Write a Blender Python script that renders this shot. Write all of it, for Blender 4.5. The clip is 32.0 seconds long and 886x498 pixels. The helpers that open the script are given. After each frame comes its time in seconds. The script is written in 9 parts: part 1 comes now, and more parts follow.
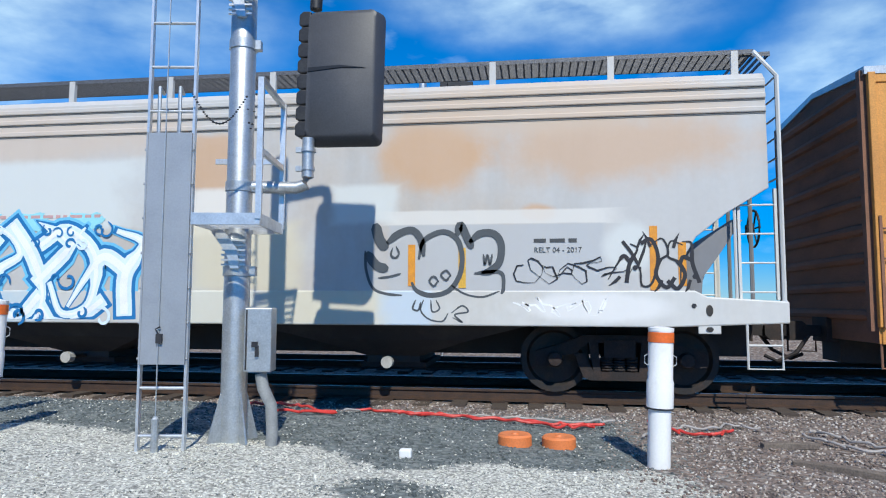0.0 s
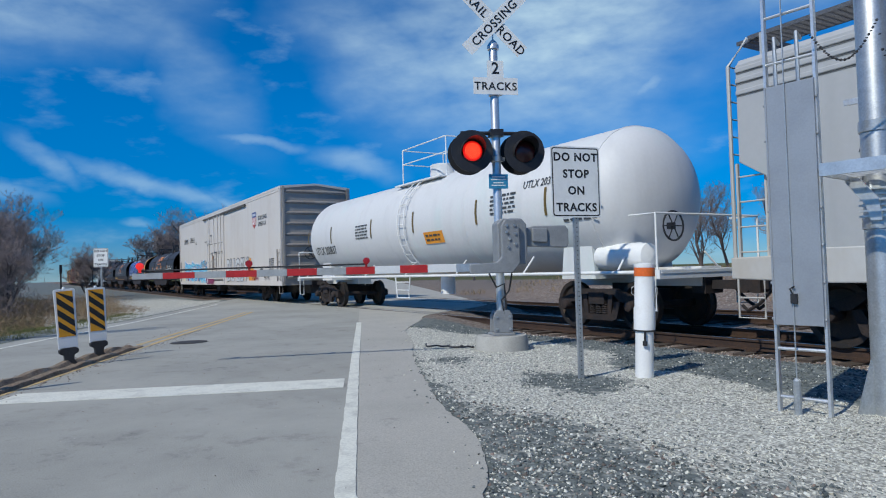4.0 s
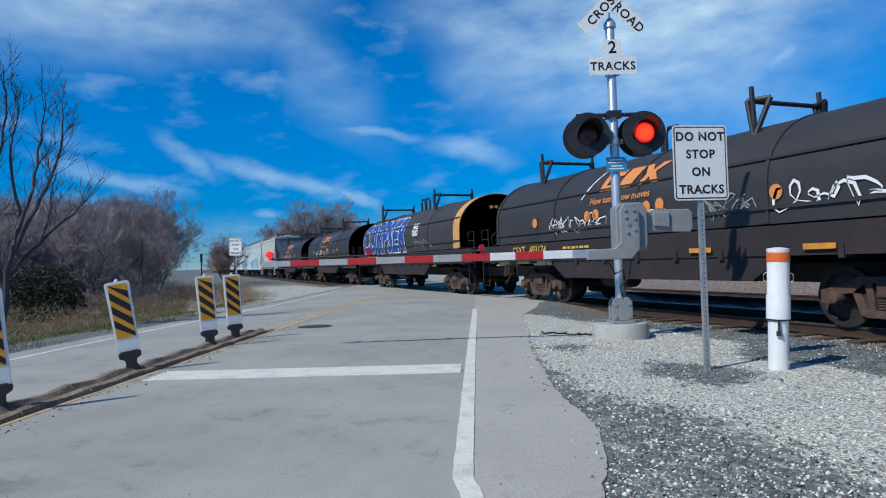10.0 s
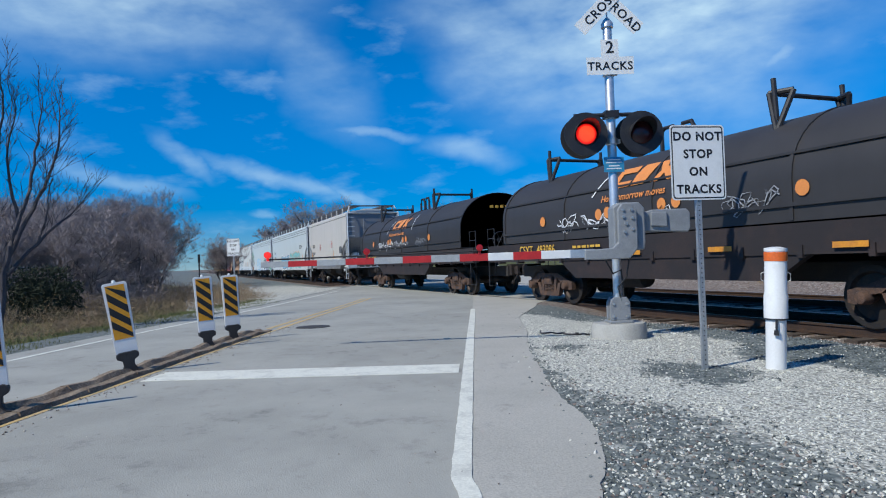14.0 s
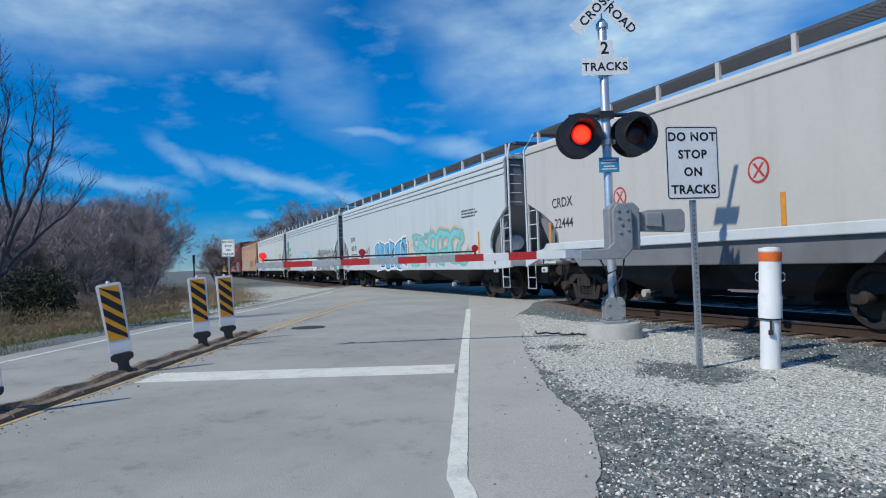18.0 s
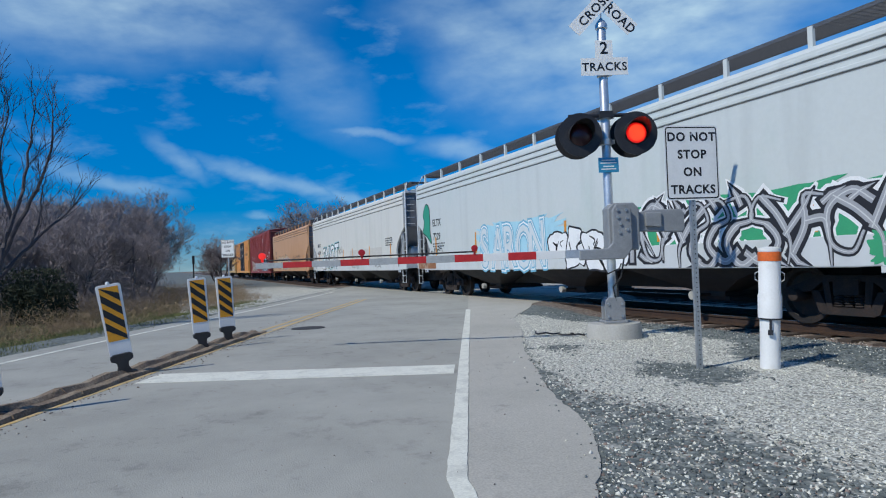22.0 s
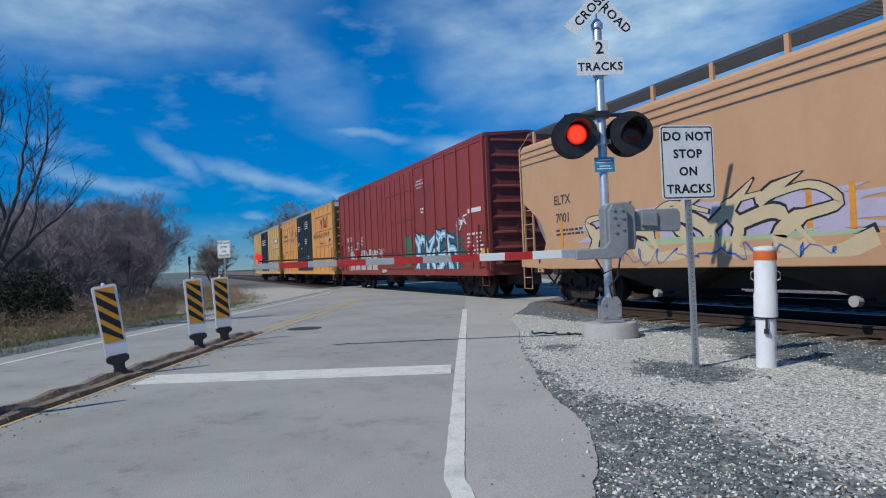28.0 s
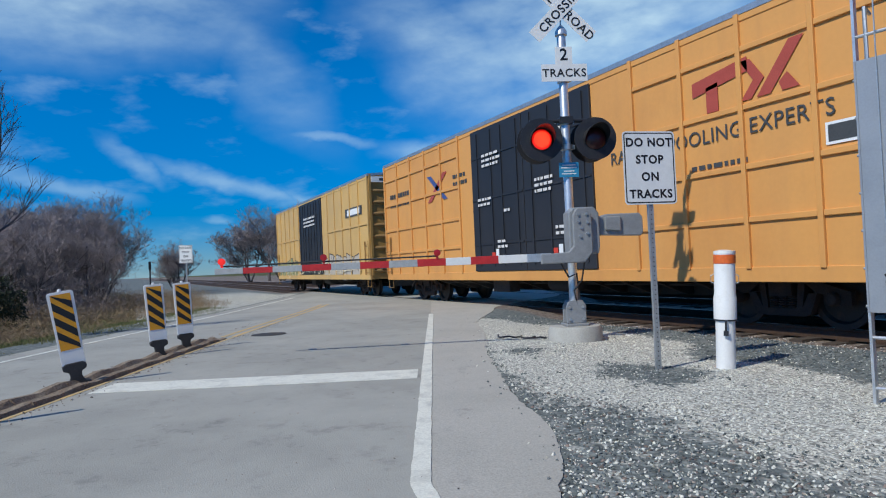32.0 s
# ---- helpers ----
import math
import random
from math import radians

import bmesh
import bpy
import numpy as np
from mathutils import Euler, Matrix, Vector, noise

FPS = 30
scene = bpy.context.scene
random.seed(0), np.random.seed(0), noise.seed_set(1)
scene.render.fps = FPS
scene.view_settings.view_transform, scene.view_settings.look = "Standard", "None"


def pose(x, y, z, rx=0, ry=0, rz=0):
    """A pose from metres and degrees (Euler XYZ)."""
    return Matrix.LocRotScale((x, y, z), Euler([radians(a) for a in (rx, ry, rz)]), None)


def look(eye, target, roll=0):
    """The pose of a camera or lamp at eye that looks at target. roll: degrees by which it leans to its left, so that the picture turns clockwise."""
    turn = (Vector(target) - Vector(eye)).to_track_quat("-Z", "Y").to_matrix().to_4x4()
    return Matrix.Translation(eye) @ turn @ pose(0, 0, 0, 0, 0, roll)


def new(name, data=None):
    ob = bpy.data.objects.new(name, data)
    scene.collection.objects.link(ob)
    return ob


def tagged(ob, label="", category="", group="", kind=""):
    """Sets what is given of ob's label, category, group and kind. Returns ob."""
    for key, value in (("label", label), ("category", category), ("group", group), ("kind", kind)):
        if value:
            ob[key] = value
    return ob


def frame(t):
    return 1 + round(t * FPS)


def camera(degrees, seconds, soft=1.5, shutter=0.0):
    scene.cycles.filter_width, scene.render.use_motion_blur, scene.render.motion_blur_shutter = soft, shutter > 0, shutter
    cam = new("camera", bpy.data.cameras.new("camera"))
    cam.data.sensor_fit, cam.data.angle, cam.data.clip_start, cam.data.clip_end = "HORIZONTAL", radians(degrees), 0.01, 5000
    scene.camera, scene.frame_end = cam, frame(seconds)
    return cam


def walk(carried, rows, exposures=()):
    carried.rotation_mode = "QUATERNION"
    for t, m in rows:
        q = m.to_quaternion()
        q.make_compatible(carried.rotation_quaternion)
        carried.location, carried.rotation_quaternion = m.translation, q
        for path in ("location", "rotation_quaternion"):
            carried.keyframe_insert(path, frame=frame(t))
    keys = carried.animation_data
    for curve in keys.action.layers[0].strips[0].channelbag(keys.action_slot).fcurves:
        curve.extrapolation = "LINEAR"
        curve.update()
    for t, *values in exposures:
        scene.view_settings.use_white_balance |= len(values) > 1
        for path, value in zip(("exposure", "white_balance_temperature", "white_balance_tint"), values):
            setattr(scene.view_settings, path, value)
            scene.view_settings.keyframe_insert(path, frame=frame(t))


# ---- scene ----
cam = camera(67.43, 32.0, soft=1.1)
PATH = [
    (0, 0, 0, 1.25, 94.636, -0.185, 7.925),
    (0.5, 0, 0, 1.25, 94.686, 0.08, 13.727),
    (1, 0, 0, 1.25, 94.377, -0.056, 21.058),
    (1.5, 0, 0, 1.25, 93.884, 0.183, 29.6),
    (2, 0, 0, 1.25, 93.236, 0.342, 37.024),
    (2.5, 0, 0, 1.25, 92.911, 0.704, 43.375),
    (3, 0, 0, 1.25, 92.632, 0.954, 48.738),
    (3.5, 0, 0, 1.25, 92.234, 1.235, 54.259),
    (4, 0, 0, 1.25, 91.87, 1.616, 58.692),
    (4.5, 0, 0, 1.25, 91.685, 1.711, 61.081),
    (6.5, 0, 0, 1.25, 91.291, 1.942, 65.799),
    (7, 0, 0, 1.25, 91.222, 2.003, 66.94),
    (7.5, 0, 0, 1.25, 91.118, 1.932, 68.142),
    (8, 0, 0, 1.25, 91.105, 1.887, 68.638),
    (8.5, 0, 0, 1.25, 91.061, 1.936, 68.796),
    (9, 0, 0, 1.25, 91.05, 1.959, 68.756),
    (10.5, 0, 0, 1.25, 91.031, 1.933, 68.574),
    (12, 0, 0, 1.25, 91.034, 2.017, 68.538),
    (13.5, 0, 0, 1.25, 91.035, 2.034, 68.482),
    (14.5, 0, 0, 1.25, 91.048, 2.075, 68.369),
    (16.5, 0, 0, 1.25, 91.121, 2.058, 68.037),
    (18, 0, 0, 1.25, 91.059, 2.121, 68.044),
    (20, 0, 0, 1.25, 91.074, 2.243, 68.015),
    (22, 0, 0, 1.25, 91.085, 2.204, 68.012),
    (24, 0, 0, 1.25, 91.076, 2.284, 68.009),
    (25.5, 0, 0, 1.25, 91.07, 2.235, 68.005),
    (27.5, 0, 0, 1.25, 91.062, 2.316, 68.017),
    (28, 0, 0, 1.25, 91.074, 2.368, 67.714),
    (28.5, 0, 0, 1.25, 91.133, 2.426, 67.244),
    (29, 0, 0, 1.25, 91.114, 2.398, 67.102),
    (29.5, 0, 0, 1.25, 91.119, 2.429, 66.96),
    (30, 0, 0, 1.25, 91.119, 2.46, 66.893),
    (30.5, 0, 0, 1.25, 91.203, 2.475, 66.234),
    (31, 0, 0, 1.25, 91.332, 2.552, 64.88),
    (31.5, 0, 0, 1.25, 91.331, 2.551, 64.862),
    (32, 0, 0, 1.25, 91.331, 2.538, 64.796),
]
EXPOSURE = ((0, 0.47), (1, 0.28), (2, 0.18), (3, 0.13), (4, 0.0), (7, 0.0), (9, 0.02), (10, 0.16), (12, 0.18), (14, 0.22), (16.5, 0.26), (18, 0.12), (19.5, 0.04), (25, 0.0), (28, -0.04), (29, 0.08), (30, 0.20), (31, 0.16), (32, 0.10))
walk(cam, [(r[0], pose(*r[1:])) for r in PATH], [(t, e, 6620, 4) for t, e in EXPOSURE])

# ---- world, sun ----
SUN_EL, SUN_AZ = radians(45), math.atan2(0.265, -0.964)  # azimuth from +Y towards +X
world = bpy.data.worlds.new("world")
scene.world = world
world.use_nodes = True
wn, wl = world.node_tree.nodes, world.node_tree.links
wn.clear()


def link(tree, a, b):
    tree.links.new(a, b)


# cirrus: (yaw left of +y, elevation, half length, half width, tilt, strength), degrees
CIRRUS = (
    (95, 20.5, 15, 4.6, -4, 0.72), (79.5, 17, 9, 2.8, 50, 0.30), (82.6, 7.6, 6.0, 0.75, 16, 0.58), (76.2, 5.6, 2.0, 0.6, 35, 0.45),
    (89.8, 9.3, 2.6, 0.9, 40, 0.42), (95.8, 7.3, 5.0, 0.85, 14, 0.46), (82.8, 4.4, 1.2, 0.4, 0, 0.45), (73.0, 10.9, 3.4, 0.5, 9, 0.42),
    (66.0, 9.4, 4.0, 1.2, 5, 0.48), (62.5, 17, 10, 4.2, 35, 0.60), (49, 20, 15, 9.5, -10, 1.0), (44, 13, 8, 5.0, 20, 0.32),
    (40.5, 14.6, 2.0, 0.8, -20, 0.6), (31, 22, 9, 4.5, 0, 0.55), (-1, 26, 15, 4.6, 6, 0.95), (-24, 17, 7, 5.5, -30, 0.9), (13, 17, 10, 1.6, -4, 0.35),
)


def build_sky():
    t = world.node_tree

    def math_node(op, a, b=None, c=None, clamp=False):
        n = wn.new("ShaderNodeMath")
        n.operation, n.use_clamp = op, clamp
        for k, v in enumerate((a, b, c)):
            if v is None:
                continue
            if isinstance(v, (int, float)):
                n.inputs[k].default_value = v
            else:
                link(t, v, n.inputs[k])
        return n.outputs[0]

    out = wn.new("ShaderNodeOutputWorld")
    bg = wn.new("ShaderNodeBackground")
    sky = wn.new("ShaderNodeTexSky")
    sky.sky_type = "NISHITA"
    sky.sun_disc = False
    sky.sun_elevation = SUN_EL
    sky.sun_rotation = SUN_AZ
    sky.air_density, sky.dust_density, sky.ozone_density = 1.0, 0.0, 4.0
    hsv = wn.new("ShaderNodeHueSaturation")
    hsv.inputs["Saturation"].default_value = 1.25
    tc = wn.new("ShaderNodeTexCoord")
    sep = wn.new("ShaderNodeSeparateXYZ")
    link(t, tc.outputs["Generated"], sep.inputs[0])
    # yaw and elevation in degrees, ruffled by two noises
    yaw = math_node("MULTIPLY", math_node("ARCTAN2", math_node("MULTIPLY", sep.outputs["X"], -1.0), sep.outputs["Y"]), 57.29578)
    elev = math_node("MULTIPLY", math_node("ARCSINE", sep.outputs["Z"]), 57.29578)
    com = wn.new("ShaderNodeCombineXYZ")
    link(t, yaw, com.inputs[0]); link(t, elev, com.inputs[1])

    def wave(scale, detail, rough, stretch, turn):
        mp = wn.new("ShaderNodeMapping")
        mp.inputs["Rotation"].default_value = (0, 0, radians(turn))
        mp.inputs["Scale"].default_value = stretch
        link(t, com.outputs[0], mp.inputs[0])
        n = wn.new("ShaderNodeTexNoise")
        n.inputs["Scale"].default_value, n.inputs["Detail"].default_value, n.inputs["Roughness"].default_value = scale, detail, rough
        link(t, mp.outputs[0], n.inputs["Vector"])
        return n

    ruffle = wave(0.14, 5, 0.52, (1, 1.5, 1), 0)
    shift = wn.new("ShaderNodeVectorMath"); shift.operation = "MULTIPLY_ADD"
    link(t, ruffle.outputs["Color"], shift.inputs[0])
    shift.inputs[1].default_value = (7.0, 3.6, 0)
    link(t, com.outputs[0], shift.inputs[2])
    streaks = wave(0.17, 7, 0.54, (1.0, 2.4, 1), 18)
    total = None
    for yw, el, hl, hw, tilt, strength in CIRRUS:
        # centre moved by the mean of the ruffle, then turned and scaled to a unit oval
        mv = wn.new("ShaderNodeVectorMath"); mv.operation = "SUBTRACT"
        mv.inputs[1].default_value = (yw + 3.5, el + 1.8, 0)
        link(t, shift.outputs[0], mv.inputs[0])
        rot = wn.new("ShaderNodeMapping")
        rot.vector_type = "TEXTURE"
        rot.inputs["Rotation"].default_value = (0, 0, radians(tilt))
        rot.inputs["Scale"].default_value = (hl, hw, 1)
        link(t, mv.outputs[0], rot.inputs[0])
        ln = wn.new("ShaderNodeVectorMath"); ln.operation = "LENGTH"
        link(t, rot.outputs[0], ln.inputs[0])
        mr = wn.new("ShaderNodeMapRange"); mr.interpolation_type = "SMOOTHSTEP"
        mr.inputs["From Min"].default_value, mr.inputs["From Max"].default_value = 1.45, 0.1
        mr.inputs["To Max"].default_value = strength
        link(t, ln.outputs["Value"], mr.inputs["Value"])
        total = mr.outputs[0] if total is None else math_node("MAXIMUM", total, mr.outputs[0])
    grain = wn.new("ShaderNodeMapRange")
    grain.inputs["From Min"].default_value, grain.inputs["From Max"].default_value = 0.28, 0.70
    grain.inputs["To Min"].default_value, grain.inputs["To Max"].default_value = 0.26, 0.88
    link(t, streaks.outputs["Fac"], grain.inputs["Value"])
    cover = math_node("MULTIPLY", total, grain.outputs[0], None, True)
    # thin veil everywhere else, overhead and behind
    thin = wn.new("ShaderNodeMapRange"); thin.interpolation_type = "SMOOTHSTEP"
    thin.inputs["From Min"].default_value, thin.inputs["From Max"].default_value, thin.inputs["To Max"].default_value = 0.50, 0.80, 0.22
    link(t, streaks.outputs["Fac"], thin.inputs["Value"])
    cover = math_node("MAXIMUM", cover, thin.outputs[0])
    mix = wn.new("ShaderNodeMix"); mix.data_type = "RGBA"
    tint = wn.new("ShaderNodeMix"); tint.data_type, tint.blend_type = "RGBA", "MULTIPLY"
    tint.inputs["Factor"].default_value = 1.0
    tl = wn.new("ShaderNodeMapRange"); tl.interpolation_type = "SMOOTHSTEP"
    tl.inputs["From Min"].default_value, tl.inputs["From Max"].default_value = 0.0, 0.30
    link(t, sep.outputs["Z"], tl.inputs["Value"])
    tm = wn.new("ShaderNodeMix"); tm.data_type = "RGBA"
    tm.inputs[6].default_value, tm.inputs[7].default_value = (0.38, 0.60, 1.02, 1), (0.34, 0.82, 1.34, 1)
    link(t, tl.outputs[0], tm.inputs["Factor"])
    link(t, tm.outputs[2], tint.inputs[7])
    link(t, sky.outputs[0], tint.inputs[6])
    link(t, tint.outputs[2], hsv.inputs["Color"])
    link(t, cover, mix.inputs["Factor"])
    link(t, hsv.outputs[0], mix.inputs[6])
    mix.inputs[7].default_value = (6.6, 8.8, 10.6, 1)
    link(t, mix.outputs[2], bg.inputs["Color"])
    bg.inputs["Strength"].default_value = 0.085
    link(t, bg.outputs[0], out.inputs[0])


build_sky()
sun = new("sun", bpy.data.lights.new("sun", "SUN"))
sun.data.energy, sun.data.angle, sun.data.color = 3.3, radians(0.6), (1.0, 0.96, 0.9)
sun.matrix_world = look((30 * math.cos(SUN_EL) * math.sin(SUN_AZ), 30 * math.cos(SUN_EL) * math.cos(SUN_AZ), 30 * math.sin(SUN_EL)), (0, 0, 0))

# ---- materials ----
MATS = {}


def mat(name, col, rough=0.6, metal=0.0, var=0.18, scale=5.0, bump=0.15, col2=None, amount=0.5, stretch=(1, 1, 1), fine=60.0, coord="Object", rand=0.0, spec=0.5):
    """A painted, metal or mineral surface: a large stain noise between col and col2, and a fine grain in value and relief."""
    if name in MATS:
        return MATS[name]
    m = bpy.data.materials.new(name)
    m.use_nodes = True
    t = m.node_tree
    b = t.nodes["Principled BSDF"]
    b.inputs["Roughness"].default_value = rough
    b.inputs["Metallic"].default_value = metal
    b.inputs["Specular IOR Level"].default_value = spec
    tc = t.nodes.new("ShaderNodeTexCoord")
    mp = t.nodes.new("ShaderNodeMapping")
    mp.inputs["Scale"].default_value = stretch
    link(t, tc.outputs[coord], mp.inputs[0])
    big = t.nodes.new("ShaderNodeTexNoise")
    big.inputs["Scale"].default_value = scale
    big.inputs["Detail"].default_value = 6
    big.inputs["Roughness"].default_value = 0.65
    link(t, mp.outputs[0], big.inputs["Vector"])
    ramp = t.nodes.new("ShaderNodeValToRGB")
    ramp.color_ramp.elements[0].position = max(0.0, 0.72 - amount * 0.6)
    ramp.color_ramp.elements[1].position = min(1.0, 0.95 - amount * 0.35)
    link(t, big.outputs["Fac"], ramp.inputs[0])
    mix = t.nodes.new("ShaderNodeMix"); mix.data_type = "RGBA"
    c2 = col2 or tuple(c * 0.72 for c in col)
    mix.inputs[6].default_value = (*col, 1)
    mix.inputs[7].default_value = (*c2, 1)
    link(t, ramp.outputs[0], mix.inputs["Factor"])
    grain = t.nodes.new("ShaderNodeTexNoise")
    grain.inputs["Scale"].default_value = fine
    grain.inputs["Detail"].default_value = 4
    link(t, tc.outputs[coord], grain.inputs["Vector"])
    mr = t.nodes.new("ShaderNodeMapRange")
    mr.inputs["From Min"].default_value, mr.inputs["From Max"].default_value = 0.3, 0.7
    mr.inputs["To Min"].default_value, mr.inputs["To Max"].default_value = 1 - var, 1 + var
    link(t, grain.outputs["Fac"], mr.inputs["Value"])
    hsv = t.nodes.new("ShaderNodeHueSaturation")
    link(t, mix.outputs[2], hsv.inputs["Color"])
    if rand:
        oi = t.nodes.new("ShaderNodeObjectInfo")
        m2 = t.nodes.new("ShaderNodeMapRange")
        m2.inputs["To Min"].default_value, m2.inputs["To Max"].default_value = 1 - rand, 1 + rand
        link(t, oi.outputs["Random"], m2.inputs["Value"])
        mm = t.nodes.new("ShaderNodeMath"); mm.operation = "MULTIPLY"
        link(t, mr.outputs[0], mm.inputs[0]); link(t, m2.outputs[0], mm.inputs[1])
        link(t, mm.outputs[0], hsv.inputs["Value"])
    else:
        link(t, mr.outputs[0], hsv.inputs["Value"])
    link(t, hsv.outputs[0], b.inputs["Base Color"])
    if bump:
        bp = t.nodes.new("ShaderNodeBump")
        bp.inputs["Strength"].default_value = bump
        bp.inputs["Distance"].default_value = 0.01
        link(t, grain.outputs["Fac"], bp.inputs["Height"])
        link(t, bp.outputs[0], b.inputs["Normal"])
    MATS[name] = m
    return m


def glow(name, col, strength):
    if name in MATS:
        return MATS[name]
    m = bpy.data.materials.new(name)
    m.use_nodes = True
    b = m.node_tree.nodes["Principled BSDF"]
    b.inputs["Base Color"].default_value = (*col, 1)
    b.inputs["Emission Color"].default_value = (*col, 1)
    b.inputs["Emission Strength"].default_value = strength
    MATS[name] = m
    return m


def streaked(name, col, rust, amount=0.45, rough=0.55, var=0.02, grey=None):
    """Car body paint: faded, with rust or grime that runs down the side and lies in broad patches."""
    if name in MATS:
        return MATS[name]
    m = mat(name, col, rough, 0, var, 0.45, 0.02, rust, amount, (1, 1, 0.6), 14)
    t = m.node_tree
    b = t.nodes["Principled BSDF"]
    tc = t.nodes.new("ShaderNodeTexCoord")
    mp = t.nodes.new("ShaderNodeMapping")
    mp.inputs["Scale"].default_value = (2.6, 2.6, 0.22)
    link(t, tc.outputs["Object"], mp.inputs[0])
    n = t.nodes.new("ShaderNodeTexNoise")
    n.inputs["Scale"].default_value = 1.0
    n.inputs["Detail"].default_value = 7
    link(t, mp.outputs[0], n.inputs["Vector"])
    r = t.nodes.new("ShaderNodeValToRGB")
    r.color_ramp.elements[0].position, r.color_ramp.elements[1].position = 0.5, 0.85
    link(t, n.outputs["Fac"], r.inputs[0])
    k = t.nodes.new("ShaderNodeMath"); k.operation = "MULTIPLY"; k.inputs[1].default_value = 0.30
    link(t, r.outputs[0], k.inputs[0])
    mix = t.nodes.new("ShaderNodeMix"); mix.data_type = "RGBA"
    src = b.inputs["Base Color"].links[0].from_socket
    link(t, src, mix.inputs[6])
    g = grey or tuple(0.55 * c for c in col)
    mix.inputs[7].default_value = (*g, 1)
    link(t, k.outputs[0], mix.inputs["Factor"])
    link(t, mix.outputs[2], b.inputs["Base Color"])
    return m


GALV = mat("galvanised_steel", (0.55, 0.57, 0.58), 0.42, 0.75, 0.12, 9, 0.1, (0.42, 0.44, 0.45), 0.6)
ALU = mat("aluminium", (0.68, 0.70, 0.72), 0.38, 0.7, 0.08, 6, 0.06)
SIGNWHITE = mat("sign_white", (0.82, 0.82, 0.80), 0.4, 0, 0.03, 3, 0.02, (0.70, 0.70, 0.68), 0.4)
SIGNBLACK = mat("sign_black", (0.012, 0.012, 0.014), 0.45, 0, 0.1, 5, 0.02)
BLACKMETAL = mat("black_metal", (0.022, 0.022, 0.026), 0.5, 0.1, 0.2, 5, 0.08, (0.05, 0.048, 0.045), 0.4)
GREYBOX = mat("grey_paint", (0.30, 0.31, 0.32), 0.5, 0.2, 0.08, 4, 0.05, (0.22, 0.23, 0.24), 0.5)
PANELGREY = mat("panel_grey", (0.36, 0.38, 0.41), 0.45, 0.4, 0.05, 2, 0.03, (0.28, 0.30, 0.33), 0.5)
PVC = mat("white_plastic", (0.80, 0.80, 0.79), 0.35, 0, 0.03, 3, 0.02, (0.62, 0.60, 0.56), 0.3)
ORANGE = mat("orange_tape", (0.80, 0.16, 0.03), 0.4, 0, 0.08, 5, 0.02)
REDTAPE = mat("red_tape", (0.55, 0.03, 0.03), 0.4, 0, 0.08, 8, 0.02)
BLUEPLATE = mat("blue_plate", (0.04, 0.27, 0.46), 0.4, 0, 0.08, 5, 0.02)
YELLOW = mat("yellow_sheeting", (0.85, 0.37, 0.02), 0.4, 0, 0.04, 5, 0.02)
RUBBER = mat("black_rubber", (0.03, 0.03, 0.032), 0.7, 0, 0.2, 10, 0.1)
CONCRETE = mat("concrete", (0.42, 0.41, 0.38), 0.85, 0, 0.12, 3, 0.3, (0.32, 0.31, 0.28), 0.5)
RAIL = mat("rail_steel", (0.055, 0.035, 0.026), 0.7, 0.3, 0.25, 6, 0.2, (0.095, 0.052, 0.033), 0.5)
RAILTOP = mat("polished_steel", (0.42, 0.41, 0.41), 0.42, 1.0, 0.05, 6, 0.02)
TIE = mat("tie_wood", (0.06, 0.045, 0.036), 0.9, 0, 0.3, 4, 0.4, (0.11, 0.085, 0.065), 0.5, (0.5, 6, 6))
TRUCK = mat("truck_grime", (0.024, 0.020, 0.020), 0.85, 0.1, 0.3, 5, 0.25, (0.060, 0.036, 0.027), 0.45)
TRUCKRUST = mat("truck_rust", (0.070, 0.047, 0.040), 0.85, 0.1, 0.3, 5, 0.25, (0.17, 0.090, 0.055), 0.5)
UNDER = mat("under_black", (0.028, 0.027, 0.028), 0.8, 0, 0.2, 2, 0.15, (0.055, 0.048, 0.042), 0.45)
WHEEL = mat("wheel_steel", (0.04, 0.036, 0.034), 0.6, 0.5, 0.2, 6, 0.1, (0.10, 0.06, 0.04), 0.4)
GRATE = mat("walkway_grating", (0.13, 0.135, 0.15), 0.6, 0.5, 0.4, 20, 0.3)



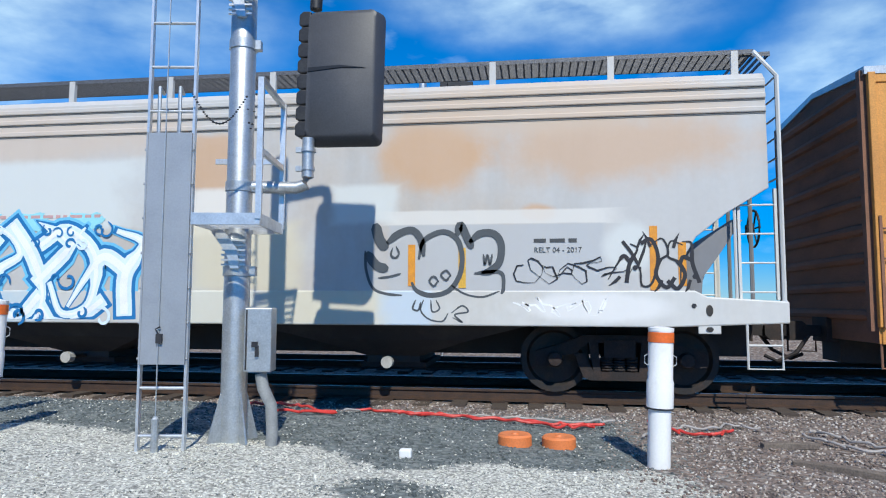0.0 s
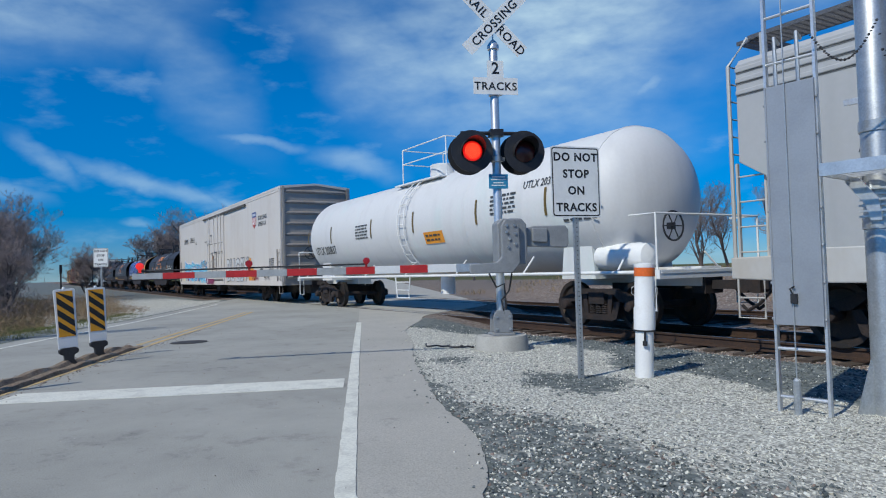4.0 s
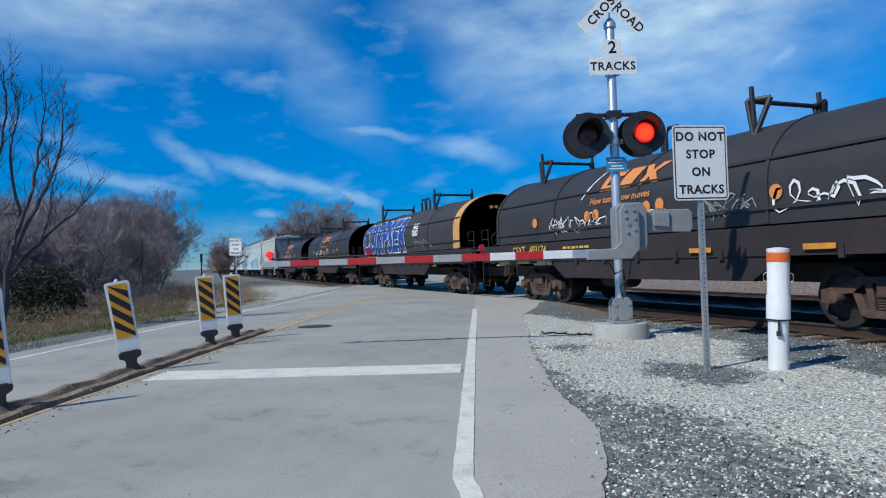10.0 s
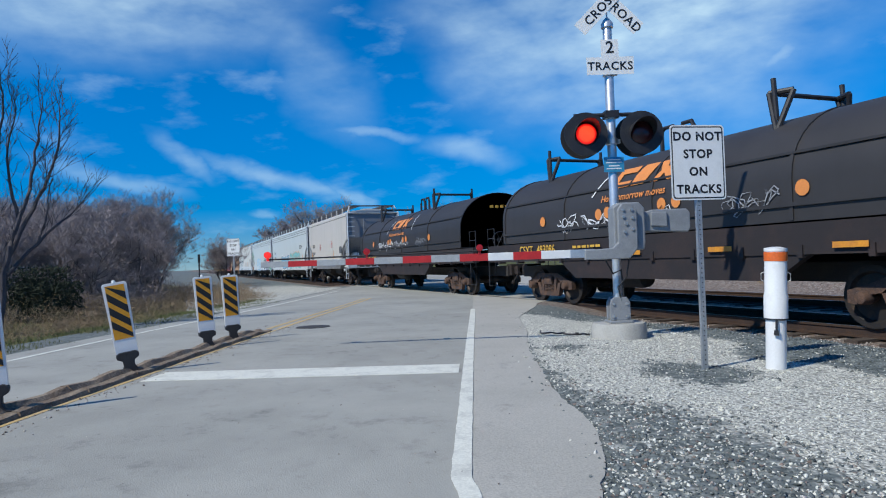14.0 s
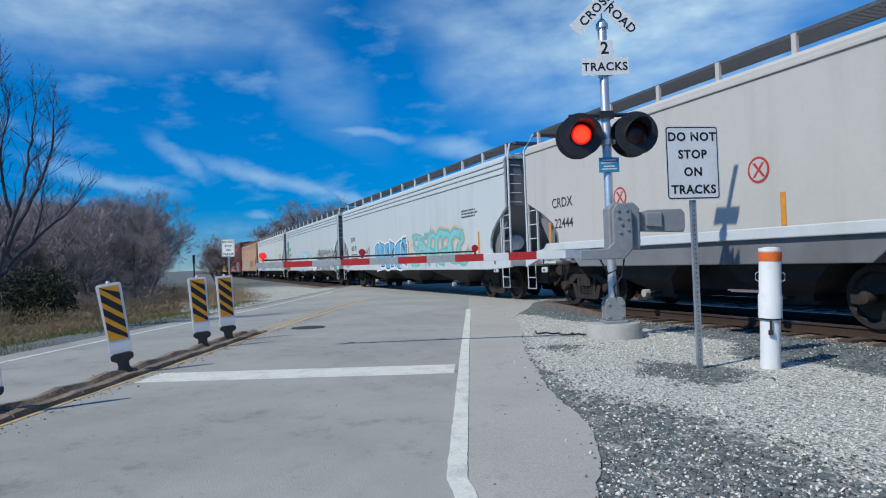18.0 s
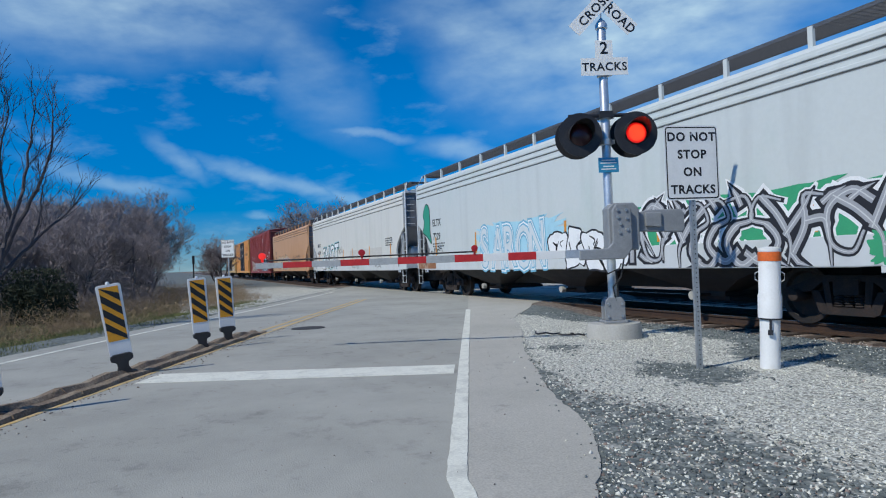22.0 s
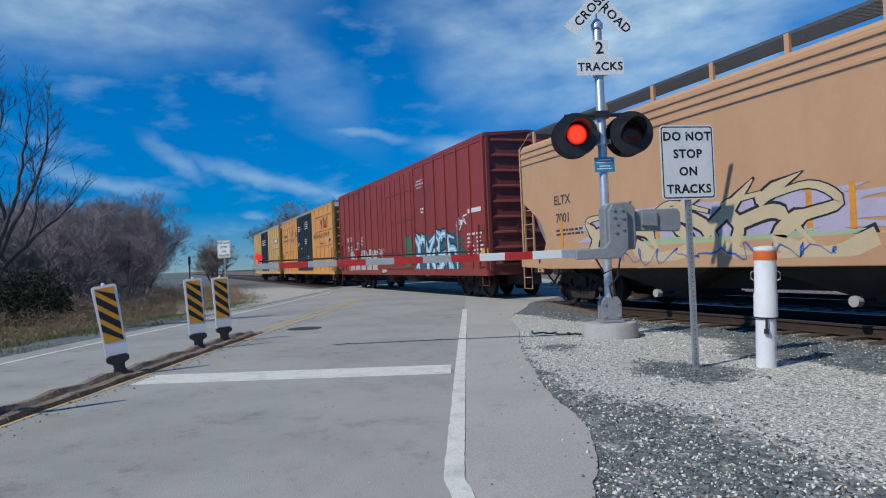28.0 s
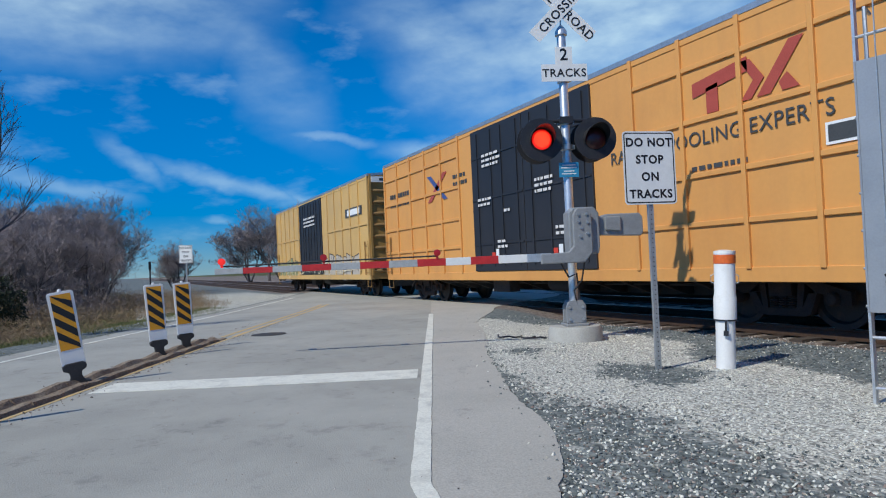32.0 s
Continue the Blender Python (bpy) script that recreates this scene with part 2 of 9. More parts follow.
def stains(m, spots):
    """Soft worn or sprayed patches on a painted side, in the car's own space: (x, z, half width, half height, colour, strength, square, softness)."""
    t = m.node_tree
    b = t.nodes["Principled BSDF"]
    tc = t.nodes.new("ShaderNodeTexCoord")
    nz = t.nodes.new("ShaderNodeTexNoise")
    nz.inputs["Scale"].default_value, nz.inputs["Detail"].default_value = 1.7, 5
    nz.inputs["Roughness"].default_value = 0.6
    link(t, tc.outputs["Object"], nz.inputs["Vector"])
    src = b.inputs["Base Color"].links[0].from_socket
    for x, z, rx, rz, col, strength, square, soft in spots:
        mp = t.nodes.new("ShaderNodeMapping")
        mp.inputs["Location"].default_value = (-x / rx, 0, -z / rz)
        mp.inputs["Scale"].default_value = (1 / rx, 0, 1 / rz)
        link(t, tc.outputs["Object"], mp.inputs[0])
        if square:
            ab = t.nodes.new("ShaderNodeVectorMath"); ab.operation = "ABSOLUTE"
            link(t, mp.outputs[0], ab.inputs[0])
            sp = t.nodes.new("ShaderNodeSeparateXYZ")
            link(t, ab.outputs[0], sp.inputs[0])
            d = t.nodes.new("ShaderNodeMath"); d.operation = "MAXIMUM"
            link(t, sp.outputs[0], d.inputs[0]); link(t, sp.outputs[2], d.inputs[1])
        else:
            d = t.nodes.new("ShaderNodeVectorMath"); d.operation = "LENGTH"
            link(t, mp.outputs[0], d.inputs[0])
        dist = d.outputs["Value"]
        ad = t.nodes.new("ShaderNodeMath"); ad.operation = "MULTIPLY_ADD"; ad.inputs[1].default_value = 1.6 * soft
        link(t, nz.outputs["Fac"], ad.inputs[0]); link(t, dist, ad.inputs[2])
        mr = t.nodes.new("ShaderNodeMapRange"); mr.interpolation_type = "SMOOTHSTEP"
        mr.inputs["From Min"].default_value, mr.inputs["From Max"].default_value = 1 + 0.8 * soft - soft * 0.7, 1 + 0.8 * soft + soft * 0.5
        mr.inputs["To Min"].default_value, mr.inputs["To Max"].default_value = strength, 0.0
        link(t, ad.outputs[0], mr.inputs["Value"])
        mix = t.nodes.new("ShaderNodeMix"); mix.data_type = "RGBA"
        link(t, mr.outputs[0], mix.inputs["Factor"])
        link(t, src, mix.inputs[6])
        mix.inputs[7].default_value = (*col, 1)
        src = mix.outputs[2]
    link(t, src, b.inputs["Base Color"])
    return m


# ---- mesh helpers ----


def part(name, bm, material, parent=None, label="", smooth=False, bevel=0.0):
    me = bpy.data.meshes.new(name)
    bm.to_mesh(me)
    bm.free()
    mats = material if isinstance(material, (list, tuple)) else [material]
    for m in mats:
        me.materials.append(m)
    if smooth:
        for p in me.polygons:
            p.use_smooth = True
        me.set_sharp_from_angle(angle=radians(38))
    ob = new(name, me)
    if parent is not None:
        ob.parent = parent
    if label:
        ob["label"] = label
    if bevel:
        md = ob.modifiers.new("bevel", "BEVEL")
        md.width, md.segments, md.limit_method = bevel, 2, "ANGLE"
    return ob


def empty(name, x=0, y=0, z=0, rz=0):
    e = new(name)
    e.matrix_basis = pose(x, y, z, 0, 0, rz)
    return e


def box(bm, cx, cy, cz, sx, sy, sz, m=None, mi=0):
    r = bmesh.ops.create_cube(bm, size=1.0)
    t = Matrix.Translation((cx, cy, cz)) @ Matrix.Diagonal((sx, sy, sz, 1))
    if m is not None:
        t = m @ t
    bmesh.ops.transform(bm, matrix=t, verts=r["verts"])
    if mi:
        for v in r["verts"]:
            for f in v.link_faces:
                f.material_index = mi
    return bm


def ring_loft(bm, rings, cap=True):
    """Joins equal rings of points with quads."""
    vs = [[bm.verts.new(p) for p in r] for r in rings]
    n = len(vs[0])
    for a, b in zip(vs, vs[1:]):
        for i in range(n):
            bm.faces.new((a[i], a[(i + 1) % n], b[(i + 1) % n], b[i]))
    if cap:
        bm.faces.new(vs[0][::-1])
        bm.faces.new(vs[-1])
    return bm


def tube(bm, pts, r, n=8, r2=None):
    """A round bar along points."""
    pts = [Vector(p) for p in pts]
    rings = []
    for i, p in enumerate(pts):
        d = (pts[min(i + 1, len(pts) - 1)] - pts[max(i - 1, 0)]).normalized()
        a = Vector((0, 0, 1)) if abs(d.z) < 0.95 else Vector((1, 0, 0))
        u = d.cross(a).normalized()
        v = d.cross(u)
        rr = r if r2 is None else r + (r2 - r) * i / max(1, len(pts) - 1)
        rings.append([p + (u * math.cos(k * 2 * math.pi / n) + v * math.sin(k * 2 * math.pi / n)) * rr for k in range(n)])
    return ring_loft(bm, rings)


def lathe(bm, prof, n=24, m=None, cap=True):
    """Turns (radius, height) pairs round z."""
    rings = []
    for r, z in prof:
        ps = [Vector((r * math.cos(k * 2 * math.pi / n), r * math.sin(k * 2 * math.pi / n), z)) for k in range(n)]
        rings.append([m @ p for p in ps] if m is not None else ps)
    return ring_loft(bm, rings, cap)


def prism(bm, poly, y0, y1, m=None):
    """Extrudes an (x, z) outline from y0 to y1."""
    a = [Vector((x, y0, z)) for x, z in poly]
    b = [Vector((x, y1, z)) for x, z in poly]
    if m is not None:
        a, b = [m @ p for p in a], [m @ p for p in b]
    va, vb = [bm.verts.new(p) for p in a], [bm.verts.new(p) for p in b]
    n = len(va)
    for i in range(n):
        bm.faces.new((va[i], va[(i + 1) % n], vb[(i + 1) % n], vb[i]))
    bm.faces.new(va[::-1])
    bm.faces.new(vb)
    bmesh.ops.recalc_face_normals(bm, faces=bm.faces)
    return bm


def xprism(bm, poly, x0, x1):
    """Extrudes a (y, z) outline from x0 to x1."""
    a = [bm.verts.new((x0, y, z)) for y, z in poly]
    b = [bm.verts.new((x1, y, z)) for y, z in poly]
    n = len(a)
    for i in range(n):
        bm.faces.new((a[i], a[(i + 1) % n], b[(i + 1) % n], b[i]))
    bm.faces.new(a[::-1])
    bm.faces.new(b)
    bmesh.ops.recalc_face_normals(bm, faces=bm.faces)
    return bm


def B():
    return bmesh.new()


def lettering(name, text, size, material, parent, m, label="", spacing=1.0, fat=0.0, depth=0.002, align="LEFT", sx=1.0, shear=0.0):
    """Words as a thin mesh; m places their left foot, x along the words, y up, z out of the surface."""
    cu = bpy.data.curves.new(name, "FONT")
    cu.body, cu.size, cu.space_character, cu.offset, cu.extrude, cu.align_x, cu.shear = text, size, spacing, fat, depth, align, shear
    cu.resolution_u = 3
    tmp = bpy.data.objects.new(name, cu)
    scene.collection.objects.link(tmp)
    dg = bpy.context.evaluated_depsgraph_get()
    me = bpy.data.meshes.new_from_object(tmp.evaluated_get(dg))
    bpy.data.objects.remove(tmp)
    me.transform(m @ Matrix.Diagonal((sx, 1, 1, 1)))
    me.materials.clear()
    me.materials.append(material)
    ob = new(name, me)
    ob.parent = parent
    if label:
        ob["label"] = label
    ob["kind"] = "stuff"
    return ob


def side(x, z, y=-1.605):
    """A place on the near side of a car: x along the car, z up, facing -y."""
    return Matrix.Translation((x, y, z)) @ Matrix.Rotation(radians(90), 4, "X")


def smooth_path(pts, k=7):
    """A rounded path through points."""
    p = [Vector(q) for q in pts]
    p = [p[0] * 2 - p[1]] + p + [p[-1] * 2 - p[-2]]
    out = []
    for a, b, c, d in zip(p, p[1:], p[2:], p[3:]):
        for i in range(k):
            t = i / k
            out.append(0.5 * (2 * b + (c - a) * t + (2 * a - 5 * b + 4 * c - d) * t * t + (3 * b - a - 3 * c + d) * t ** 3))
    return out + [p[-2]]

# ---- ground, road and tracks ----
ROAD_O, ROAD_D, ROAD_N = Vector((-7.03, 2.97)), Vector((-0.911, 0.412)), Vector((-0.412, -0.911))
TRACK_Y, TRACK2_Y = 10.6, 14.9


def road_sn(x, y):
    q = Vector((x, y)) - ROAD_O
    return q.dot(ROAD_D), q.dot(ROAD_N)


def road_xy(s, n):
    q = ROAD_O + ROAD_D * s + ROAD_N * n
    return q.x, q.y


def sstep(a, b, v):
    t = min(1, max(0, (v - a) / (b - a)))
    return t * t * (3 - 2 * t)


def road_z(s):
    return 0.055 - 0.067 * sstep(2, 16, s)


def right_edge(s):
    return -0.86 - 0.12 * math.exp(-((s + 2.9) / 0.8) ** 2) + 0.13 * sstep(-3.7, -4.6, s) - 0.17 * sstep(1.0, 4.2, s) + 0.03 * noise.noise((s * 3.1, 4, 0)) + 0.02 * noise.noise((s * 9.0, 7, 0)) - 0.75 * sstep(5.5, 10.5, s) - 3.0 * sstep(10, 17, s)


def ground_z(x, y):
    s, n = road_sn(x, y)
    base = 0.03 - 0.25 * sstep(-4.5, 1.8, x)
    k = sstep(7.6, 8.8, y)
    z = base * (1 - k) - 0.20 * k
    bank = sstep(18.2, 23.0, y)
    z = z * (1 - bank) + 0.85 * bank * sstep(-34, -22, x)
    if n > 7.2:
        z -= 0.25 * sstep(7.2, 9.5, n) * (1 - k)
    if n < -2 or y > 8.2:
        z += 0.025 * noise.noise((x * 1.3, y * 1.3, 0)) + 0.012 * noise.noise((x * 4.1, y * 4.1, 3))
    e = right_edge(s)
    edge = road_z(s) - 0.012
    if n <= e:
        k = sstep(2.4, 0.15, e - n)
        return z * (1 - k) + edge * k
    if n >= 7.0:
        k = sstep(3.0, 0.15, n - 7.0)
        return z * (1 - k) + edge * k
    return road_z(s) - 0.30 if e + 0.3 < n < 6.7 else edge


def graded(lo, a, b, hi, step, grow=1.22):
    out = [a + i * step for i in range(int(round((b - a) / step)) + 1)]
    d, v = step, a
    while v > lo:
        d *= grow
        v -= d
        out.insert(0, max(v, lo))
    d, v = step, out[-1]
    while v < hi:
        d *= grow
        v += d
        out.append(min(v, hi))
    return out


def zone_white(x, y):
    """Pale crushed-stone pad round the signals."""
    s, n = road_sn(x, y)
    edge = 6.02 + 0.22 * noise.noise((x * 0.9, 0.3, 2)) - 0.5 * math.exp(-((x + 1.2) / 0.6) ** 2) + 1.0 * sstep(-5.7, -7.2, x)
    w = sstep(edge + 0.18, edge - 0.18, y) * sstep(1.75, 1.05, x + 0.3 * (y - 5.5))
    w *= sstep(-0.7, -1.0, n)
    dark = sstep(-4.9, -3.4, x) * 0.0 + sstep(4.25, 3.1, y + 0.6 * noise.noise((x * 0.9, y * 0.9, 5)) + 0.35 * noise.noise((x * 3.1, y * 3.1, 8)))
    w *= 1 - 0.62 * dark
    for cx, cy, r in ((-5.35, 4.8, 0.7), (-7.6, 4.75, 0.4), (-1.12, 4.8, 0.45)):
        d = math.hypot((x - cx) * 0.8, y - cy)
        w *= 1 - 0.75 * sstep(r, r * 0.55, d + 0.2 * noise.noise((x * 3, y * 3, 1)))
    return w


def build_ground():
    xs = graded(-2500, -42, 5, 2500, 0.25)
    ys = graded(-2500, -6.0, 19.0, 2500, 0.25)
    nx, ny = len(xs), len(ys)
    verts = [(x, y, ground_z(x, y)) for y in ys for x in xs]
    faces = [(j * nx + i, j * nx + i + 1, (j + 1) * nx + i + 1, (j + 1) * nx + i) for j in range(ny - 1) for i in range(nx - 1)]
    me = bpy.data.meshes.new("ground")
    me.from_pydata(verts, [], faces)
    at = me.color_attributes.new("zones", "FLOAT_COLOR", "POINT")
    vals = []
    for x, y, z in verts:
        s, n = road_sn(x, y)
        white = max(zone_white(x, y), 0.85 * sstep(9, 13, s) * sstep(6.9, 7.4, n) * sstep(9.0, 8.0, y) * sstep(60, 30, s))
        brown = sstep(0.2, 1.8, x) * sstep(2.0, 5.0, y) * sstep(20, 16, y)
        brown = max(brown, sstep(8.3, 9.1, y) * sstep(19, 17, y) * 0.75, sstep(17.5, 18.5, y) * sstep(60, 40, y))
        grass = max(sstep(8.2, 10.5, n + 0.6 * noise.noise((x * 0.3, y * 0.3, 4))) * sstep(6.5, 3.5, y - 0.10 * (x + 14)), sstep(18, 22, y) * (0.35 if y < 45 else 1.0))
        grass = max(grass, sstep(-3, -9, y) * sstep(-1.5, -5, n))
        if x < -22 and 0 < y < 18:
            grass *= 0.2
        vals += [white, brown, grass, 1]
    at.data.foreach_set("color", vals)
    for p in me.polygons:
        p.use_smooth = True
    m = bpy.data.materials.new("ground_stone")
    m.use_nodes = True
    t = m.node_tree
    b = t.nodes["Principled BSDF"]
    b.inputs["Roughness"].default_value = 0.95
    b.inputs["Specular IOR Level"].default_value = 0.2
    ca = t.nodes.new("ShaderNodeVertexColor")
    ca.layer_name = "zones"
    sp = t.nodes.new("ShaderNodeSeparateColor")
    link(t, ca.outputs[0], sp.inputs[0])
    tc = t.nodes.new("ShaderNodeTexCoord")

    def vor(scale):
        v = t.nodes.new("ShaderNodeTexVoronoi")
        v.inputs["Scale"].default_value = scale
        link(t, tc.outputs["Object"], v.inputs["Vector"])
        return v

    def stones(scale, cols, gap=0.58):
        v = vor(scale)
        r = t.nodes.new("ShaderNodeValToRGB")
        sepc = t.nodes.new("ShaderNodeSeparateColor")
        link(t, v.outputs["Color"], sepc.inputs[0])
        link(t, sepc.outputs[0], r.inputs[0])
        el = r.color_ramp.elements
        el[0].color, el[1].color = (*cols[0], 1), (*cols[-1], 1)
        for i, c in enumerate(cols[1:-1]):
            e = el.new((i + 1) / (len(cols) - 1))
            e.color = (*c, 1)
        # shade between the stones, put into the colour: darker away from each centre
        gap_shade = t.nodes.new("ShaderNodeMapRange")
        gap_shade.inputs["From Min"].default_value, gap_shade.inputs["From Max"].default_value = 0.0, 0.75
        gap_shade.inputs["To Min"].default_value, gap_shade.inputs["To Max"].default_value = 1.15, gap
        link(t, v.outputs["Distance"], gap_shade.inputs["Value"])
        h = t.nodes.new("ShaderNodeHueSaturation")
        link(t, r.outputs[0], h.inputs["Color"])
        link(t, gap_shade.outputs[0], h.inputs["Value"])
        return h.outputs[0], v.outputs["Distance"]

    grey, gd = stones(16, [(0.125, 0.145, 0.145), (0.19, 0.215, 0.21), (0.25, 0.27, 0.26), (0.165, 0.185, 0.18)])
    white, wd = stones(38, [(0.70, 0.69, 0.62), (0.78, 0.77, 0.69), (0.60, 0.595, 0.53), (0.74, 0.73, 0.65), (0.34, 0.34, 0.31)], 0.42)
    brown, bd = stones(17, [(0.22, 0.16, 0.13), (0.33, 0.27, 0.23), (0.15, 0.12, 0.11), (0.42, 0.38, 0.34)])
    gn = t.nodes.new("ShaderNodeTexNoise")
    gn.inputs["Scale"].default_value = 3.0
    gn.inputs["Detail"].default_value = 9
    gn.inputs["Roughness"].default_value = 0.75
    link(t, tc.outputs["Object"], gn.inputs["Vector"])
    gr = t.nodes.new("ShaderNodeValToRGB")
    el = gr.color_ramp.elements
    el[0].position, el[0].color = 0.3, (0.075, 0.062, 0.03, 1)
    el[1].position, el[1].color = 0.7, (0.20, 0.155, 0.085, 1)
    e = el.new(0.5)
    e.color = (0.085, 0.095, 0.032, 1)
    link(t, gn.outputs["Fac"], gr.inputs[0])
    brk = t.nodes.new("ShaderNodeTexNoise")
    brk.inputs["Scale"].default_value = 9.0
    brk.inputs["Detail"].default_value = 5
    link(t, tc.outputs["Object"], brk.inputs["Vector"])

    def blend(a, bb, fac):
        ad = t.nodes.new("ShaderNodeMath"); ad.operation = "ADD"
        link(t, fac, ad.inputs[0]); link(t, brk.outputs["Fac"], ad.inputs[1])
        mr = t.nodes.new("ShaderNodeMapRange")
        mr.inputs["From Min"].default_value, mr.inputs["From Max"].default_value = 0.9, 1.15
        link(t, ad.outputs[0], mr.inputs["Value"])
        mx = t.nodes.new("ShaderNodeMix"); mx.data_type = "RGBA"
        link(t, mr.outputs[0], mx.inputs["Factor"])
        link(t, a, mx.inputs[6]); link(t, bb, mx.inputs[7])
        return mx.outputs[2]

    c = blend(grey, brown, sp.outputs[1])
    c = blend(c, white, sp.outputs[0])
    c = blend(c, gr.outputs[0], sp.outputs[2])
    link(t, c, b.inputs["Base Color"])
    bp = t.nodes.new("ShaderNodeBump")
    bp.inputs["Strength"].default_value, bp.inputs["Distance"].default_value = 0.9, 0.02
    bp.invert = True
    link(t, gd, bp.inputs["Height"])
    link(t, bp.outputs[0], b.inputs["Normal"])
    me.materials.append(m)
    tagged(new("ground", me), "pale and grey crushed stone beside the tracks with dry grass beyond", "ground", kind="structure")


build_ground()


def strip(name, s0, s1, n0, n1, z, thick, material, label, cat, parent=None, ds=1.0):
    """A slab along the road between two distances from the edge line; n0 and n1 may be functions of s."""
    bm = B()
    k = max(1, int((s1 - s0) / ds))
    rows = []
    for i in range(k + 1):
        s = s0 + (s1 - s0) * i / k
        a = n0(s) if callable(n0) else n0
        b = n1(s) if callable(n1) else n1
        zz = z(s) if callable(z) else z
        rows.append([bm.verts.new((*road_xy(s, a), zz)), bm.verts.new((*road_xy(s, b), zz)), bm.verts.new((*road_xy(s, b), zz - thick)), bm.verts.new((*road_xy(s, a), zz - thick))])
    for p, q in zip(rows, rows[1:]):
        for i in range(4):
            bm.faces.new((p[i], p[(i + 1) % 4], q[(i + 1) % 4], q[i]))
    bm.faces.new(rows[0])
    bm.faces.new(rows[-1][::-1])
    bmesh.ops.recalc_face_normals(bm, faces=bm.faces)
    ob = part(name, bm, material, parent)
    return tagged(ob, label, cat, kind="structure") if parent is None else ob


ROADMAT = mat("worn_concrete_road", (0.335, 0.328, 0.292), 0.85, 0, 0.13, 0.55, 0.3, (0.272, 0.268, 0.24), 0.5, (1, 1, 1), 90)
SHOULDER = mat("paved_shoulder", (0.425, 0.405, 0.36), 0.85, 0, 0.15, 0.8, 0.3, (0.36, 0.345, 0.305), 0.5, (1, 1, 1), 70)


def spotted(m, scale, lo, hi, col, strength):
    """Scattered dark oil and tyre spots."""
    t = m.node_tree
    b = t.nodes["Principled BSDF"]
    tc = t.nodes.new("ShaderNodeTexCoord")
    n = t.nodes.new("ShaderNodeTexNoise")
    n.inputs["Scale"].default_value, n.inputs["Detail"].default_value, n.inputs["Roughness"].default_value = scale, 7, 0.7
    link(t, tc.outputs["Object"], n.inputs["Vector"])
    r = t.nodes.new("ShaderNodeMapRange")
    r.inputs["From Min"].default_value, r.inputs["From Max"].default_value, r.inputs["To Max"].default_value = lo, hi, strength
    link(t, n.outputs["Fac"], r.inputs["Value"])
    mix = t.nodes.new("ShaderNodeMix"); mix.data_type = "RGBA"
    link(t, r.outputs[0], mix.inputs["Factor"])
    link(t, b.inputs["Base Color"].links[0].from_socket, mix.inputs[6])
    mix.inputs[7].default_value = (*col, 1)
    link(t, mix.outputs[2], b.inputs["Base Color"])


spotted(ROADMAT, 2.6, 0.56, 0.68, (0.16, 0.155, 0.14), 0.6)
spotted(ROADMAT, 26.0, 0.64, 0.72, (0.13, 0.125, 0.115), 0.6)
spotted(ROADMAT, 8.0, 0.60, 0.72, (0.12, 0.12, 0.115), 0.6)
spotted(ROADMAT, 0.30, 0.44, 0.66, (0.43, 0.42, 0.375), 0.75)
spotted(SHOULDER, 4.0, 0.58, 0.72, (0.2, 0.19, 0.18), 0.5)
PAINT = mat("road_paint_white", (0.73, 0.72, 0.63), 0.65, 0, 0.12, 5, 0.15, (0.46, 0.45, 0.40), 0.42)
PAINTY = mat("road_paint_yellow", (0.60, 0.40, 0.15), 0.7, 0, 0.15, 5, 0.15, (0.44, 0.36, 0.22), 0.6)


strip("road", -60, 300, -0.08, 7.0, road_z, 0.30, ROADMAT, "worn grey concrete road", "road", ds=0.5)
strip("road_shoulder", -60, 300, right_edge, -0.081, lambda s: road_z(s) - 0.002, 0.30, SHOULDER, "pale grey paved shoulder with a ragged edge", "road", ds=0.12)
Zp = lambda s: road_z(s) + 0.004

worn = lambda base, k: (lambda s: base + 0.009 * noise.noise((s * 4.0, k, 0)) + 0.006 * noise.noise((s * 13.0, k, 3)))
bent = lambda base, k: (lambda s: worn(base, k)(s) - 0.022 * sstep(0, 9, s) - 0.06 * sstep(-3.9, -4.35, s))
strip("edge_line", -60, 9.1, bent(-0.128, 1), bent(-0.012, 2), Zp, 0.003, PAINT, "white painted edge line on the road", "road marking", ds=0.06)
strip("stop_line", -0.55, 0.05, 0.03, 3.5, Zp, 0.003, PAINT, "white painted stop line across the lane", "road marking")
strip("far_edge_line", -60, 24, 6.40, 6.50, Zp, 0.003, PAINT, "white painted edge line on the far lane", "road marking")
strip("centre_line", 5.2, 16.5, 3.62, 3.72, Zp, 0.003, PAINTY, "faded yellow centre line", "road marking")
strip("centre_line", 5.2, 16.5, 3.85, 3.95, Zp, 0.003, PAINTY, "faded yellow centre line", "road marking")
strip("centre_line", -60, 5.2, 3.615, 3.67, Zp, 0.003, PAINTY, "faded yellow line beside the median kerb", "road marking")

# expansion joints and a manhole lid
for s in (-24, -12):
    strip("road_joint", s + 0.7, s + 0.712, 0.1, 3.4, Zp, 0.003, mat("joint_fill", (0.25, 0.25, 0.24), 0.9, 0, 0.2, 9, 0.1), "thin joint across the concrete slab", "road joint")
bm = B()
lathe(bm, [(0.33, 0.0), (0.33, 0.008), (0.30, 0.010), (0.05, 0.010)], 28, Matrix.Translation((*road_xy(5.3, 3.04), road_z(5.3))))
tagged(part("manhole_cover", bm, mat("cast_iron", (0.09, 0.08, 0.07), 0.7, 0.5, 0.2, 9, 0.2), smooth=True), "round cast-iron manhole lid set in the road", "manhole cover")


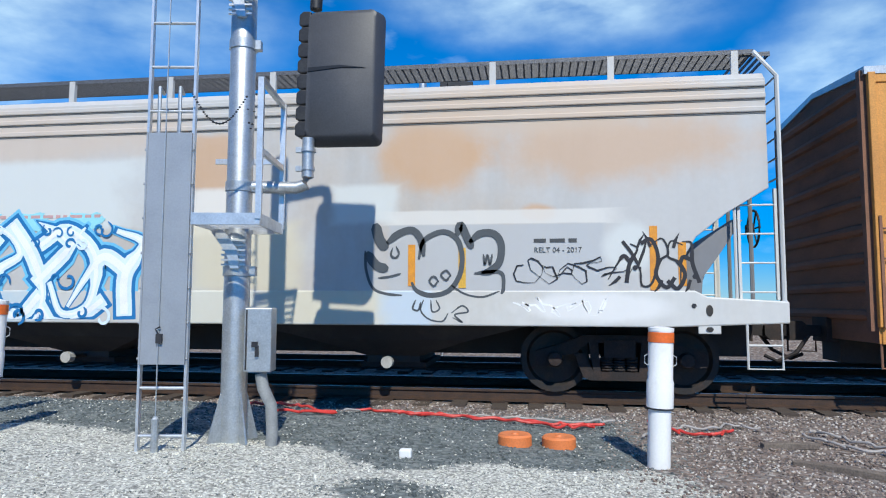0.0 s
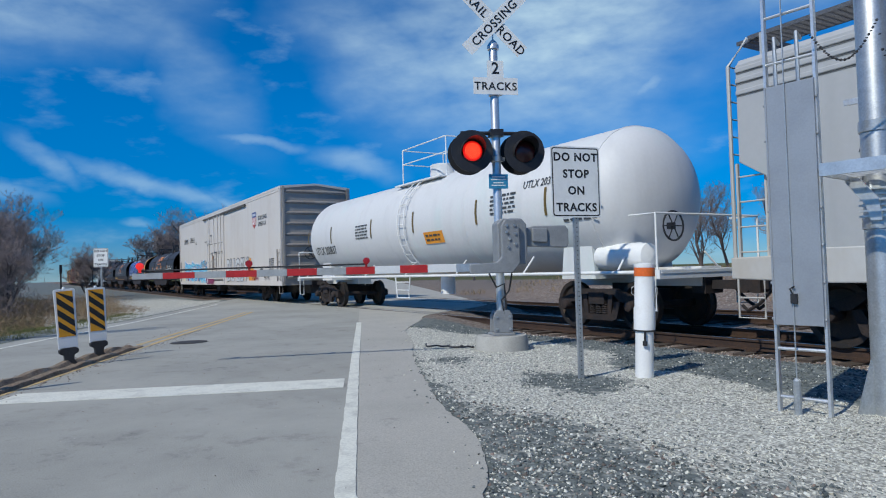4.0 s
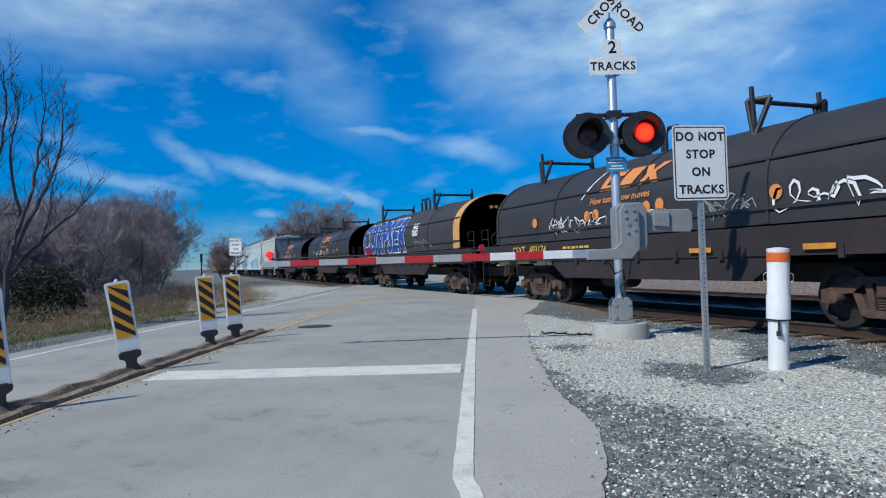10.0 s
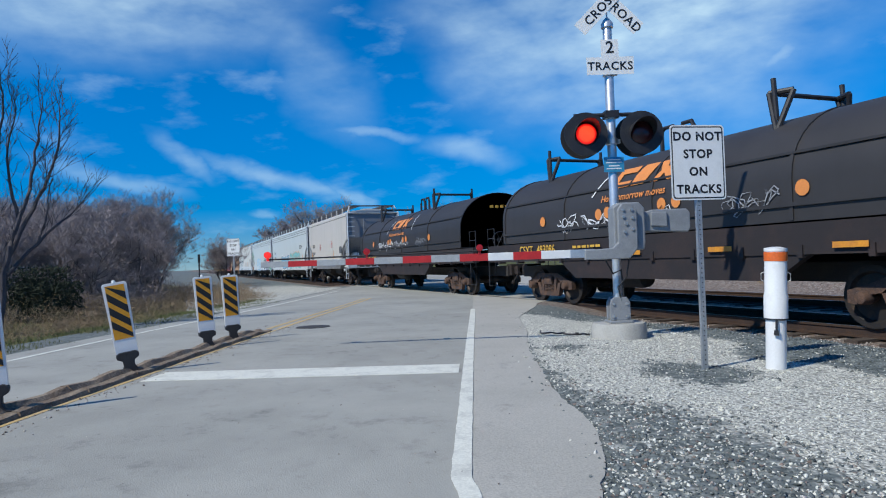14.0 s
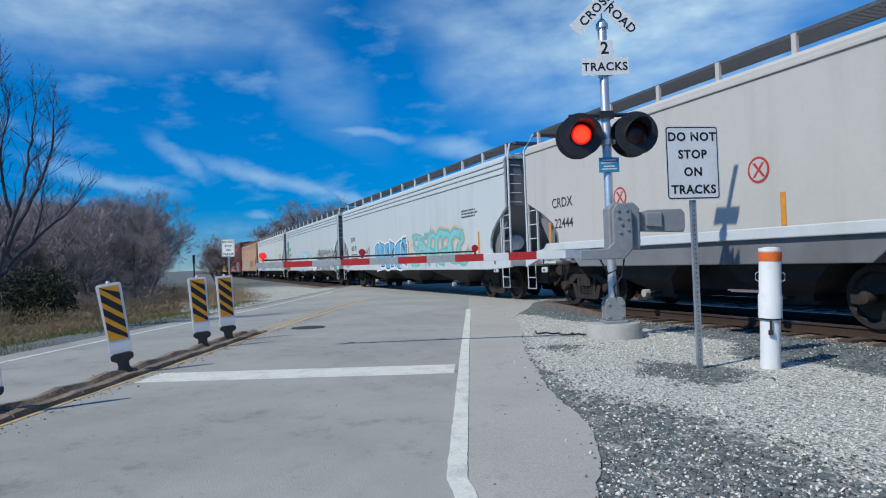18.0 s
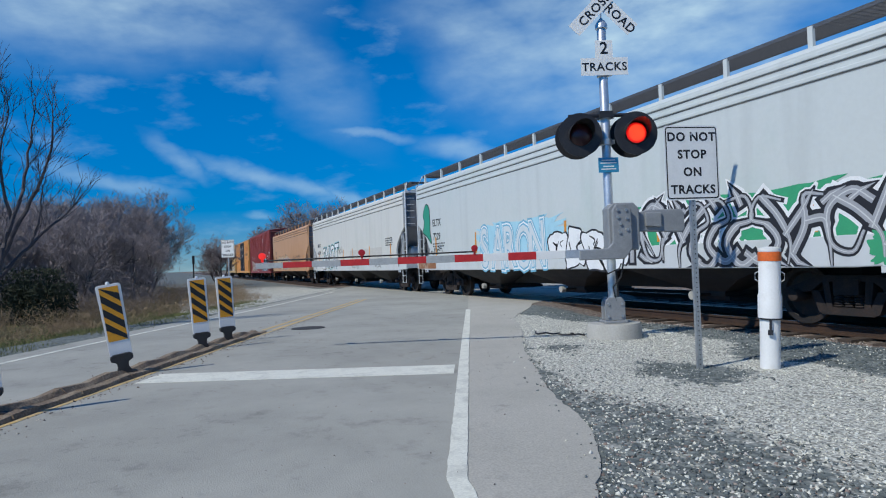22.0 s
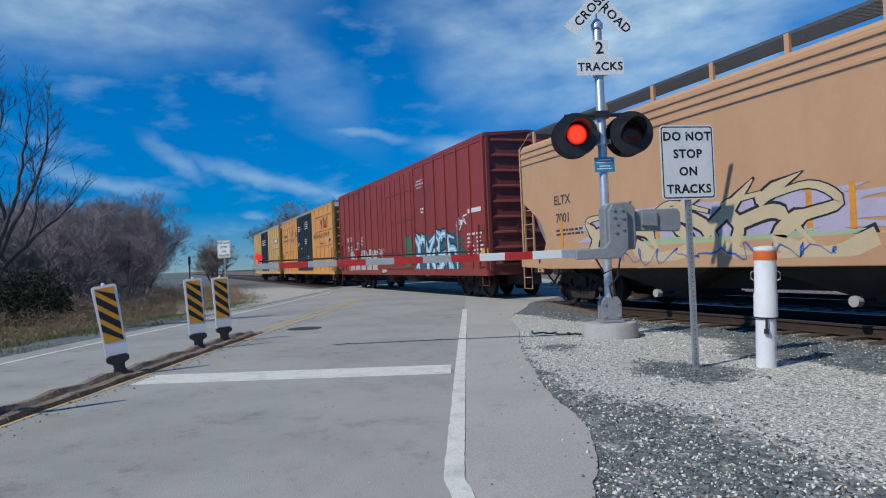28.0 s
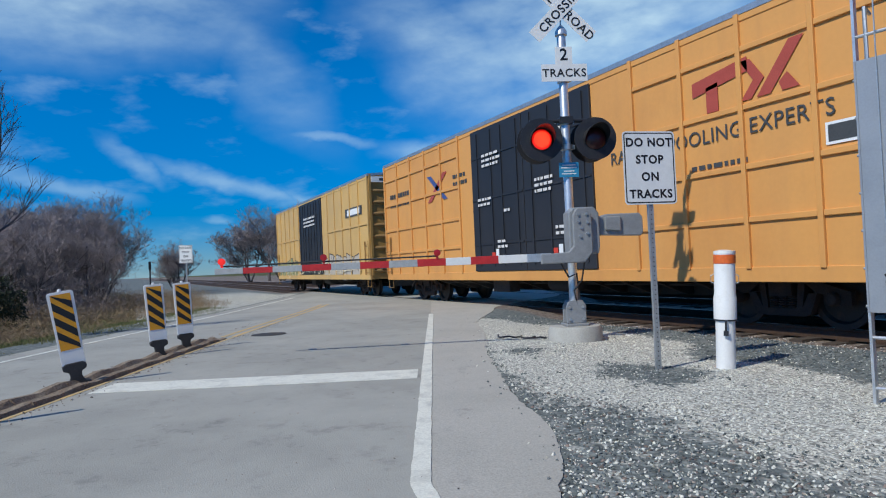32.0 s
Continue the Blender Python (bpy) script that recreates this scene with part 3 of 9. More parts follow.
def rail_profile(h=0.0):
    return [(-0.07, -0.17), (0.07, -0.17), (0.07, -0.155), (0.012, -0.135), (0.012, -0.045), (0.036, -0.035), (0.036, -0.004), (0.03, 0.0), (-0.03, 0.0), (-0.036, -0.004), (-0.036, -0.035), (-0.012, -0.045), (-0.012, -0.135), (-0.07, -0.155)]


def build_track(y, name):
    tr = tagged(empty(name, 0, y, 0), "steel rails on dark timber ties in stone ballast", "railway track", kind="structure")
    for sgn in (-1, 1):
        bm = B()
        xprism(bm, [(sgn * 0.755 + a, b) for a, b in rail_profile()], -420, 320)
        for f in bm.faces:
            if f.normal.z > 0.9 and f.calc_center_median().z > -0.01:
                f.material_index = 1
        part("rail", bm, [RAIL, RAILTOP], tr, "rust-brown rail with a polished head")
    return tr


TRACK1 = build_track(TRACK_Y, "track_1")
TRACK2 = build_track(TRACK2_Y, "track_2")


# ---- rail cars: x along the car, near side at -y, rail head at z = 0 ----
TRAIN = []  # (car, place along the train)
SHARED = {}


def shared(name, make, material, parent, m=None, label="", smooth=False):
    """A part whose mesh is built once and used by all the cars."""
    if name not in SHARED:
        bm = B()
        make(bm)
        me = bpy.data.meshes.new(name)
        bm.to_mesh(me)
        bm.free()
        for q in material if isinstance(material, (list, tuple)) else [material]:
            me.materials.append(q)
        if smooth:
            for p in me.polygons:
                p.use_smooth = True
            me.set_sharp_from_angle(angle=radians(38))
        SHARED[name] = me
    ob = new(name.split("__")[0], SHARED[name])
    ob.parent = parent
    if m is not None:
        ob.matrix_basis = m
    if label:
        ob["label"] = label
    return ob


def mk_frame(bm):
    for sy in (-1, 1):
        y0, y1 = sy * 0.98 - 0.06, sy * 0.98 + 0.06
        prism(bm, [(-1.16, 0.38), (-1.16, 0.58), (-0.86, 0.66), (-0.50, 0.80), (0.50, 0.80), (0.86, 0.66), (1.16, 0.58), (1.16, 0.38), (1.0, 0.36), (0.80, 0.52), (0.62, 0.55), (0.42, 0.70), (-0.42, 0.70), (-0.62, 0.55), (-0.80, 0.52), (-1.0, 0.36)], y0, y1)
        prism(bm, [(-0.62, 0.55), (-0.50, 0.22), (-0.40, 0.18), (0.40, 0.18), (0.50, 0.22), (0.62, 0.55), (0.48, 0.55), (0.36, 0.30), (-0.36, 0.30), (-0.48, 0.55)], y0, y1)
        prism(bm, [(-0.42, 0.70), (-0.30, 0.70), (-0.26, 0.30), (-0.36, 0.30)], y0, y1)
        prism(bm, [(0.30, 0.70), (0.42, 0.70), (0.36, 0.30), (0.26, 0.30)], y0, y1)
    box(bm, 0, 0, 0.62, 0.42, 2.15, 0.24)
    box(bm, 0, 0, 0.82, 0.5, 0.7, 0.16)


def mk_springs(bm):
    for sy in (-1, 1):
        for i in (-1, 0, 1):
            for k in range(5):
                lathe(bm, [(0.075, 0.31 + k * 0.04), (0.085, 0.325 + k * 0.04), (0.075, 0.34 + k * 0.04)], 10, Matrix.Translation((i * 0.17, sy * 0.98, 0)))


def mk_wheel(bm):
    m = Matrix.Rotation(radians(90), 4, "X")
    lathe(bm, [(0.10, -0.10), (0.10, -0.07), (0.36, -0.035), (0.40, -0.07), (0.465, -0.07), (0.46, 0.05), (0.485, 0.06), (0.485, 0.085), (0.40, 0.085), (0.36, 0.03), (0.10, 0.05)], 28, m)


def mk_bearing(bm):
    m = Matrix.Rotation(radians(90), 4, "X")
    lathe(bm, [(0.11, -0.10), (0.11, 0.06), (0.09, 0.10), (0.05, 0.11)], 14, m)


def mk_axle(bm):
    tube(bm, [(0, -1.0, 0), (0, 1.0, 0)], 0.08, 10)


def truck(car, x, steel=None):
    end = "__rust" if steel else "__"
    steel = steel or TRUCK
    tk = shared("truck" + end, mk_frame, steel, car, Matrix.Translation((x, 0, 0)), "rust-brown cast steel truck" if end == "__rust" else "grimy cast steel truck")
    shared("spring_group" + end, mk_springs, steel, tk)["kind"] = "stuff"
    for sx in (-0.89, 0.89):
        shared("axle" + end, mk_axle, steel, tk, Matrix.Translation((sx, 0, 0.47)))
        for sy in (-1, 1):
            m = Matrix.Translation((sx, sy * 0.755, 0.47))
            shared("wheel", mk_wheel, WHEEL, tk, m if sy < 0 else m @ Matrix.Rotation(math.pi, 4, "Z"), smooth=True)
            m = Matrix.Translation((sx, sy * 1.04, 0.47))
            shared("bearing_cap" + end, mk_bearing, steel, tk, m, smooth=True)


def mk_coupler(bm):
    box(bm, 0.25, 0, 0.86, 0.9, 0.14, 0.16)
    prism(bm, [(0.6, 0.72), (0.6, 1.0), (0.78, 1.0), (0.86, 0.93), (0.86, 0.79), (0.78, 0.72)], -0.14, 0.14)
    box(bm, -0.1, 0, 0.88, 0.3, 0.5, 0.36)
    tube(bm, [(0.3, 0.25, 0.8), (0.5, 0.32, 0.55), (0.75, 0.28, 0.42), (0.9, 0.2, 0.5)], 0.03, 6)


def couplers(car, h):
    shared("coupler", mk_coupler, TRUCK, car, Matrix.Translation((h - 0.1, 0, 0)))
    shared("coupler", mk_coupler, TRUCK, car, Matrix.Translation((-h + 0.1, 0, 0)) @ Matrix.Rotation(math.pi, 4, "Z"))


def mk_brake_wheel(bm):
    n = 18
    tube(bm, [(0, 0.27 * math.cos(a * 2 * math.pi / n), 0.27 * math.sin(a * 2 * math.pi / n)) for a in range(n + 1)], 0.018, 6)
    for a in range(3):
        c, s = math.cos(a * math.pi / 3), math.sin(a * math.pi / 3)
        tube(bm, [(0, -0.26 * c, -0.26 * s), (0, 0.26 * c, 0.26 * s)], 0.012, 5)
    box(bm, -0.05, 0, 0, 0.1, 0.12, 0.12)


def ladder(name, car, x, y, z0, z1, w, material, axis="x", step=0.38):
    """Side rails and rungs on a car's corner."""
    bm = B()
    k = int((z1 - z0) / step)
    for i in range(k + 1):
        z = z0 + 0.1 + i * step
        if axis == "x":
            tube(bm, [(x - w / 2, y, z), (x + w / 2, y, z)], 0.014, 6)
        else:
            tube(bm, [(x, y - w / 2, z), (x, y + w / 2, z)], 0.014, 6)
    for s in (-1, 1):
        if axis == "x":
            box(bm, x + s * w / 2, y, (z0 + z1) / 2, 0.035, 0.05, z1 - z0)
        else:
            box(bm, x, y + s * w / 2, (z0 + z1) / 2, 0.05, 0.035, z1 - z0)
    return part(name, bm, material, car)


def start_car(name, u, label):
    car = empty(name, u, TRACK_Y, 0)
    tagged(car, label, "freight car", "cars of the freight train")
    TRAIN.append((car, u))
    return car


def bars(name, car, x, z, w, rows, dz, material, y=-1.606, seed=0):
    """Small unreadable stencilling as plain bars."""
    rnd = random.Random(seed + int(x * 100) + int(z * 37))
    bm = B()
    for r in range(rows):
        xx = x
        while xx < x + w:
            l = rnd.uniform(0.06, 0.22)
            box(bm, xx + l / 2, y, z - r * dz, l, 0.003, dz * 0.5)
            xx += l + 0.05
    ob = part(name, bm, material, car)
    ob["kind"] = "stuff"
    return ob


def spray(name, col):
    return mat("spray_" + name, col, 0.55, 0, 0.06, 3, 0.03, tuple(c * 0.85 for c in col), 0.4)


SP_BLACK, SP_WHITE, SP_BLUE = spray("black", (0.02, 0.02, 0.025)), spray("white", (0.82, 0.83, 0.84)), spray("blue", (0.02, 0.13, 0.50))
SP_CYAN, SP_PURPLE, SP_GREY = spray("cyan", (0.10, 0.50, 0.72)), spray("plum", (0.22, 0.03, 0.09)), spray("grey", (0.32, 0.33, 0.35))
SP_GREEN, SP_TEAL, SP_ORANGE = spray("green", (0.05, 0.35, 0.17)), spray("teal", (0.05, 0.33, 0.38)), spray("orange", (0.75, 0.30, 0.05))
SP_LIME, SP_CREAM, SP_SLATE = spray("lime", (0.55, 0.66, 0.40)), spray("cream", (0.70, 0.62, 0.45)), spray("slate", (0.20, 0.30, 0.42))
SP_STEEL = spray("steel_blue", (0.16, 0.42, 0.58))


def drip_post(car, xs, z0, z1, material):
    """Reflective stripes along the side."""
    for x in xs:
        bm = B()
        box(bm, x, -1.606, (z0 + z1) / 2, 0.10, 0.004, z1 - z0)
        part("reflector_strip", bm, material, car, "amber reflective strip")


AMBER = mat("amber_reflector", (0.72, 0.30, 0.03), 0.4, 0, 0.1, 6, 0.02, (0.5, 0.2, 0.05), 0.5)


def grating(bm, l):
    """Open steel grating: bearing bars along and thin cross rods."""
    for i in range(13):
        box(bm, 0, -0.30 + 0.05 * i, 0, l, 0.006, 0.03)
    k = int(l / 0.11)
    for i in range(k + 1):
        box(bm, -l / 2 + i * l / k, 0, 0.008, 0.022, 0.60, 0.012)


# dark grey that stands in for the shade below the side ribs
RIBSHADE = mat("groove_grime", (0.10, 0.105, 0.11), 0.9, 0, 0.2, 1.2, 0.05, (0.22, 0.22, 0.21), 0.5)


def hopper(u0, u1, paint, sillpaint, endpaint, label, bays=3, cut=1.35, walk_mat=None, reflect=True, rib_z=(4.14, 3.98, 3.80), lift=0.0):
    """A covered hopper: flat sides cut away over the end platforms, roof walkways, slope sheets and discharge bays."""
    L = u0 - u1
    h = L / 2
    car = start_car("hopper_car", (u0 + u1) / 2, label)
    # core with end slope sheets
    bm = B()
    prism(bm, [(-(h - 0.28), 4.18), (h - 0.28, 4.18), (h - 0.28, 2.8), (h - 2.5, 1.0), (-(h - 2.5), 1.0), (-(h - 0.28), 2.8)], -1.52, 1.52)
    part("body", bm, endpaint, car, "dark end slope sheets", bevel=0.02)
    for sy in (-1, 1):
        bm = B()
        c = cut
        outline = [(h - 0.2, 4.22), (h - 0.2, 2.75), (h - 0.2 - 0.40 * c, 2.42), (h - 0.2 - 0.68 * c, 2.12), (h - 0.2 - 0.80 * c, 1.85), (h - 0.2 - 0.82 * c, 1.6), (h - 0.2 - 0.74 * c, 1.40 + 0.4 * lift)]
        poly = outline + [(-x, z) for x, z in outline[::-1]]
        prism(bm, poly, sy * 1.56 - 0.04, sy * 1.56 + 0.04)
        part("side_panel", bm, paint, car, bevel=0.012)
        for z in rib_z:
            bm = B()
            prism(bm, [(-(h - 0.2), z - 0.045), (h - 0.2, z - 0.045), (h - 0.2, z + 0.03), (-(h - 0.2), z + 0.03)], sy * 1.605 - 0.018, sy * 1.605 + 0.018)
            part("side_rib", bm, paint, car, bevel=0.015)
            # thin dark strip: the rib's shadow line, put in as colour
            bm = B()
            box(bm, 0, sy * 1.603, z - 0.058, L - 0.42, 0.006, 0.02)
            part("rib_groove", bm, RIBSHADE, car, "dark strip painted as the shade under the rib")
        bm = B()
        prism(bm, [(-h, 1.0), (-(h - 1.5), 0.94 + lift), (h - 1.5, 0.94 + lift), (h, 1.0), (h, 1.28), (h - 1.0, 1.34 + 0.3 * lift), (h - 1.15, 1.42 + 0.4 * lift), (-(h - 1.15), 1.42 + 0.4 * lift), (-(h - 1.0), 1.34 + 0.3 * lift), (-h, 1.32)], sy * 1.56 - 0.05, sy * 1.56 + 0.05)
        part("side_sill", bm, sillpaint, car, bevel=0.02)
        # walkway on brackets
        for k in range(2):
            bm = B()
            box(bm, 0, sy * (1.02 + (0.31 if k else -0.31)), 4.67, L - 0.5, 0.012, 0.06)
            part("walkway_rail", bm, walk_mat or GRATE, car)
        grate = shared("walkway_%.1f__" % L, lambda b: grating(b, L - 0.5), walk_mat or GRATE, car, Matrix.Translation((0, sy * 1.02, 4.66)), "dark open roof walkway grating")
        grate.name = "walkway"
        grate["kind"] = "stuff"
        n = int(round(L / 1.6))
        for i in range(n):
            x = -(h - 0.5) + i * (L - 1.0) / (n - 1)
            shared("walkway_bracket_" + paint.name + "__", lambda b: prism(b, [(-0.045, 4.28), (0.045, 4.28), (0.045, 4.68), (-0.045, 4.68)], -1.36, -1.30), paint, car, Matrix.Rotation(0 if sy < 0 else math.pi, 4, "Z") @ Matrix.Translation((x * (1 if sy < 0 else -1), 0, 0))).name = "walkway_bracket"
    bm = B()
    xprism(bm, [(-1.6, 4.20), (-1.52, 4.30), (-0.6, 4.46), (0.6, 4.46), (1.52, 4.30), (1.6, 4.20)], -(h - 0.2), h - 0.2)
    part("roof", bm, paint, car, bevel=0.02)
    bm = B()
    box(bm, 0, 0, 4.52, L - 2.4, 0.55, 0.12)
    part("hatch_trough", bm, paint, car, bevel=0.02)
    # platforms, centre sill
    bm = B()
    box(bm, 0, 0, 0.74, L - 0.3, 0.6, 0.52)
    part("centre_sill", bm, UNDER, car)
    for s in (-1, 1):
        bm = B()
        box(bm, s * (h - 0.7), 0, 1.12, 1.4, 3.0, 0.06)
        box(bm, s * (h - 0.05), 0, 1.16, 0.09, 3.1, 0.26)
        part("end_platform", bm, sillpaint, car)
        for y in (-1.5, 1.5):
            ladder("end_ladder", car, s * (h - 0.33), y, 1.3, 2.75, 0.46, sillpaint)
            bm = B()
            tube(bm, [(s * (h - 0.04), y * 1.03, 1.2), (s * (h - 0.04), y * 1.03, 4.25), (s * (h - 0.25), y * 0.9, 4.66)], 0.03, 6)
            tube(bm, [(s * (h - 0.62), y * 1.03, 1.3), (s * (h - 0.62), y * 1.03, 2.55)], 0.02, 6)
            for k in range(6):
                tube(bm, [(s * (h - 0.04), y * 1.03, 2.9 + k * 0.27), (s * (h - 0.04), y * 0.76, 2.9 + k * 0.27)], 0.013, 5)
            part("corner_post", bm, sillpaint, car, smooth=True)
            bm = B()
            tube(bm, [(s * (h - 0.1), y * 1.06, 1.1), (s * (h - 0.1), y * 1.06, 0.42), (s * (h - 0.52), y * 1.06, 0.42), (s * (h - 0.52), y * 1.06, 1.1)], 0.018, 6)
            tube(bm, [(s * (h - 0.1), y * 1.06, 0.72), (s * (h - 0.52), y * 1.06, 0.72)], 0.015, 6)
            part("stirrup_step", bm, sillpaint, car)
        bm = B()
        for k in range(5):
            box(bm, s * (h - 0.02 - 0.09 * k), 0, 4.655, 0.014, 2.5, 0.045)
        for y in (-1.25, 1.25):
            box(bm, s * (h - 0.2), y, 4.655, 0.38, 0.02, 0.06)
        cw = part("end_crosswalk", bm, walk_mat or GRATE, car)
        cw["kind"] = "stuff"
        bm = B()
        for y in (-0.55, 0.55):
            tube(bm, [(s * (h - 0.12), y, 1.15), (s * (h - 0.12), y, 3.9)], 0.03, 6)
        part("end_post", bm, endpaint, car)
    bm = B()
    lathe(bm, [(0.05, -0.62), (0.22, -0.55), (0.24, -0.4), (0.24, 0.4), (0.22, 0.55), (0.05, 0.62)], 18, Matrix.Translation((h - 1.45, -0.85, 1.75)) @ Matrix.Rotation(radians(90), 4, "Y"))
    part("air_reservoir", bm, sillpaint, car, smooth=True)
    shared("brake_wheel", mk_brake_wheel, BLACKMETAL, car, Matrix.Translation((h - 0.02, -0.35, 2.35)), smooth=True)
    # discharge bays
    span = L - 5.6
    for i in range(bays):
        xc = -span / 2 + span * (i + 0.5) / bays
        w = span / bays * 0.98
        bm = B()
        rings = []
        for z, k, yy in ((1.02 + lift, w * 0.47, 1.45 - 0.5 * lift), (0.72, w * 0.24, 1.15), (0.46, 0.40, 0.75), (0.36, 0.40, 0.75)):
            rings.append([(xc - k, -yy, z), (xc + k, -yy, z), (xc + k, yy, z), (xc - k, yy, z)])
        ring_loft(bm, rings)
        bay = part("discharge_bay", bm, UNDER, car)
        bm = B()
        box(bm, xc, 0, 0.33, 1.0, 1.5, 0.07)
        tube(bm, [(xc, -1.15, 0.40), (xc, 1.15, 0.40)], 0.03, 8)
        part("outlet_gate", bm, TRUCK, bay)
        bm = B()
        tube(bm, [(xc, -1.22, 0.40), (xc, -1.10, 0.40)], 0.085, 12)
        part("gate_capstan", bm, CONCRETE, bay, "pale worn gate capstan")
    for s in (-1, 1):
        truck(car, s * (h - 2.05))
    couplers(car, h)
    for s in (-1, 1):
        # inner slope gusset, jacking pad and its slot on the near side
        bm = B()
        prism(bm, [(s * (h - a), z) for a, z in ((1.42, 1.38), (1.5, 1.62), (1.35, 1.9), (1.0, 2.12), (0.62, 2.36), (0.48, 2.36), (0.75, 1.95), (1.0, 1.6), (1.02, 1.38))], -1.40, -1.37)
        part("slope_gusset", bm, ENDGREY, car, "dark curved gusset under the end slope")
        bm = B()
        prism(bm, [(s * (h - 1.12), 0.86), (s * (h - 0.84), 0.86), (s * (h - 0.84), 1.0), (s * (h - 1.12), 1.0)], -1.60, -1.56)
        part("jacking_pad", bm, sillpaint, car, bevel=0.01)
        for zz, hh in ((1.16, 0.075), (0.92, 0.03)):
            bm = B()
            pts = [(s * (h - 0.98) + 0.045 * math.cos(a * math.pi / 6), zz + hh * math.sin(a * math.pi / 6)) for a in range(12)]
            prism(bm, pts, -1.616, -1.612)
            part("jacking_slot", bm, UNDER, car)
    if reflect:
        drip_post(car, [h - 2.1, h - 5.6, h - 9.0, -(h - 9.0), -(h - 5.6), -(h - 2.1)], 1.48, 2.15, AMBER)
    return car, h


def ribs_side(car, xs, z0, z1, paint, sy, w=0.09, d=0.05):
    for x in xs:
        bm = B()
        box(bm, x, sy * (1.57 + d / 2), (z0 + z1) / 2, w, d, z1 - z0)
        part("side_post", bm, paint, car, bevel=0.01)


def boxcar(u0, u1, ztop, paint, endpaint, label, ribs=14, door=(0, 3.6), door_mat=None, panel_rows=(), zbot=0.76, roofpaint=None, door_bars=True, trucks=None):
    L = u0 - u1
    h = L / 2
    car = start_car("boxcar", (u0 + u1) / 2, label)
    bm = B()
    xprism(bm, [(-1.592, zbot), (1.592, zbot), (1.592, ztop - 0.18), (0, ztop), (-1.592, ztop - 0.18)], -(h - 0.12), h - 0.12)
    for f in bm.faces:
        if abs(f.normal.x) > 0.9:
            f.material_index = 1
    part("body", bm, [paint, endpaint], car)
    bm = B()
    xprism(bm, [(-1.62, ztop - 0.22), (-1.62, ztop - 0.12), (0, ztop + 0.03), (1.62, ztop - 0.12), (1.62, ztop - 0.22), (1.5, ztop - 0.22), (0, ztop - 0.05), (-1.5, ztop - 0.22)], -(h - 0.08), h - 0.08)
    part("roof", bm, roofpaint or GALV, car)
    x0, x1 = door[0] - door[1] / 2, door[0] + door[1] / 2
    for sy in (-1, 1):
        xs = [-(h - 0.16) + i * (L - 0.32) / ribs for i in range(ribs + 1)]
        ribs_side(car, [x for x in xs if not x0 - 0.1 < x < x1 + 0.1], zbot + 0.2, ztop - 0.2, paint, sy, 0.09, 0.075)
        for z in panel_rows:
            for a, b in zip(xs, xs[1:]):
                if not (b > x0 and a < x1):
                    bm = B()
                    box(bm, (a + b) / 2, sy * 1.59, z, b - a - 0.10, 0.09, 0.09)
                    part("side_rail", bm, paint, car, bevel=0.01)
        bm = B()
        box(bm, 0, sy * 1.575, zbot + 0.11, L - 0.3, 0.08, 0.24)
        part("side_sill", bm, paint, car, bevel=0.01)
        bm = B()
        box(bm, 0, sy * 1.575, ztop - 0.27, L - 0.3, 0.07, 0.12)
        part("top_chord", bm, paint, car, bevel=0.01)
        # plug doors with lock bars
        for k in range(2):
            a = x0 + k * door[1] / 2
            bm = B()
            box(bm, a + door[1] / 4, sy * 1.60, (zbot + 0.25 + ztop - 0.3) / 2, door[1] / 2 - 0.03, 0.09, ztop - 0.55 - zbot)
            dr = part("door", bm, door_mat or paint, car, bevel=0.015)
            for fx in (0.14, 0.42, 0.62, 0.9) if door_bars else ():
                bm = B()
                box(bm, a + door[1] / 2 * fx, sy * 1.655, (zbot + ztop) / 2, 0.05, 0.04, ztop - zbot - 0.8)
                part("lock_bar", bm, door_mat or paint, dr)
            for fz in (0.22, 0.5, 0.76) if door_bars else ():
                bm = B()
                box(bm, a + door[1] / 4, sy * 1.652, zbot + (ztop - zbot) * fz, door[1] / 2 - 0.1, 0.03, 0.05)
                part("door_rib", bm, door_mat or paint, dr)
    for s in (-1, 1):
        n = 9
        for i in range(n):
            z = zbot + 0.35 + i * (ztop - zbot - 0.7) / (n - 1)
            shared("end_rib_" + endpaint.name + "__", lambda b: lathe(b, [(0.03, -1.42), (0.075, -1.3), (0.075, 1.3), (0.03, 1.42)], 8, Matrix.Rotation(radians(90), 4, "X")), endpaint, car, Matrix.Translation((s * (h - 0.12), 0, z)), "", True).name = "end_rib"
        for y in (-1.5, 1.5):
            bm = B()
            box(bm, s * (h - 0.10), y, (zbot + ztop) / 2, 0.1, 0.1, ztop - zbot - 0.3)
            part("corner_post", bm, endpaint, car)
        for y in (-1.57, 1.57):
            ladder("end_ladder", car, s * (h - 0.4), y * 1.045, zbot + 0.2, zbot + 1.6, 0.46, endpaint)
            bm = B()
            tube(bm, [(s * (h - 0.15), y, 1.1), (s * (h - 0.15), y, 0.45), (s * (h - 0.6), y, 0.45), (s * (h - 0.6), y, 1.1)], 0.018, 6)
            part("stirrup_step", bm, endpaint, car)
    bm = B()
    box(bm, h - 0.02, -0.4, 1.2, 0.3, 1.5, 0.04)
    part("crossover_step", bm, GRATE, car)
    shared("brake_wheel", mk_brake_wheel, BLACKMETAL, car, Matrix.Translation((h + 0.06, -0.35, 2.2)), smooth=True)
    bm = B()
    box(bm, 0, 0, 0.70, L - 0.4, 0.62, 0.56)
    part("centre_sill", bm, UNDER, car)
    n = int((L - 8.4) / 0.85)
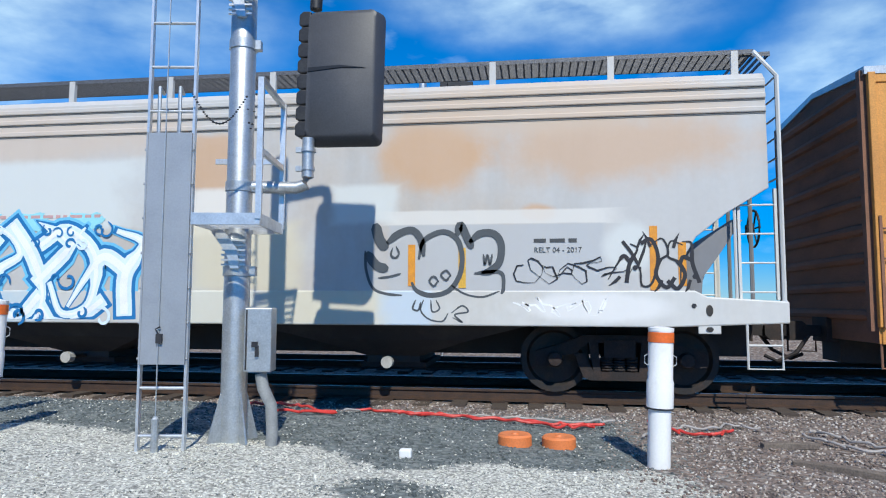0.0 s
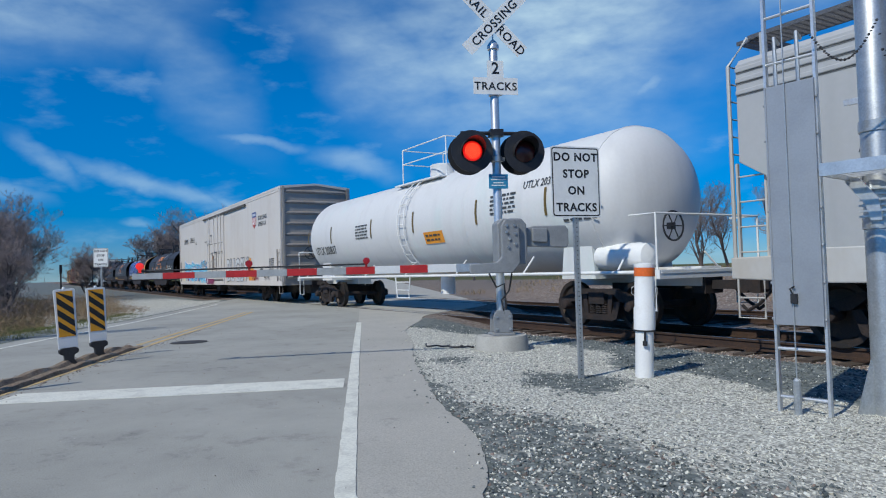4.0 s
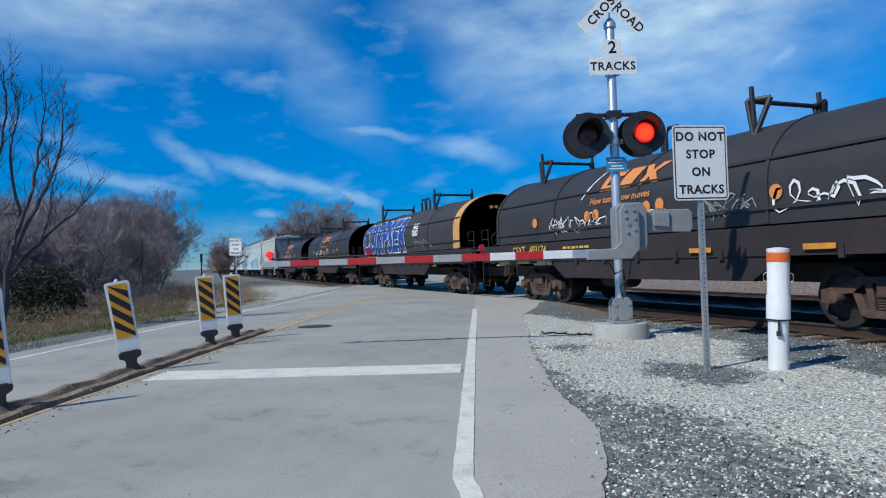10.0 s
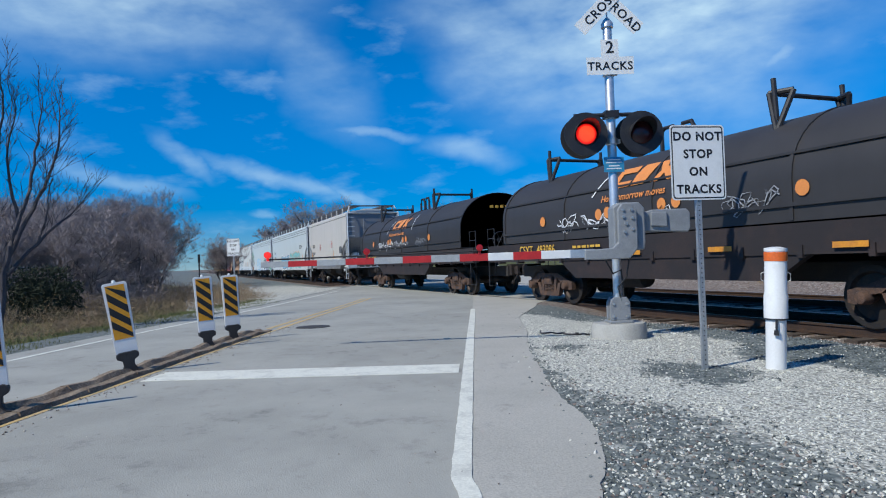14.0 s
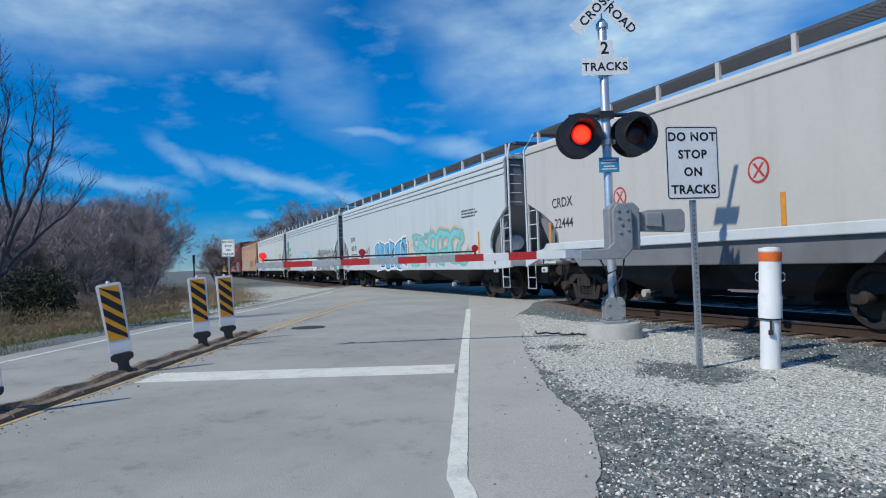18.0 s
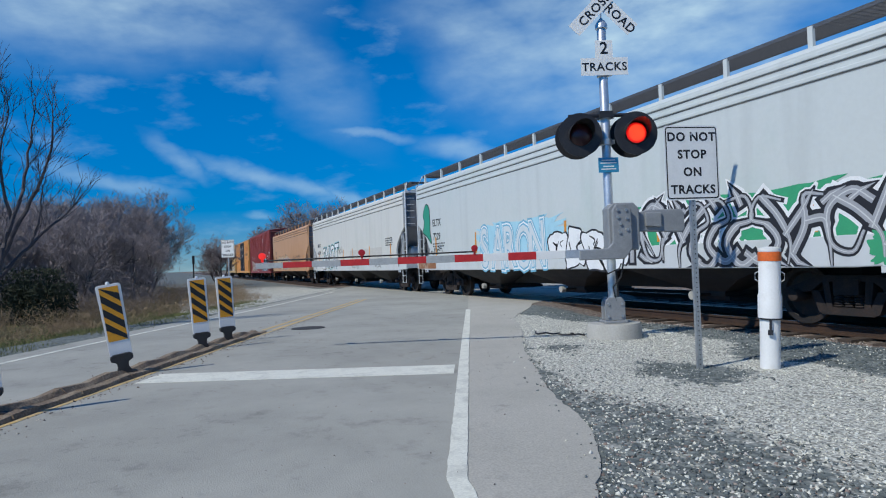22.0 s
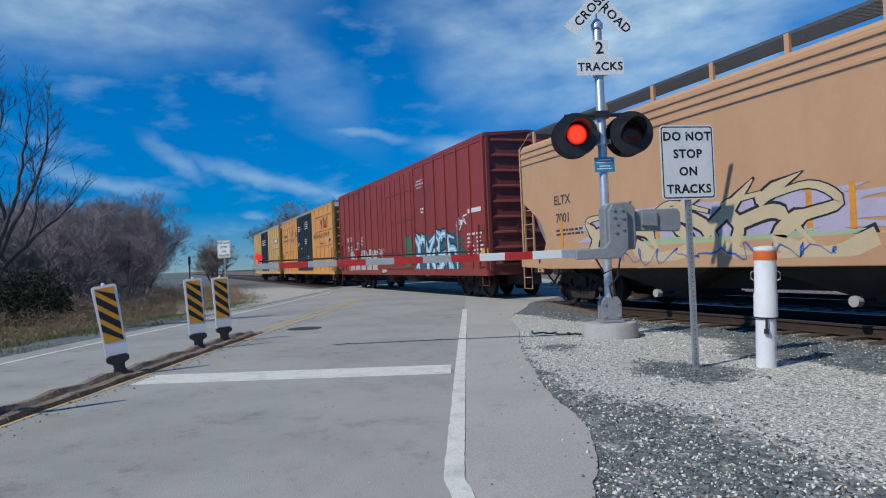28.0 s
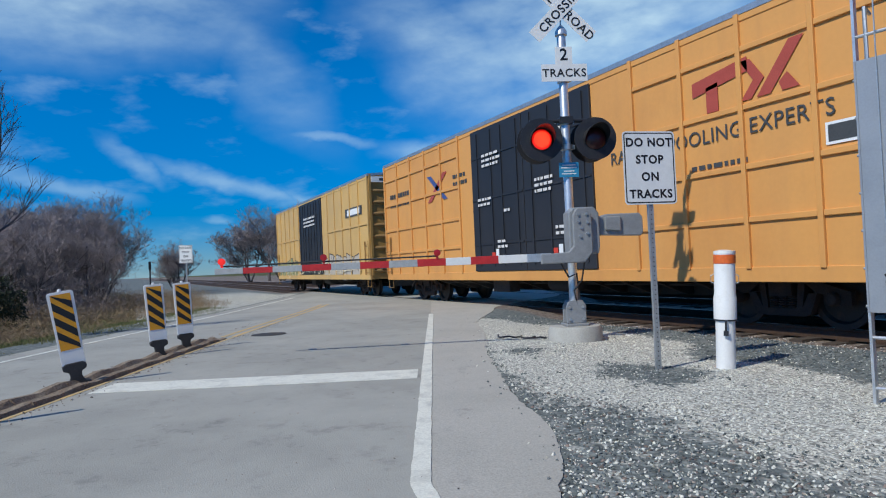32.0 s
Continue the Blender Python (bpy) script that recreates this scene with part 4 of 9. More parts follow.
    for i in range(n):
        bm = B()
        x = -(h - 4.2) + i * (L - 8.4) / (n - 1)
        xprism(bm, [(-1.5, 0.98), (-1.5, 0.80), (-0.5, 0.44), (0.5, 0.44), (1.5, 0.80), (1.5, 0.98)], x - 0.05, x + 0.05)
        part("crossbearer", bm, UNDER, car)
    for y in (-0.95, 0.62):
        bm = B()
        tube(bm, [(-(h - 3.8), y, 0.66), (h - 3.8, y, 0.66)], 0.03, 6)
        part("brake_rod", bm, UNDER, car)
    bm = B()
    box(bm, -1.6, -1.05, 0.62, 0.9, 0.35, 0.42)
    part("brake_valve", bm, UNDER, car, bevel=0.03)
    bm = B()
    lathe(bm, [(0.05, -0.62), (0.2, -0.55), (0.22, -0.4), (0.22, 0.4), (0.2, 0.55), (0.05, 0.62)], 16, Matrix.Translation((1.2, -1.0, 0.68)) @ Matrix.Rotation(radians(90), 4, "Y"))
    part("air_reservoir", bm, UNDER, car, smooth=True)
    for x in trucks or (-(h - 2.6), h - 2.6):
        truck(car, x)
    couplers(car, h)
    return car, h


def tank_car(u0, u1, paint, label):
    L = u0 - u1
    h = L / 2
    car = start_car("tank_car", (u0 + u1) / 2, label)
    R, zc = 1.50, 2.62
    hx = h - 0.85
    m = Matrix.Translation((0, 0, zc)) @ Matrix.Rotation(radians(90), 4, "Y")
    bm = B()
    prof = [(0.02, -hx), (0.45, -hx + 0.04), (0.85, -hx + 0.14), (1.2, -hx + 0.33), (1.42, -hx + 0.58), (R, -hx + 0.85), (R, -3), (R, 0), (R, 3), (R, hx - 0.85), (1.42, hx - 0.58), (1.2, hx - 0.33), (0.85, hx - 0.14), (0.45, hx - 0.04), (0.02, hx)]
    lathe(bm, prof, 48, m)
    part("tank", bm, paint, car, smooth=True)
    for x in (-hx + 0.85, -3.2, 3.2, hx - 0.85):
        bm = B()
        lathe(bm, [(R - 0.01, x - 0.035), (R + 0.006, x - 0.03), (R + 0.006, x + 0.03), (R - 0.01, x + 0.035)], 48, m, cap=False)
        part("weld_seam", bm, paint, car, smooth=True)
    bm = B()
    lathe(bm, [(0.45, 0), (0.45, 0.42), (0.42, 0.45), (0.0, 0.45)], 22, Matrix.Translation((0, 0, zc + R - 0.1)))
    lathe(bm, [(0.12, 0), (0.12, 0.5), (0.0, 0.52)], 12, Matrix.Translation((0.75, 0, zc + R - 0.1)))
    part("manway", bm, paint, car, smooth=True)
    bm = B()
    for x in (-1.3, 1.3):
        for y in (-0.75, 0.75):
            tube(bm, [(x, y, zc + 1.25), (x, y, zc + R + 0.95)], 0.02, 6)
    for z in (0.5, 0.95):
        for y in (-0.75, 0.75):
            tube(bm, [(-1.3, y, zc + R + z), (1.3, y, zc + R + z)], 0.018, 6)
        for x in (-1.3, 1.3):
            tube(bm, [(x, -0.75, zc + R + z), (x, 0.75, zc + R + z)], 0.018, 6)
    box(bm, 0, -0.85, zc + 1.3, 2.7, 0.35, 0.04)
    box(bm, 0, 0.85, zc + 1.3, 2.7, 0.35, 0.04)
    part("top_platform", bm, SIGNWHITE, car, "white railing round the manway")
    bm = B()
    for sx in (-0.2, 0.2):
        pts = [(sx, -(R + 0.09) * math.cos(a), zc + (R + 0.09) * math.sin(a)) for a in [radians(-60 + 10 * i) for i in range(13)]]
        tube(bm, pts, 0.02, 6)
    for i in range(11):
        a = radians(-55 + 11 * i)
        tube(bm, [(-0.2, -(R + 0.09) * math.cos(a), zc + (R + 0.09) * math.sin(a)), (0.2, -(R + 0.09) * math.cos(a), zc + (R + 0.09) * math.sin(a))], 0.013, 6)
    part("side_ladder", bm, SIGNWHITE, car)
    for s in (-1, 1):
        bm = B()
        box(bm, s * (h - 1.7), 0, 1.02, 3.2, 0.55, 0.36)
        prism(bm, [(s * (h - 2.9), 1.0), (s * (h - 1.9), 1.0), (s * (h - 2.0), 1.75), (s * (h - 2.8), 1.75)], -1.15, 1.15)
        part("saddle", bm, paint, car)
    for s in (-1, 1):
        bm = B()
        box(bm, s * (h - 0.45), 0, 1.12, 0.9, 2.9, 0.05)
        box(bm, s * (h - 0.05), 0, 1.08, 0.08, 3.0, 0.16)
        part("end_platform", bm, SIGNWHITE, car)
        bm = B()
        for y in (-1.45, 1.45):
            tube(bm, [(s * (h - 0.1), y, 1.1), (s * (h - 0.1), y, 2.15), (s * (h - 0.7), y, 2.15)], 0.022, 6)
            tube(bm, [(s * (h - 0.15), y, 1.1), (s * (h - 0.15), y, 0.45), (s * (h - 0.6), y, 0.45), (s * (h - 0.6), y, 1.1)], 0.02, 6)
        tube(bm, [(s * (h - 0.1), -1.45, 2.15), (s * (h - 0.1), 1.45, 2.15)], 0.022, 6)
        part("end_railing", bm, SIGNWHITE, car, "white pipe railing")
    bm = B()
    for y in (-1.5, 1.5):
        tube(bm, [(-(h - 0.5), y, 1.12), (h - 0.5, y, 1.12)], 0.035, 8)
        for i in range(7):
            x = -(h - 1) + i * (L - 2) / 6
            tube(bm, [(x, y, 1.12), (x * 0.99, y * 0.75, 1.5)], 0.02, 6)
    part("running_rail", bm, SIGNWHITE, car)
    bm = B()
    for s in (-0.45, 0.45):
        tube(bm, [(s, -1.55, 1.1), (s * 0.8, -1.55, 0.5)], 0.02, 6)
    for z in (0.5, 0.72, 0.95):
        tube(bm, [(-0.4, -1.55, z), (0.4, -1.55, z)], 0.015, 6)
    part("side_step", bm, SIGNWHITE, car)
    bm = B()
    lathe(bm, [(0.22, 0), (0.22, 0.5), (0.12, 0.62)], 16, Matrix.Translation((0, 0, 0.55)))
    part("bottom_outlet", bm, SIGNWHITE, car)
    bm = B()
    lathe(bm, [(0.05, -0.7), (0.24, -0.6), (0.26, -0.4), (0.26, 0.4), (0.24, 0.6), (0.05, 0.7)], 18, Matrix.Translation((h - 1.3, -0.95, 1.42)) @ Matrix.Rotation(radians(90), 4, "Y"))
    part("air_reservoir", bm, SIGNWHITE, car, smooth=True)
    shared("brake_wheel", mk_brake_wheel, SIGNWHITE, car, Matrix.Translation((h - 0.3, -0.75, 1.95)), smooth=True)
    for s in (-1, 1):
        truck(car, s * (h - 2.0))
    couplers(car, h)
    return car, h


def coil_car(u0, u1, hood, label, stripe=None):
    """A coil-steel car: a rounded removable hood with lifting frames on a deep trough underframe. u0, u1: the hood's ends."""
    L = u0 - u1 + 2.6
    h = L / 2
    car = start_car("coil_car", (u0 + u1) / 2, label)
    hl = (u0 - u1) / 2
    n = 20
    prof = [(-1.52, 1.68)] + [(-1.52 * math.cos(a), 2.35 + 1.25 * math.sin(a)) for a in [math.pi * i / n for i in range(n + 1)]] + [(1.52, 1.68)]
    bm = B()
    xprism(bm, prof, -hl, hl)
    part("hood", bm, hood, car, smooth=True)
    for k, x in enumerate([-hl + 0.06, -hl / 2, 0, hl / 2, hl - 0.06]):
        bm = B()
        w = 0.06 if k in (0, 4) else 0.035
        xprism(bm, [(a * 1.015, b + 0.02) for a, b in prof], x - w, x + w)
        part("hood_band", bm, stripe if (stripe and k == 4) else hood, car, smooth=True)
    if stripe:
        bm = B()
        xprism(bm, [(a * 1.006, b + 0.008) for a, b in prof], hl - 0.6, hl - 0.1)
        part("hood_stripe", bm, stripe, car, "orange-yellow reflective band", smooth=True)
    bm = B()
    box(bm, 0, -1.54, 1.95, 2 * hl, 0.05, 0.06)
    box(bm, 0, 1.54, 1.95, 2 * hl, 0.05, 0.06)
    part("hood_rail", bm, hood, car)
    bm = B()
    for y in (-1.45, 1.45):
        box(bm, 0, y, 2.78, 2 * hl - 0.1, 0.05, 0.04)
    part("hood_seam", bm, hood, car, "riveted seam along the hood")
    # a pair of lifting hoops on the crest, and a lifting frame towards each end
    for x0 in (-1.15, -0.55):
        bm = B()
        tube(bm, [(x0 - 0.24, 0, 3.55), (x0 - 0.24, 0, 3.98), (x0 - 0.14, 0, 4.16), (x0 + 0.14, 0, 4.16), (x0 + 0.24, 0, 3.98), (x0 + 0.24, 0, 3.55)], 0.05, 8)
        part("lifting_hoop", bm, BLACKMETAL, car, "black tubular lifting hoop", smooth=True)
    for x0 in (-5.0, 2.6):
        bm = B()
        for y in (-0.85, 0.85):
            tube(bm, [(x0, y * 1.05, 3.28), (x0 - 0.16, y, 4.0)], 0.05, 8)
            tube(bm, [(x0, y * 1.05, 3.28), (x0 + 0.20, y * 0.8, 4.0)], 0.05, 8)
            tube(bm, [(x0 - 0.16, y, 4.0), (x0 + 0.20, y * 0.8, 4.0)], 0.05, 8)
            tube(bm, [(x0 - 0.02, y, 3.5), (x0 - 0.06, y, 4.24)], 0.045, 8)
        tube(bm, [(x0 - 0.16, -0.85, 4.0), (x0 - 0.16, 0.85, 4.0)], 0.045, 8)
        part("lifting_frame", bm, BLACKMETAL, car, "black tubular lifting frame", smooth=True)
    bm = B()
    for y in (-1.45, 1.45):
        box(bm, 0, y, 1.40, L - 0.5, 0.20, 0.50)
        prism(bm, [(-(h - 4.4), 1.15), (h - 4.4, 1.15), (h - 5.1, 0.72), (-(h - 5.1), 0.72)], y - 0.07, y + 0.07)
    box(bm, 0, 0, 1.25, L - 0.5, 2.9, 0.1)
    for i in range(13):
        box(bm, -(h - 1) + i * (L - 2) / 12, -1.47, 1.20, 0.1, 0.22, 0.2)
    part("deck", bm, mat("coil_deck", (0.022, 0.018, 0.020), 0.8, 0.0, 0.25, 1.5, 0.15, (0.048, 0.029, 0.026), 0.45), car)
    bm = B()
    box(bm, 0, 0, 0.83, L - 0.4, 0.6, 0.34)
    part("centre_sill", bm, UNDER, car)
    for s in (-1, 1):
        bm = B()
        for y in (-1.5, 1.5):
            tube(bm, [(s * (h - 0.15), y, 1.25), (s * (h - 0.15), y, 0.42), (s * (h - 0.6), y, 0.42), (s * (h - 0.6), y, 1.25)], 0.018, 6)
            tube(bm, [(s * (h - 0.12), y, 1.3), (s * (h - 0.12), y, 2.2), (s * (h - 0.6), y, 2.2), (s * (h - 0.6), y, 1.3)], 0.02, 6)
            for z in (1.6, 1.9):
                tube(bm, [(s * (h - 0.12), y, z), (s * (h - 0.6), y, z)], 0.014, 6)
        part("end_ladder", bm, BLACKMETAL, car)
        truck(car, s * (h - 3.0), TRUCKRUST)
    bm = B()
    lathe(bm, [(0.05, -0.55), (0.22, -0.5), (0.24, -0.35), (0.24, 0.35), (0.22, 0.5), (0.05, 0.55)], 16, Matrix.Translation((-1.5, -0.9, 0.72)) @ Matrix.Rotation(radians(90), 4, "Y"))
    part("air_reservoir", bm, UNDER, car, smooth=True)
    shared("brake_wheel", mk_brake_wheel, BLACKMETAL, car, Matrix.Translation((h - 0.1, -0.6, 1.9)), smooth=True)
    couplers(car, h)
    return car, h

# ---- the cars of the train, from the head ----
TAN = streaked("tan_hopper_paint", (0.50, 0.49, 0.47), (0.44, 0.29, 0.18), 0.55)
TANSILL = streaked("tan_sill_paint", (0.54, 0.54, 0.53), (0.42, 0.36, 0.28), 0.4)
GREYHOP = streaked("grey_hopper_paint", (0.42, 0.428, 0.437), (0.37, 0.42, 0.395), 0.35)
WHITEHOP = streaked("white_hopper_paint", (0.59, 0.625, 0.62), (0.49, 0.575, 0.545), 0.35, 0.4)
WHITESILL = streaked("white_sill_paint", (0.61, 0.635, 0.65), (0.46, 0.49, 0.44), 0.3, 0.4)
CREAMHOP = streaked("cream_hopper_paint", (0.54, 0.51, 0.475), (0.46, 0.465, 0.40), 0.35)
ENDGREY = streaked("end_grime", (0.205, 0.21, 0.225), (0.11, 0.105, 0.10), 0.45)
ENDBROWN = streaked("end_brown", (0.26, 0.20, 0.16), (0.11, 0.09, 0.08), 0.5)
RUSTHOP = streaked("rust_orange_paint", (0.58, 0.34, 0.17), (0.46, 0.22, 0.08), 0.5)
REDBOX = streaked("oxide_red_paint", (0.27, 0.045, 0.036), (0.18, 0.036, 0.032), 0.45)
REDEND = streaked("oxide_red_end", (0.24, 0.055, 0.048), (0.14, 0.036, 0.033), 0.5)
YELBOX = streaked("railcar_yellow_paint", (0.70, 0.335, 0.095), (0.58, 0.26, 0.075), 0.4, grey=(0.46, 0.23, 0.09))
YELEND = streaked("yellow_end_grime", (0.42, 0.24, 0.07), (0.20, 0.12, 0.06), 0.5)
YELPALE = streaked("faded_yellow_paint", (0.66, 0.42, 0.15), (0.50, 0.34, 0.16), 0.5, grey=(0.45, 0.3, 0.14))
BLACKDOOR = streaked("black_door_paint", (0.020, 0.022, 0.028), (0.035, 0.035, 0.04), 0.4)
REEFWHITE = streaked("reefer_white_paint", (0.615, 0.58, 0.545), (0.54, 0.49, 0.435), 0.42, grey=(0.45, 0.36, 0.30))
TANKWHITE = streaked("tank_white_paint", (0.66, 0.66, 0.66), (0.58, 0.71, 0.68), 0.3)
HOODGREY = streaked("hood_charcoal_paint", (0.0416, 0.0384, 0.0384), (0.0272, 0.0248, 0.0248), 0.45)
HOODBROWN = streaked("hood_brown_paint", (0.0595, 0.051, 0.0476), (0.0382, 0.0314, 0.0298), 0.45)
HOODSTRIPE = mat("hood_stripe_orange", (0.70, 0.36, 0.10), 0.5, 0, 0.1, 3, 0.05, (0.5, 0.28, 0.1), 0.5)
MARKDARK = mat("stencil_dark", (0.06, 0.065, 0.07), 0.6, 0, 0.15, 12, 0.02)
MARKWHITE = mat("stencil_white", (0.72, 0.70, 0.68), 0.6, 0, 0.1, 12, 0.02)
MARKYELLOW = mat("stencil_yellow", (0.72, 0.42, 0.06), 0.5, 0, 0.1, 12, 0.02)
MARKRED = mat("stencil_red", (0.50, 0.05, 0.04), 0.5, 0, 0.1, 12, 0.02)

boxcar(24.5, 4.12, 4.42, mat("ochre_side_paint", (0.62, 0.28, 0.06), 0.6, 0, 0.15, 1.2, 0.1, (0.42, 0.18, 0.05), 0.5), mat("rusty_end", (0.24, 0.115, 0.070), 0.85, 0.0, 0.2, 1.2, 0.2, (0.16, 0.085, 0.055), 0.5, (1, 1, 3)), "rust-orange boxcar with a ribbed brown end", ribs=18)
TANA = streaked("rust_stained_hopper_paint", (0.50, 0.495, 0.485), (0.46, 0.36, 0.27), 0.4)
RUST, PALE, BEIGE = (0.56, 0.33, 0.17), (0.62, 0.645, 0.63), (0.64, 0.58, 0.42)
stains(TANA, [
    (5.75, 3.3, 0.75, 0.6, RUST, 0.75, False, 0.6), (8.2, 3.35, 1.7, 0.5, RUST, 0.6, False, 0.7), (7.4, 3.95, 2.6, 0.4, (0.55, 0.43, 0.33), 0.8, False, 0.6),
    (2.55, 3.28, 0.42, 0.42, RUST, 0.75, True, 0.25), (7.2, 2.47, 0.25, 0.12, RUST, 0.7, False, 0.6), (-1.0, 3.75, 3.4, 0.45, (0.58, 0.47, 0.38), 0.7, False, 0.6),
    (-6.5, 3.5, 2.2, 0.5, RUST, 0.45, False, 0.7), (-2.4, 2.85, 3.9, 0.52, PALE, 0.9, True, 0.25), (2.7, 2.55, 0.5, 0.34, (0.72, 0.68, 0.62), 0.9, True, 0.3),
    (3.0, 1.9, 0.85, 0.5, BEIGE, 0.7, True, 0.35), (4.8, 2.62, 0.5, 0.28, PALE, 0.85, True, 0.35), (6.6, 2.42, 1.6, 0.10, (0.68, 0.66, 0.62), 0.8, True, 0.3),
    (6.6, 1.86, 1.46, 0.46, (0.44, 0.46, 0.48), 0.75, True, 0.06), (8.4, 2.0, 0.35, 0.32, PALE, 0.8, False, 0.5), (-3.9, 1.7, 2.2, 0.7, (0.30, 0.55, 0.72), 0.5, True, 0.4)])
SILLA = streaked("washed_sill_paint", (0.58, 0.58, 0.56), (0.46, 0.42, 0.36), 0.35)
stains(SILLA, [(5.35, 1.2, 0.4, 0.3, (0.50, 0.60, 0.70), 0.8, True, 0.3), (4.2, 1.2, 0.85, 0.3, BEIGE, 0.7, True, 0.35), (2.6, 1.2, 0.6, 0.3, (0.62, 0.60, 0.50), 0.7, True, 0.4), (7.9, 1.2, 1.0, 0.2, (0.74, 0.74, 0.73), 0.8, False, 0.5), (-3.0, 1.1, 2.6, 0.3, (0.30, 0.55, 0.72), 0.6, True, 0.4)])
carA, hA = hopper(3.2, -17.5, TANA, SILLA, ENDGREY, "pale grey covered hopper stained with rust and blue graffiti", reflect=False)
drip_post(carA, [-8.3, -5.0, -1.6, 1.9, 5.46, 9.05], 1.48, 2.05, AMBER)
drip_post(carA, [8.69], 1.42, 2.27, AMBER)
drip_post(carA, [6.16], 1.45, 2.0, MARKYELLOW)
lettering("reporting_mark", "AMCX", 0.40, MARKDARK, carA, side(-hA + 1.95, 2.62), "dark stencilled letters", 1.08, 0.0, 0.002, "LEFT", 0.86)
lettering("reporting_mark", "104511", 0.40, MARKDARK, carA, side(-hA + 1.95, 2.12), "dark stencilled numbers", 1.08, 0.0, 0.002, "LEFT", 0.86)
carB, hB = hopper(-19.1, -40.15, GREYHOP, TANSILL, ENDBROWN, "light grey covered hopper with lime and charcoal graffiti")
lettering("reporting_mark", "AMCX", 0.42, MARKDARK, carB, side(-hB + 1.9, 2.62), "dark stencilled letters", 1.1)
lettering("reporting_mark", "104481", 0.42, MARKDARK, carB, side(-hB + 1.9, 2.12), "dark stencilled numbers", 1.1)
carT, hT = tank_car(-41.6, -60.3, TANKWHITE, "glossy white tank car with white railings")
carR, hR = boxcar(-61.9, -86.2, 5.27, REEFWHITE, streaked("reefer_end", (0.34, 0.31, 0.28), (0.20, 0.17, 0.15), 0.5), "dirty white insulated boxcar with graffiti along the foot", ribs=1, door=(-0.45, 4.1), zbot=0.80, roofpaint=REEFWHITE, door_bars=False, trucks=(-9.5, 7.6))
coil1, hc1 = coil_car(-89.6, -103.2, HOODGREY, "charcoal-hooded steel coil car with orange markings")
coil2, hc2 = coil_car(-106.2, -119.5, HOODBROWN, "brown-grey hooded coil car with blue bubble graffiti", HOODSTRIPE)
coil3, hc3 = coil_car(-122.9, -136.4, HOODGREY, "charcoal-hooded steel coil car with orange markings")
coil4, hc4 = coil_car(-139.7, -153.2, HOODGREY, "charcoal-hooded steel coil car with orange markings")
carC, hC = hopper(-156.2, -168.5, CREAMHOP, WHITESILL, ENDGREY, "short cream two-bay hopper with dark end sheets", bays=2, cut=1.9, reflect=False, rib_z=(4.12,), lift=0.48)
drip_post(carC, [-4.8, 2.3], 1.62, 2.15, AMBER)
carD, hD = hopper(-169.4, -190.0, WHITEHOP, WHITESILL, ENDGREY, "white covered hopper with blue graffiti")
carE, hE = hopper(-191.2, -211.1, WHITEHOP, WHITESILL, ENDGREY, "white covered hopper with grey and green graffiti")
carF, hF = hopper(-212.5, -232.6, streaked("offwhite_hopper_paint", (0.64, 0.635, 0.60), (0.55, 0.58, 0.53), 0.35), WHITESILL, ENDGREY, "off-white covered hopper with teal graffiti")
PEACH = streaked("peach_hopper_paint", (0.55, 0.315, 0.175), (0.47, 0.245, 0.12), 0.45, grey=(0.48, 0.28, 0.16))
carG, hG = hopper(-234.3, -253.0, PEACH, PEACH, ENDGREY, "peach-orange covered hopper with sprayed lettering")
carH, hH = boxcar(-255.0, -274.1, 5.28, REDBOX, REDEND, "oxide-red high boxcar with graffiti along the foot", ribs=18, door=(0.4, 5.3), roofpaint=REDBOX)
carI, hI = boxcar(-275.7, -295.1, 5.28, YELBOX, YELEND, "yellow high boxcar with a black door", ribs=15, door=(0.45, 5.5), door_mat=BLACKDOOR, panel_rows=(1.75, 2.6, 3.56, 4.5))
carJ, hJ = boxcar(-296.9, -316.0, 5.28, YELPALE, YELEND, "faded yellow boxcar with a black door and grey graffiti", ribs=15, door=(-0.4, 4.9), door_mat=BLACKDOOR, panel_rows=(3.1,))

# ---- signals, signs and posts ----
FACE = math.degrees(math.atan2(-ROAD_D.x, ROAD_D.y))  # turn that makes a -y face look back down the road


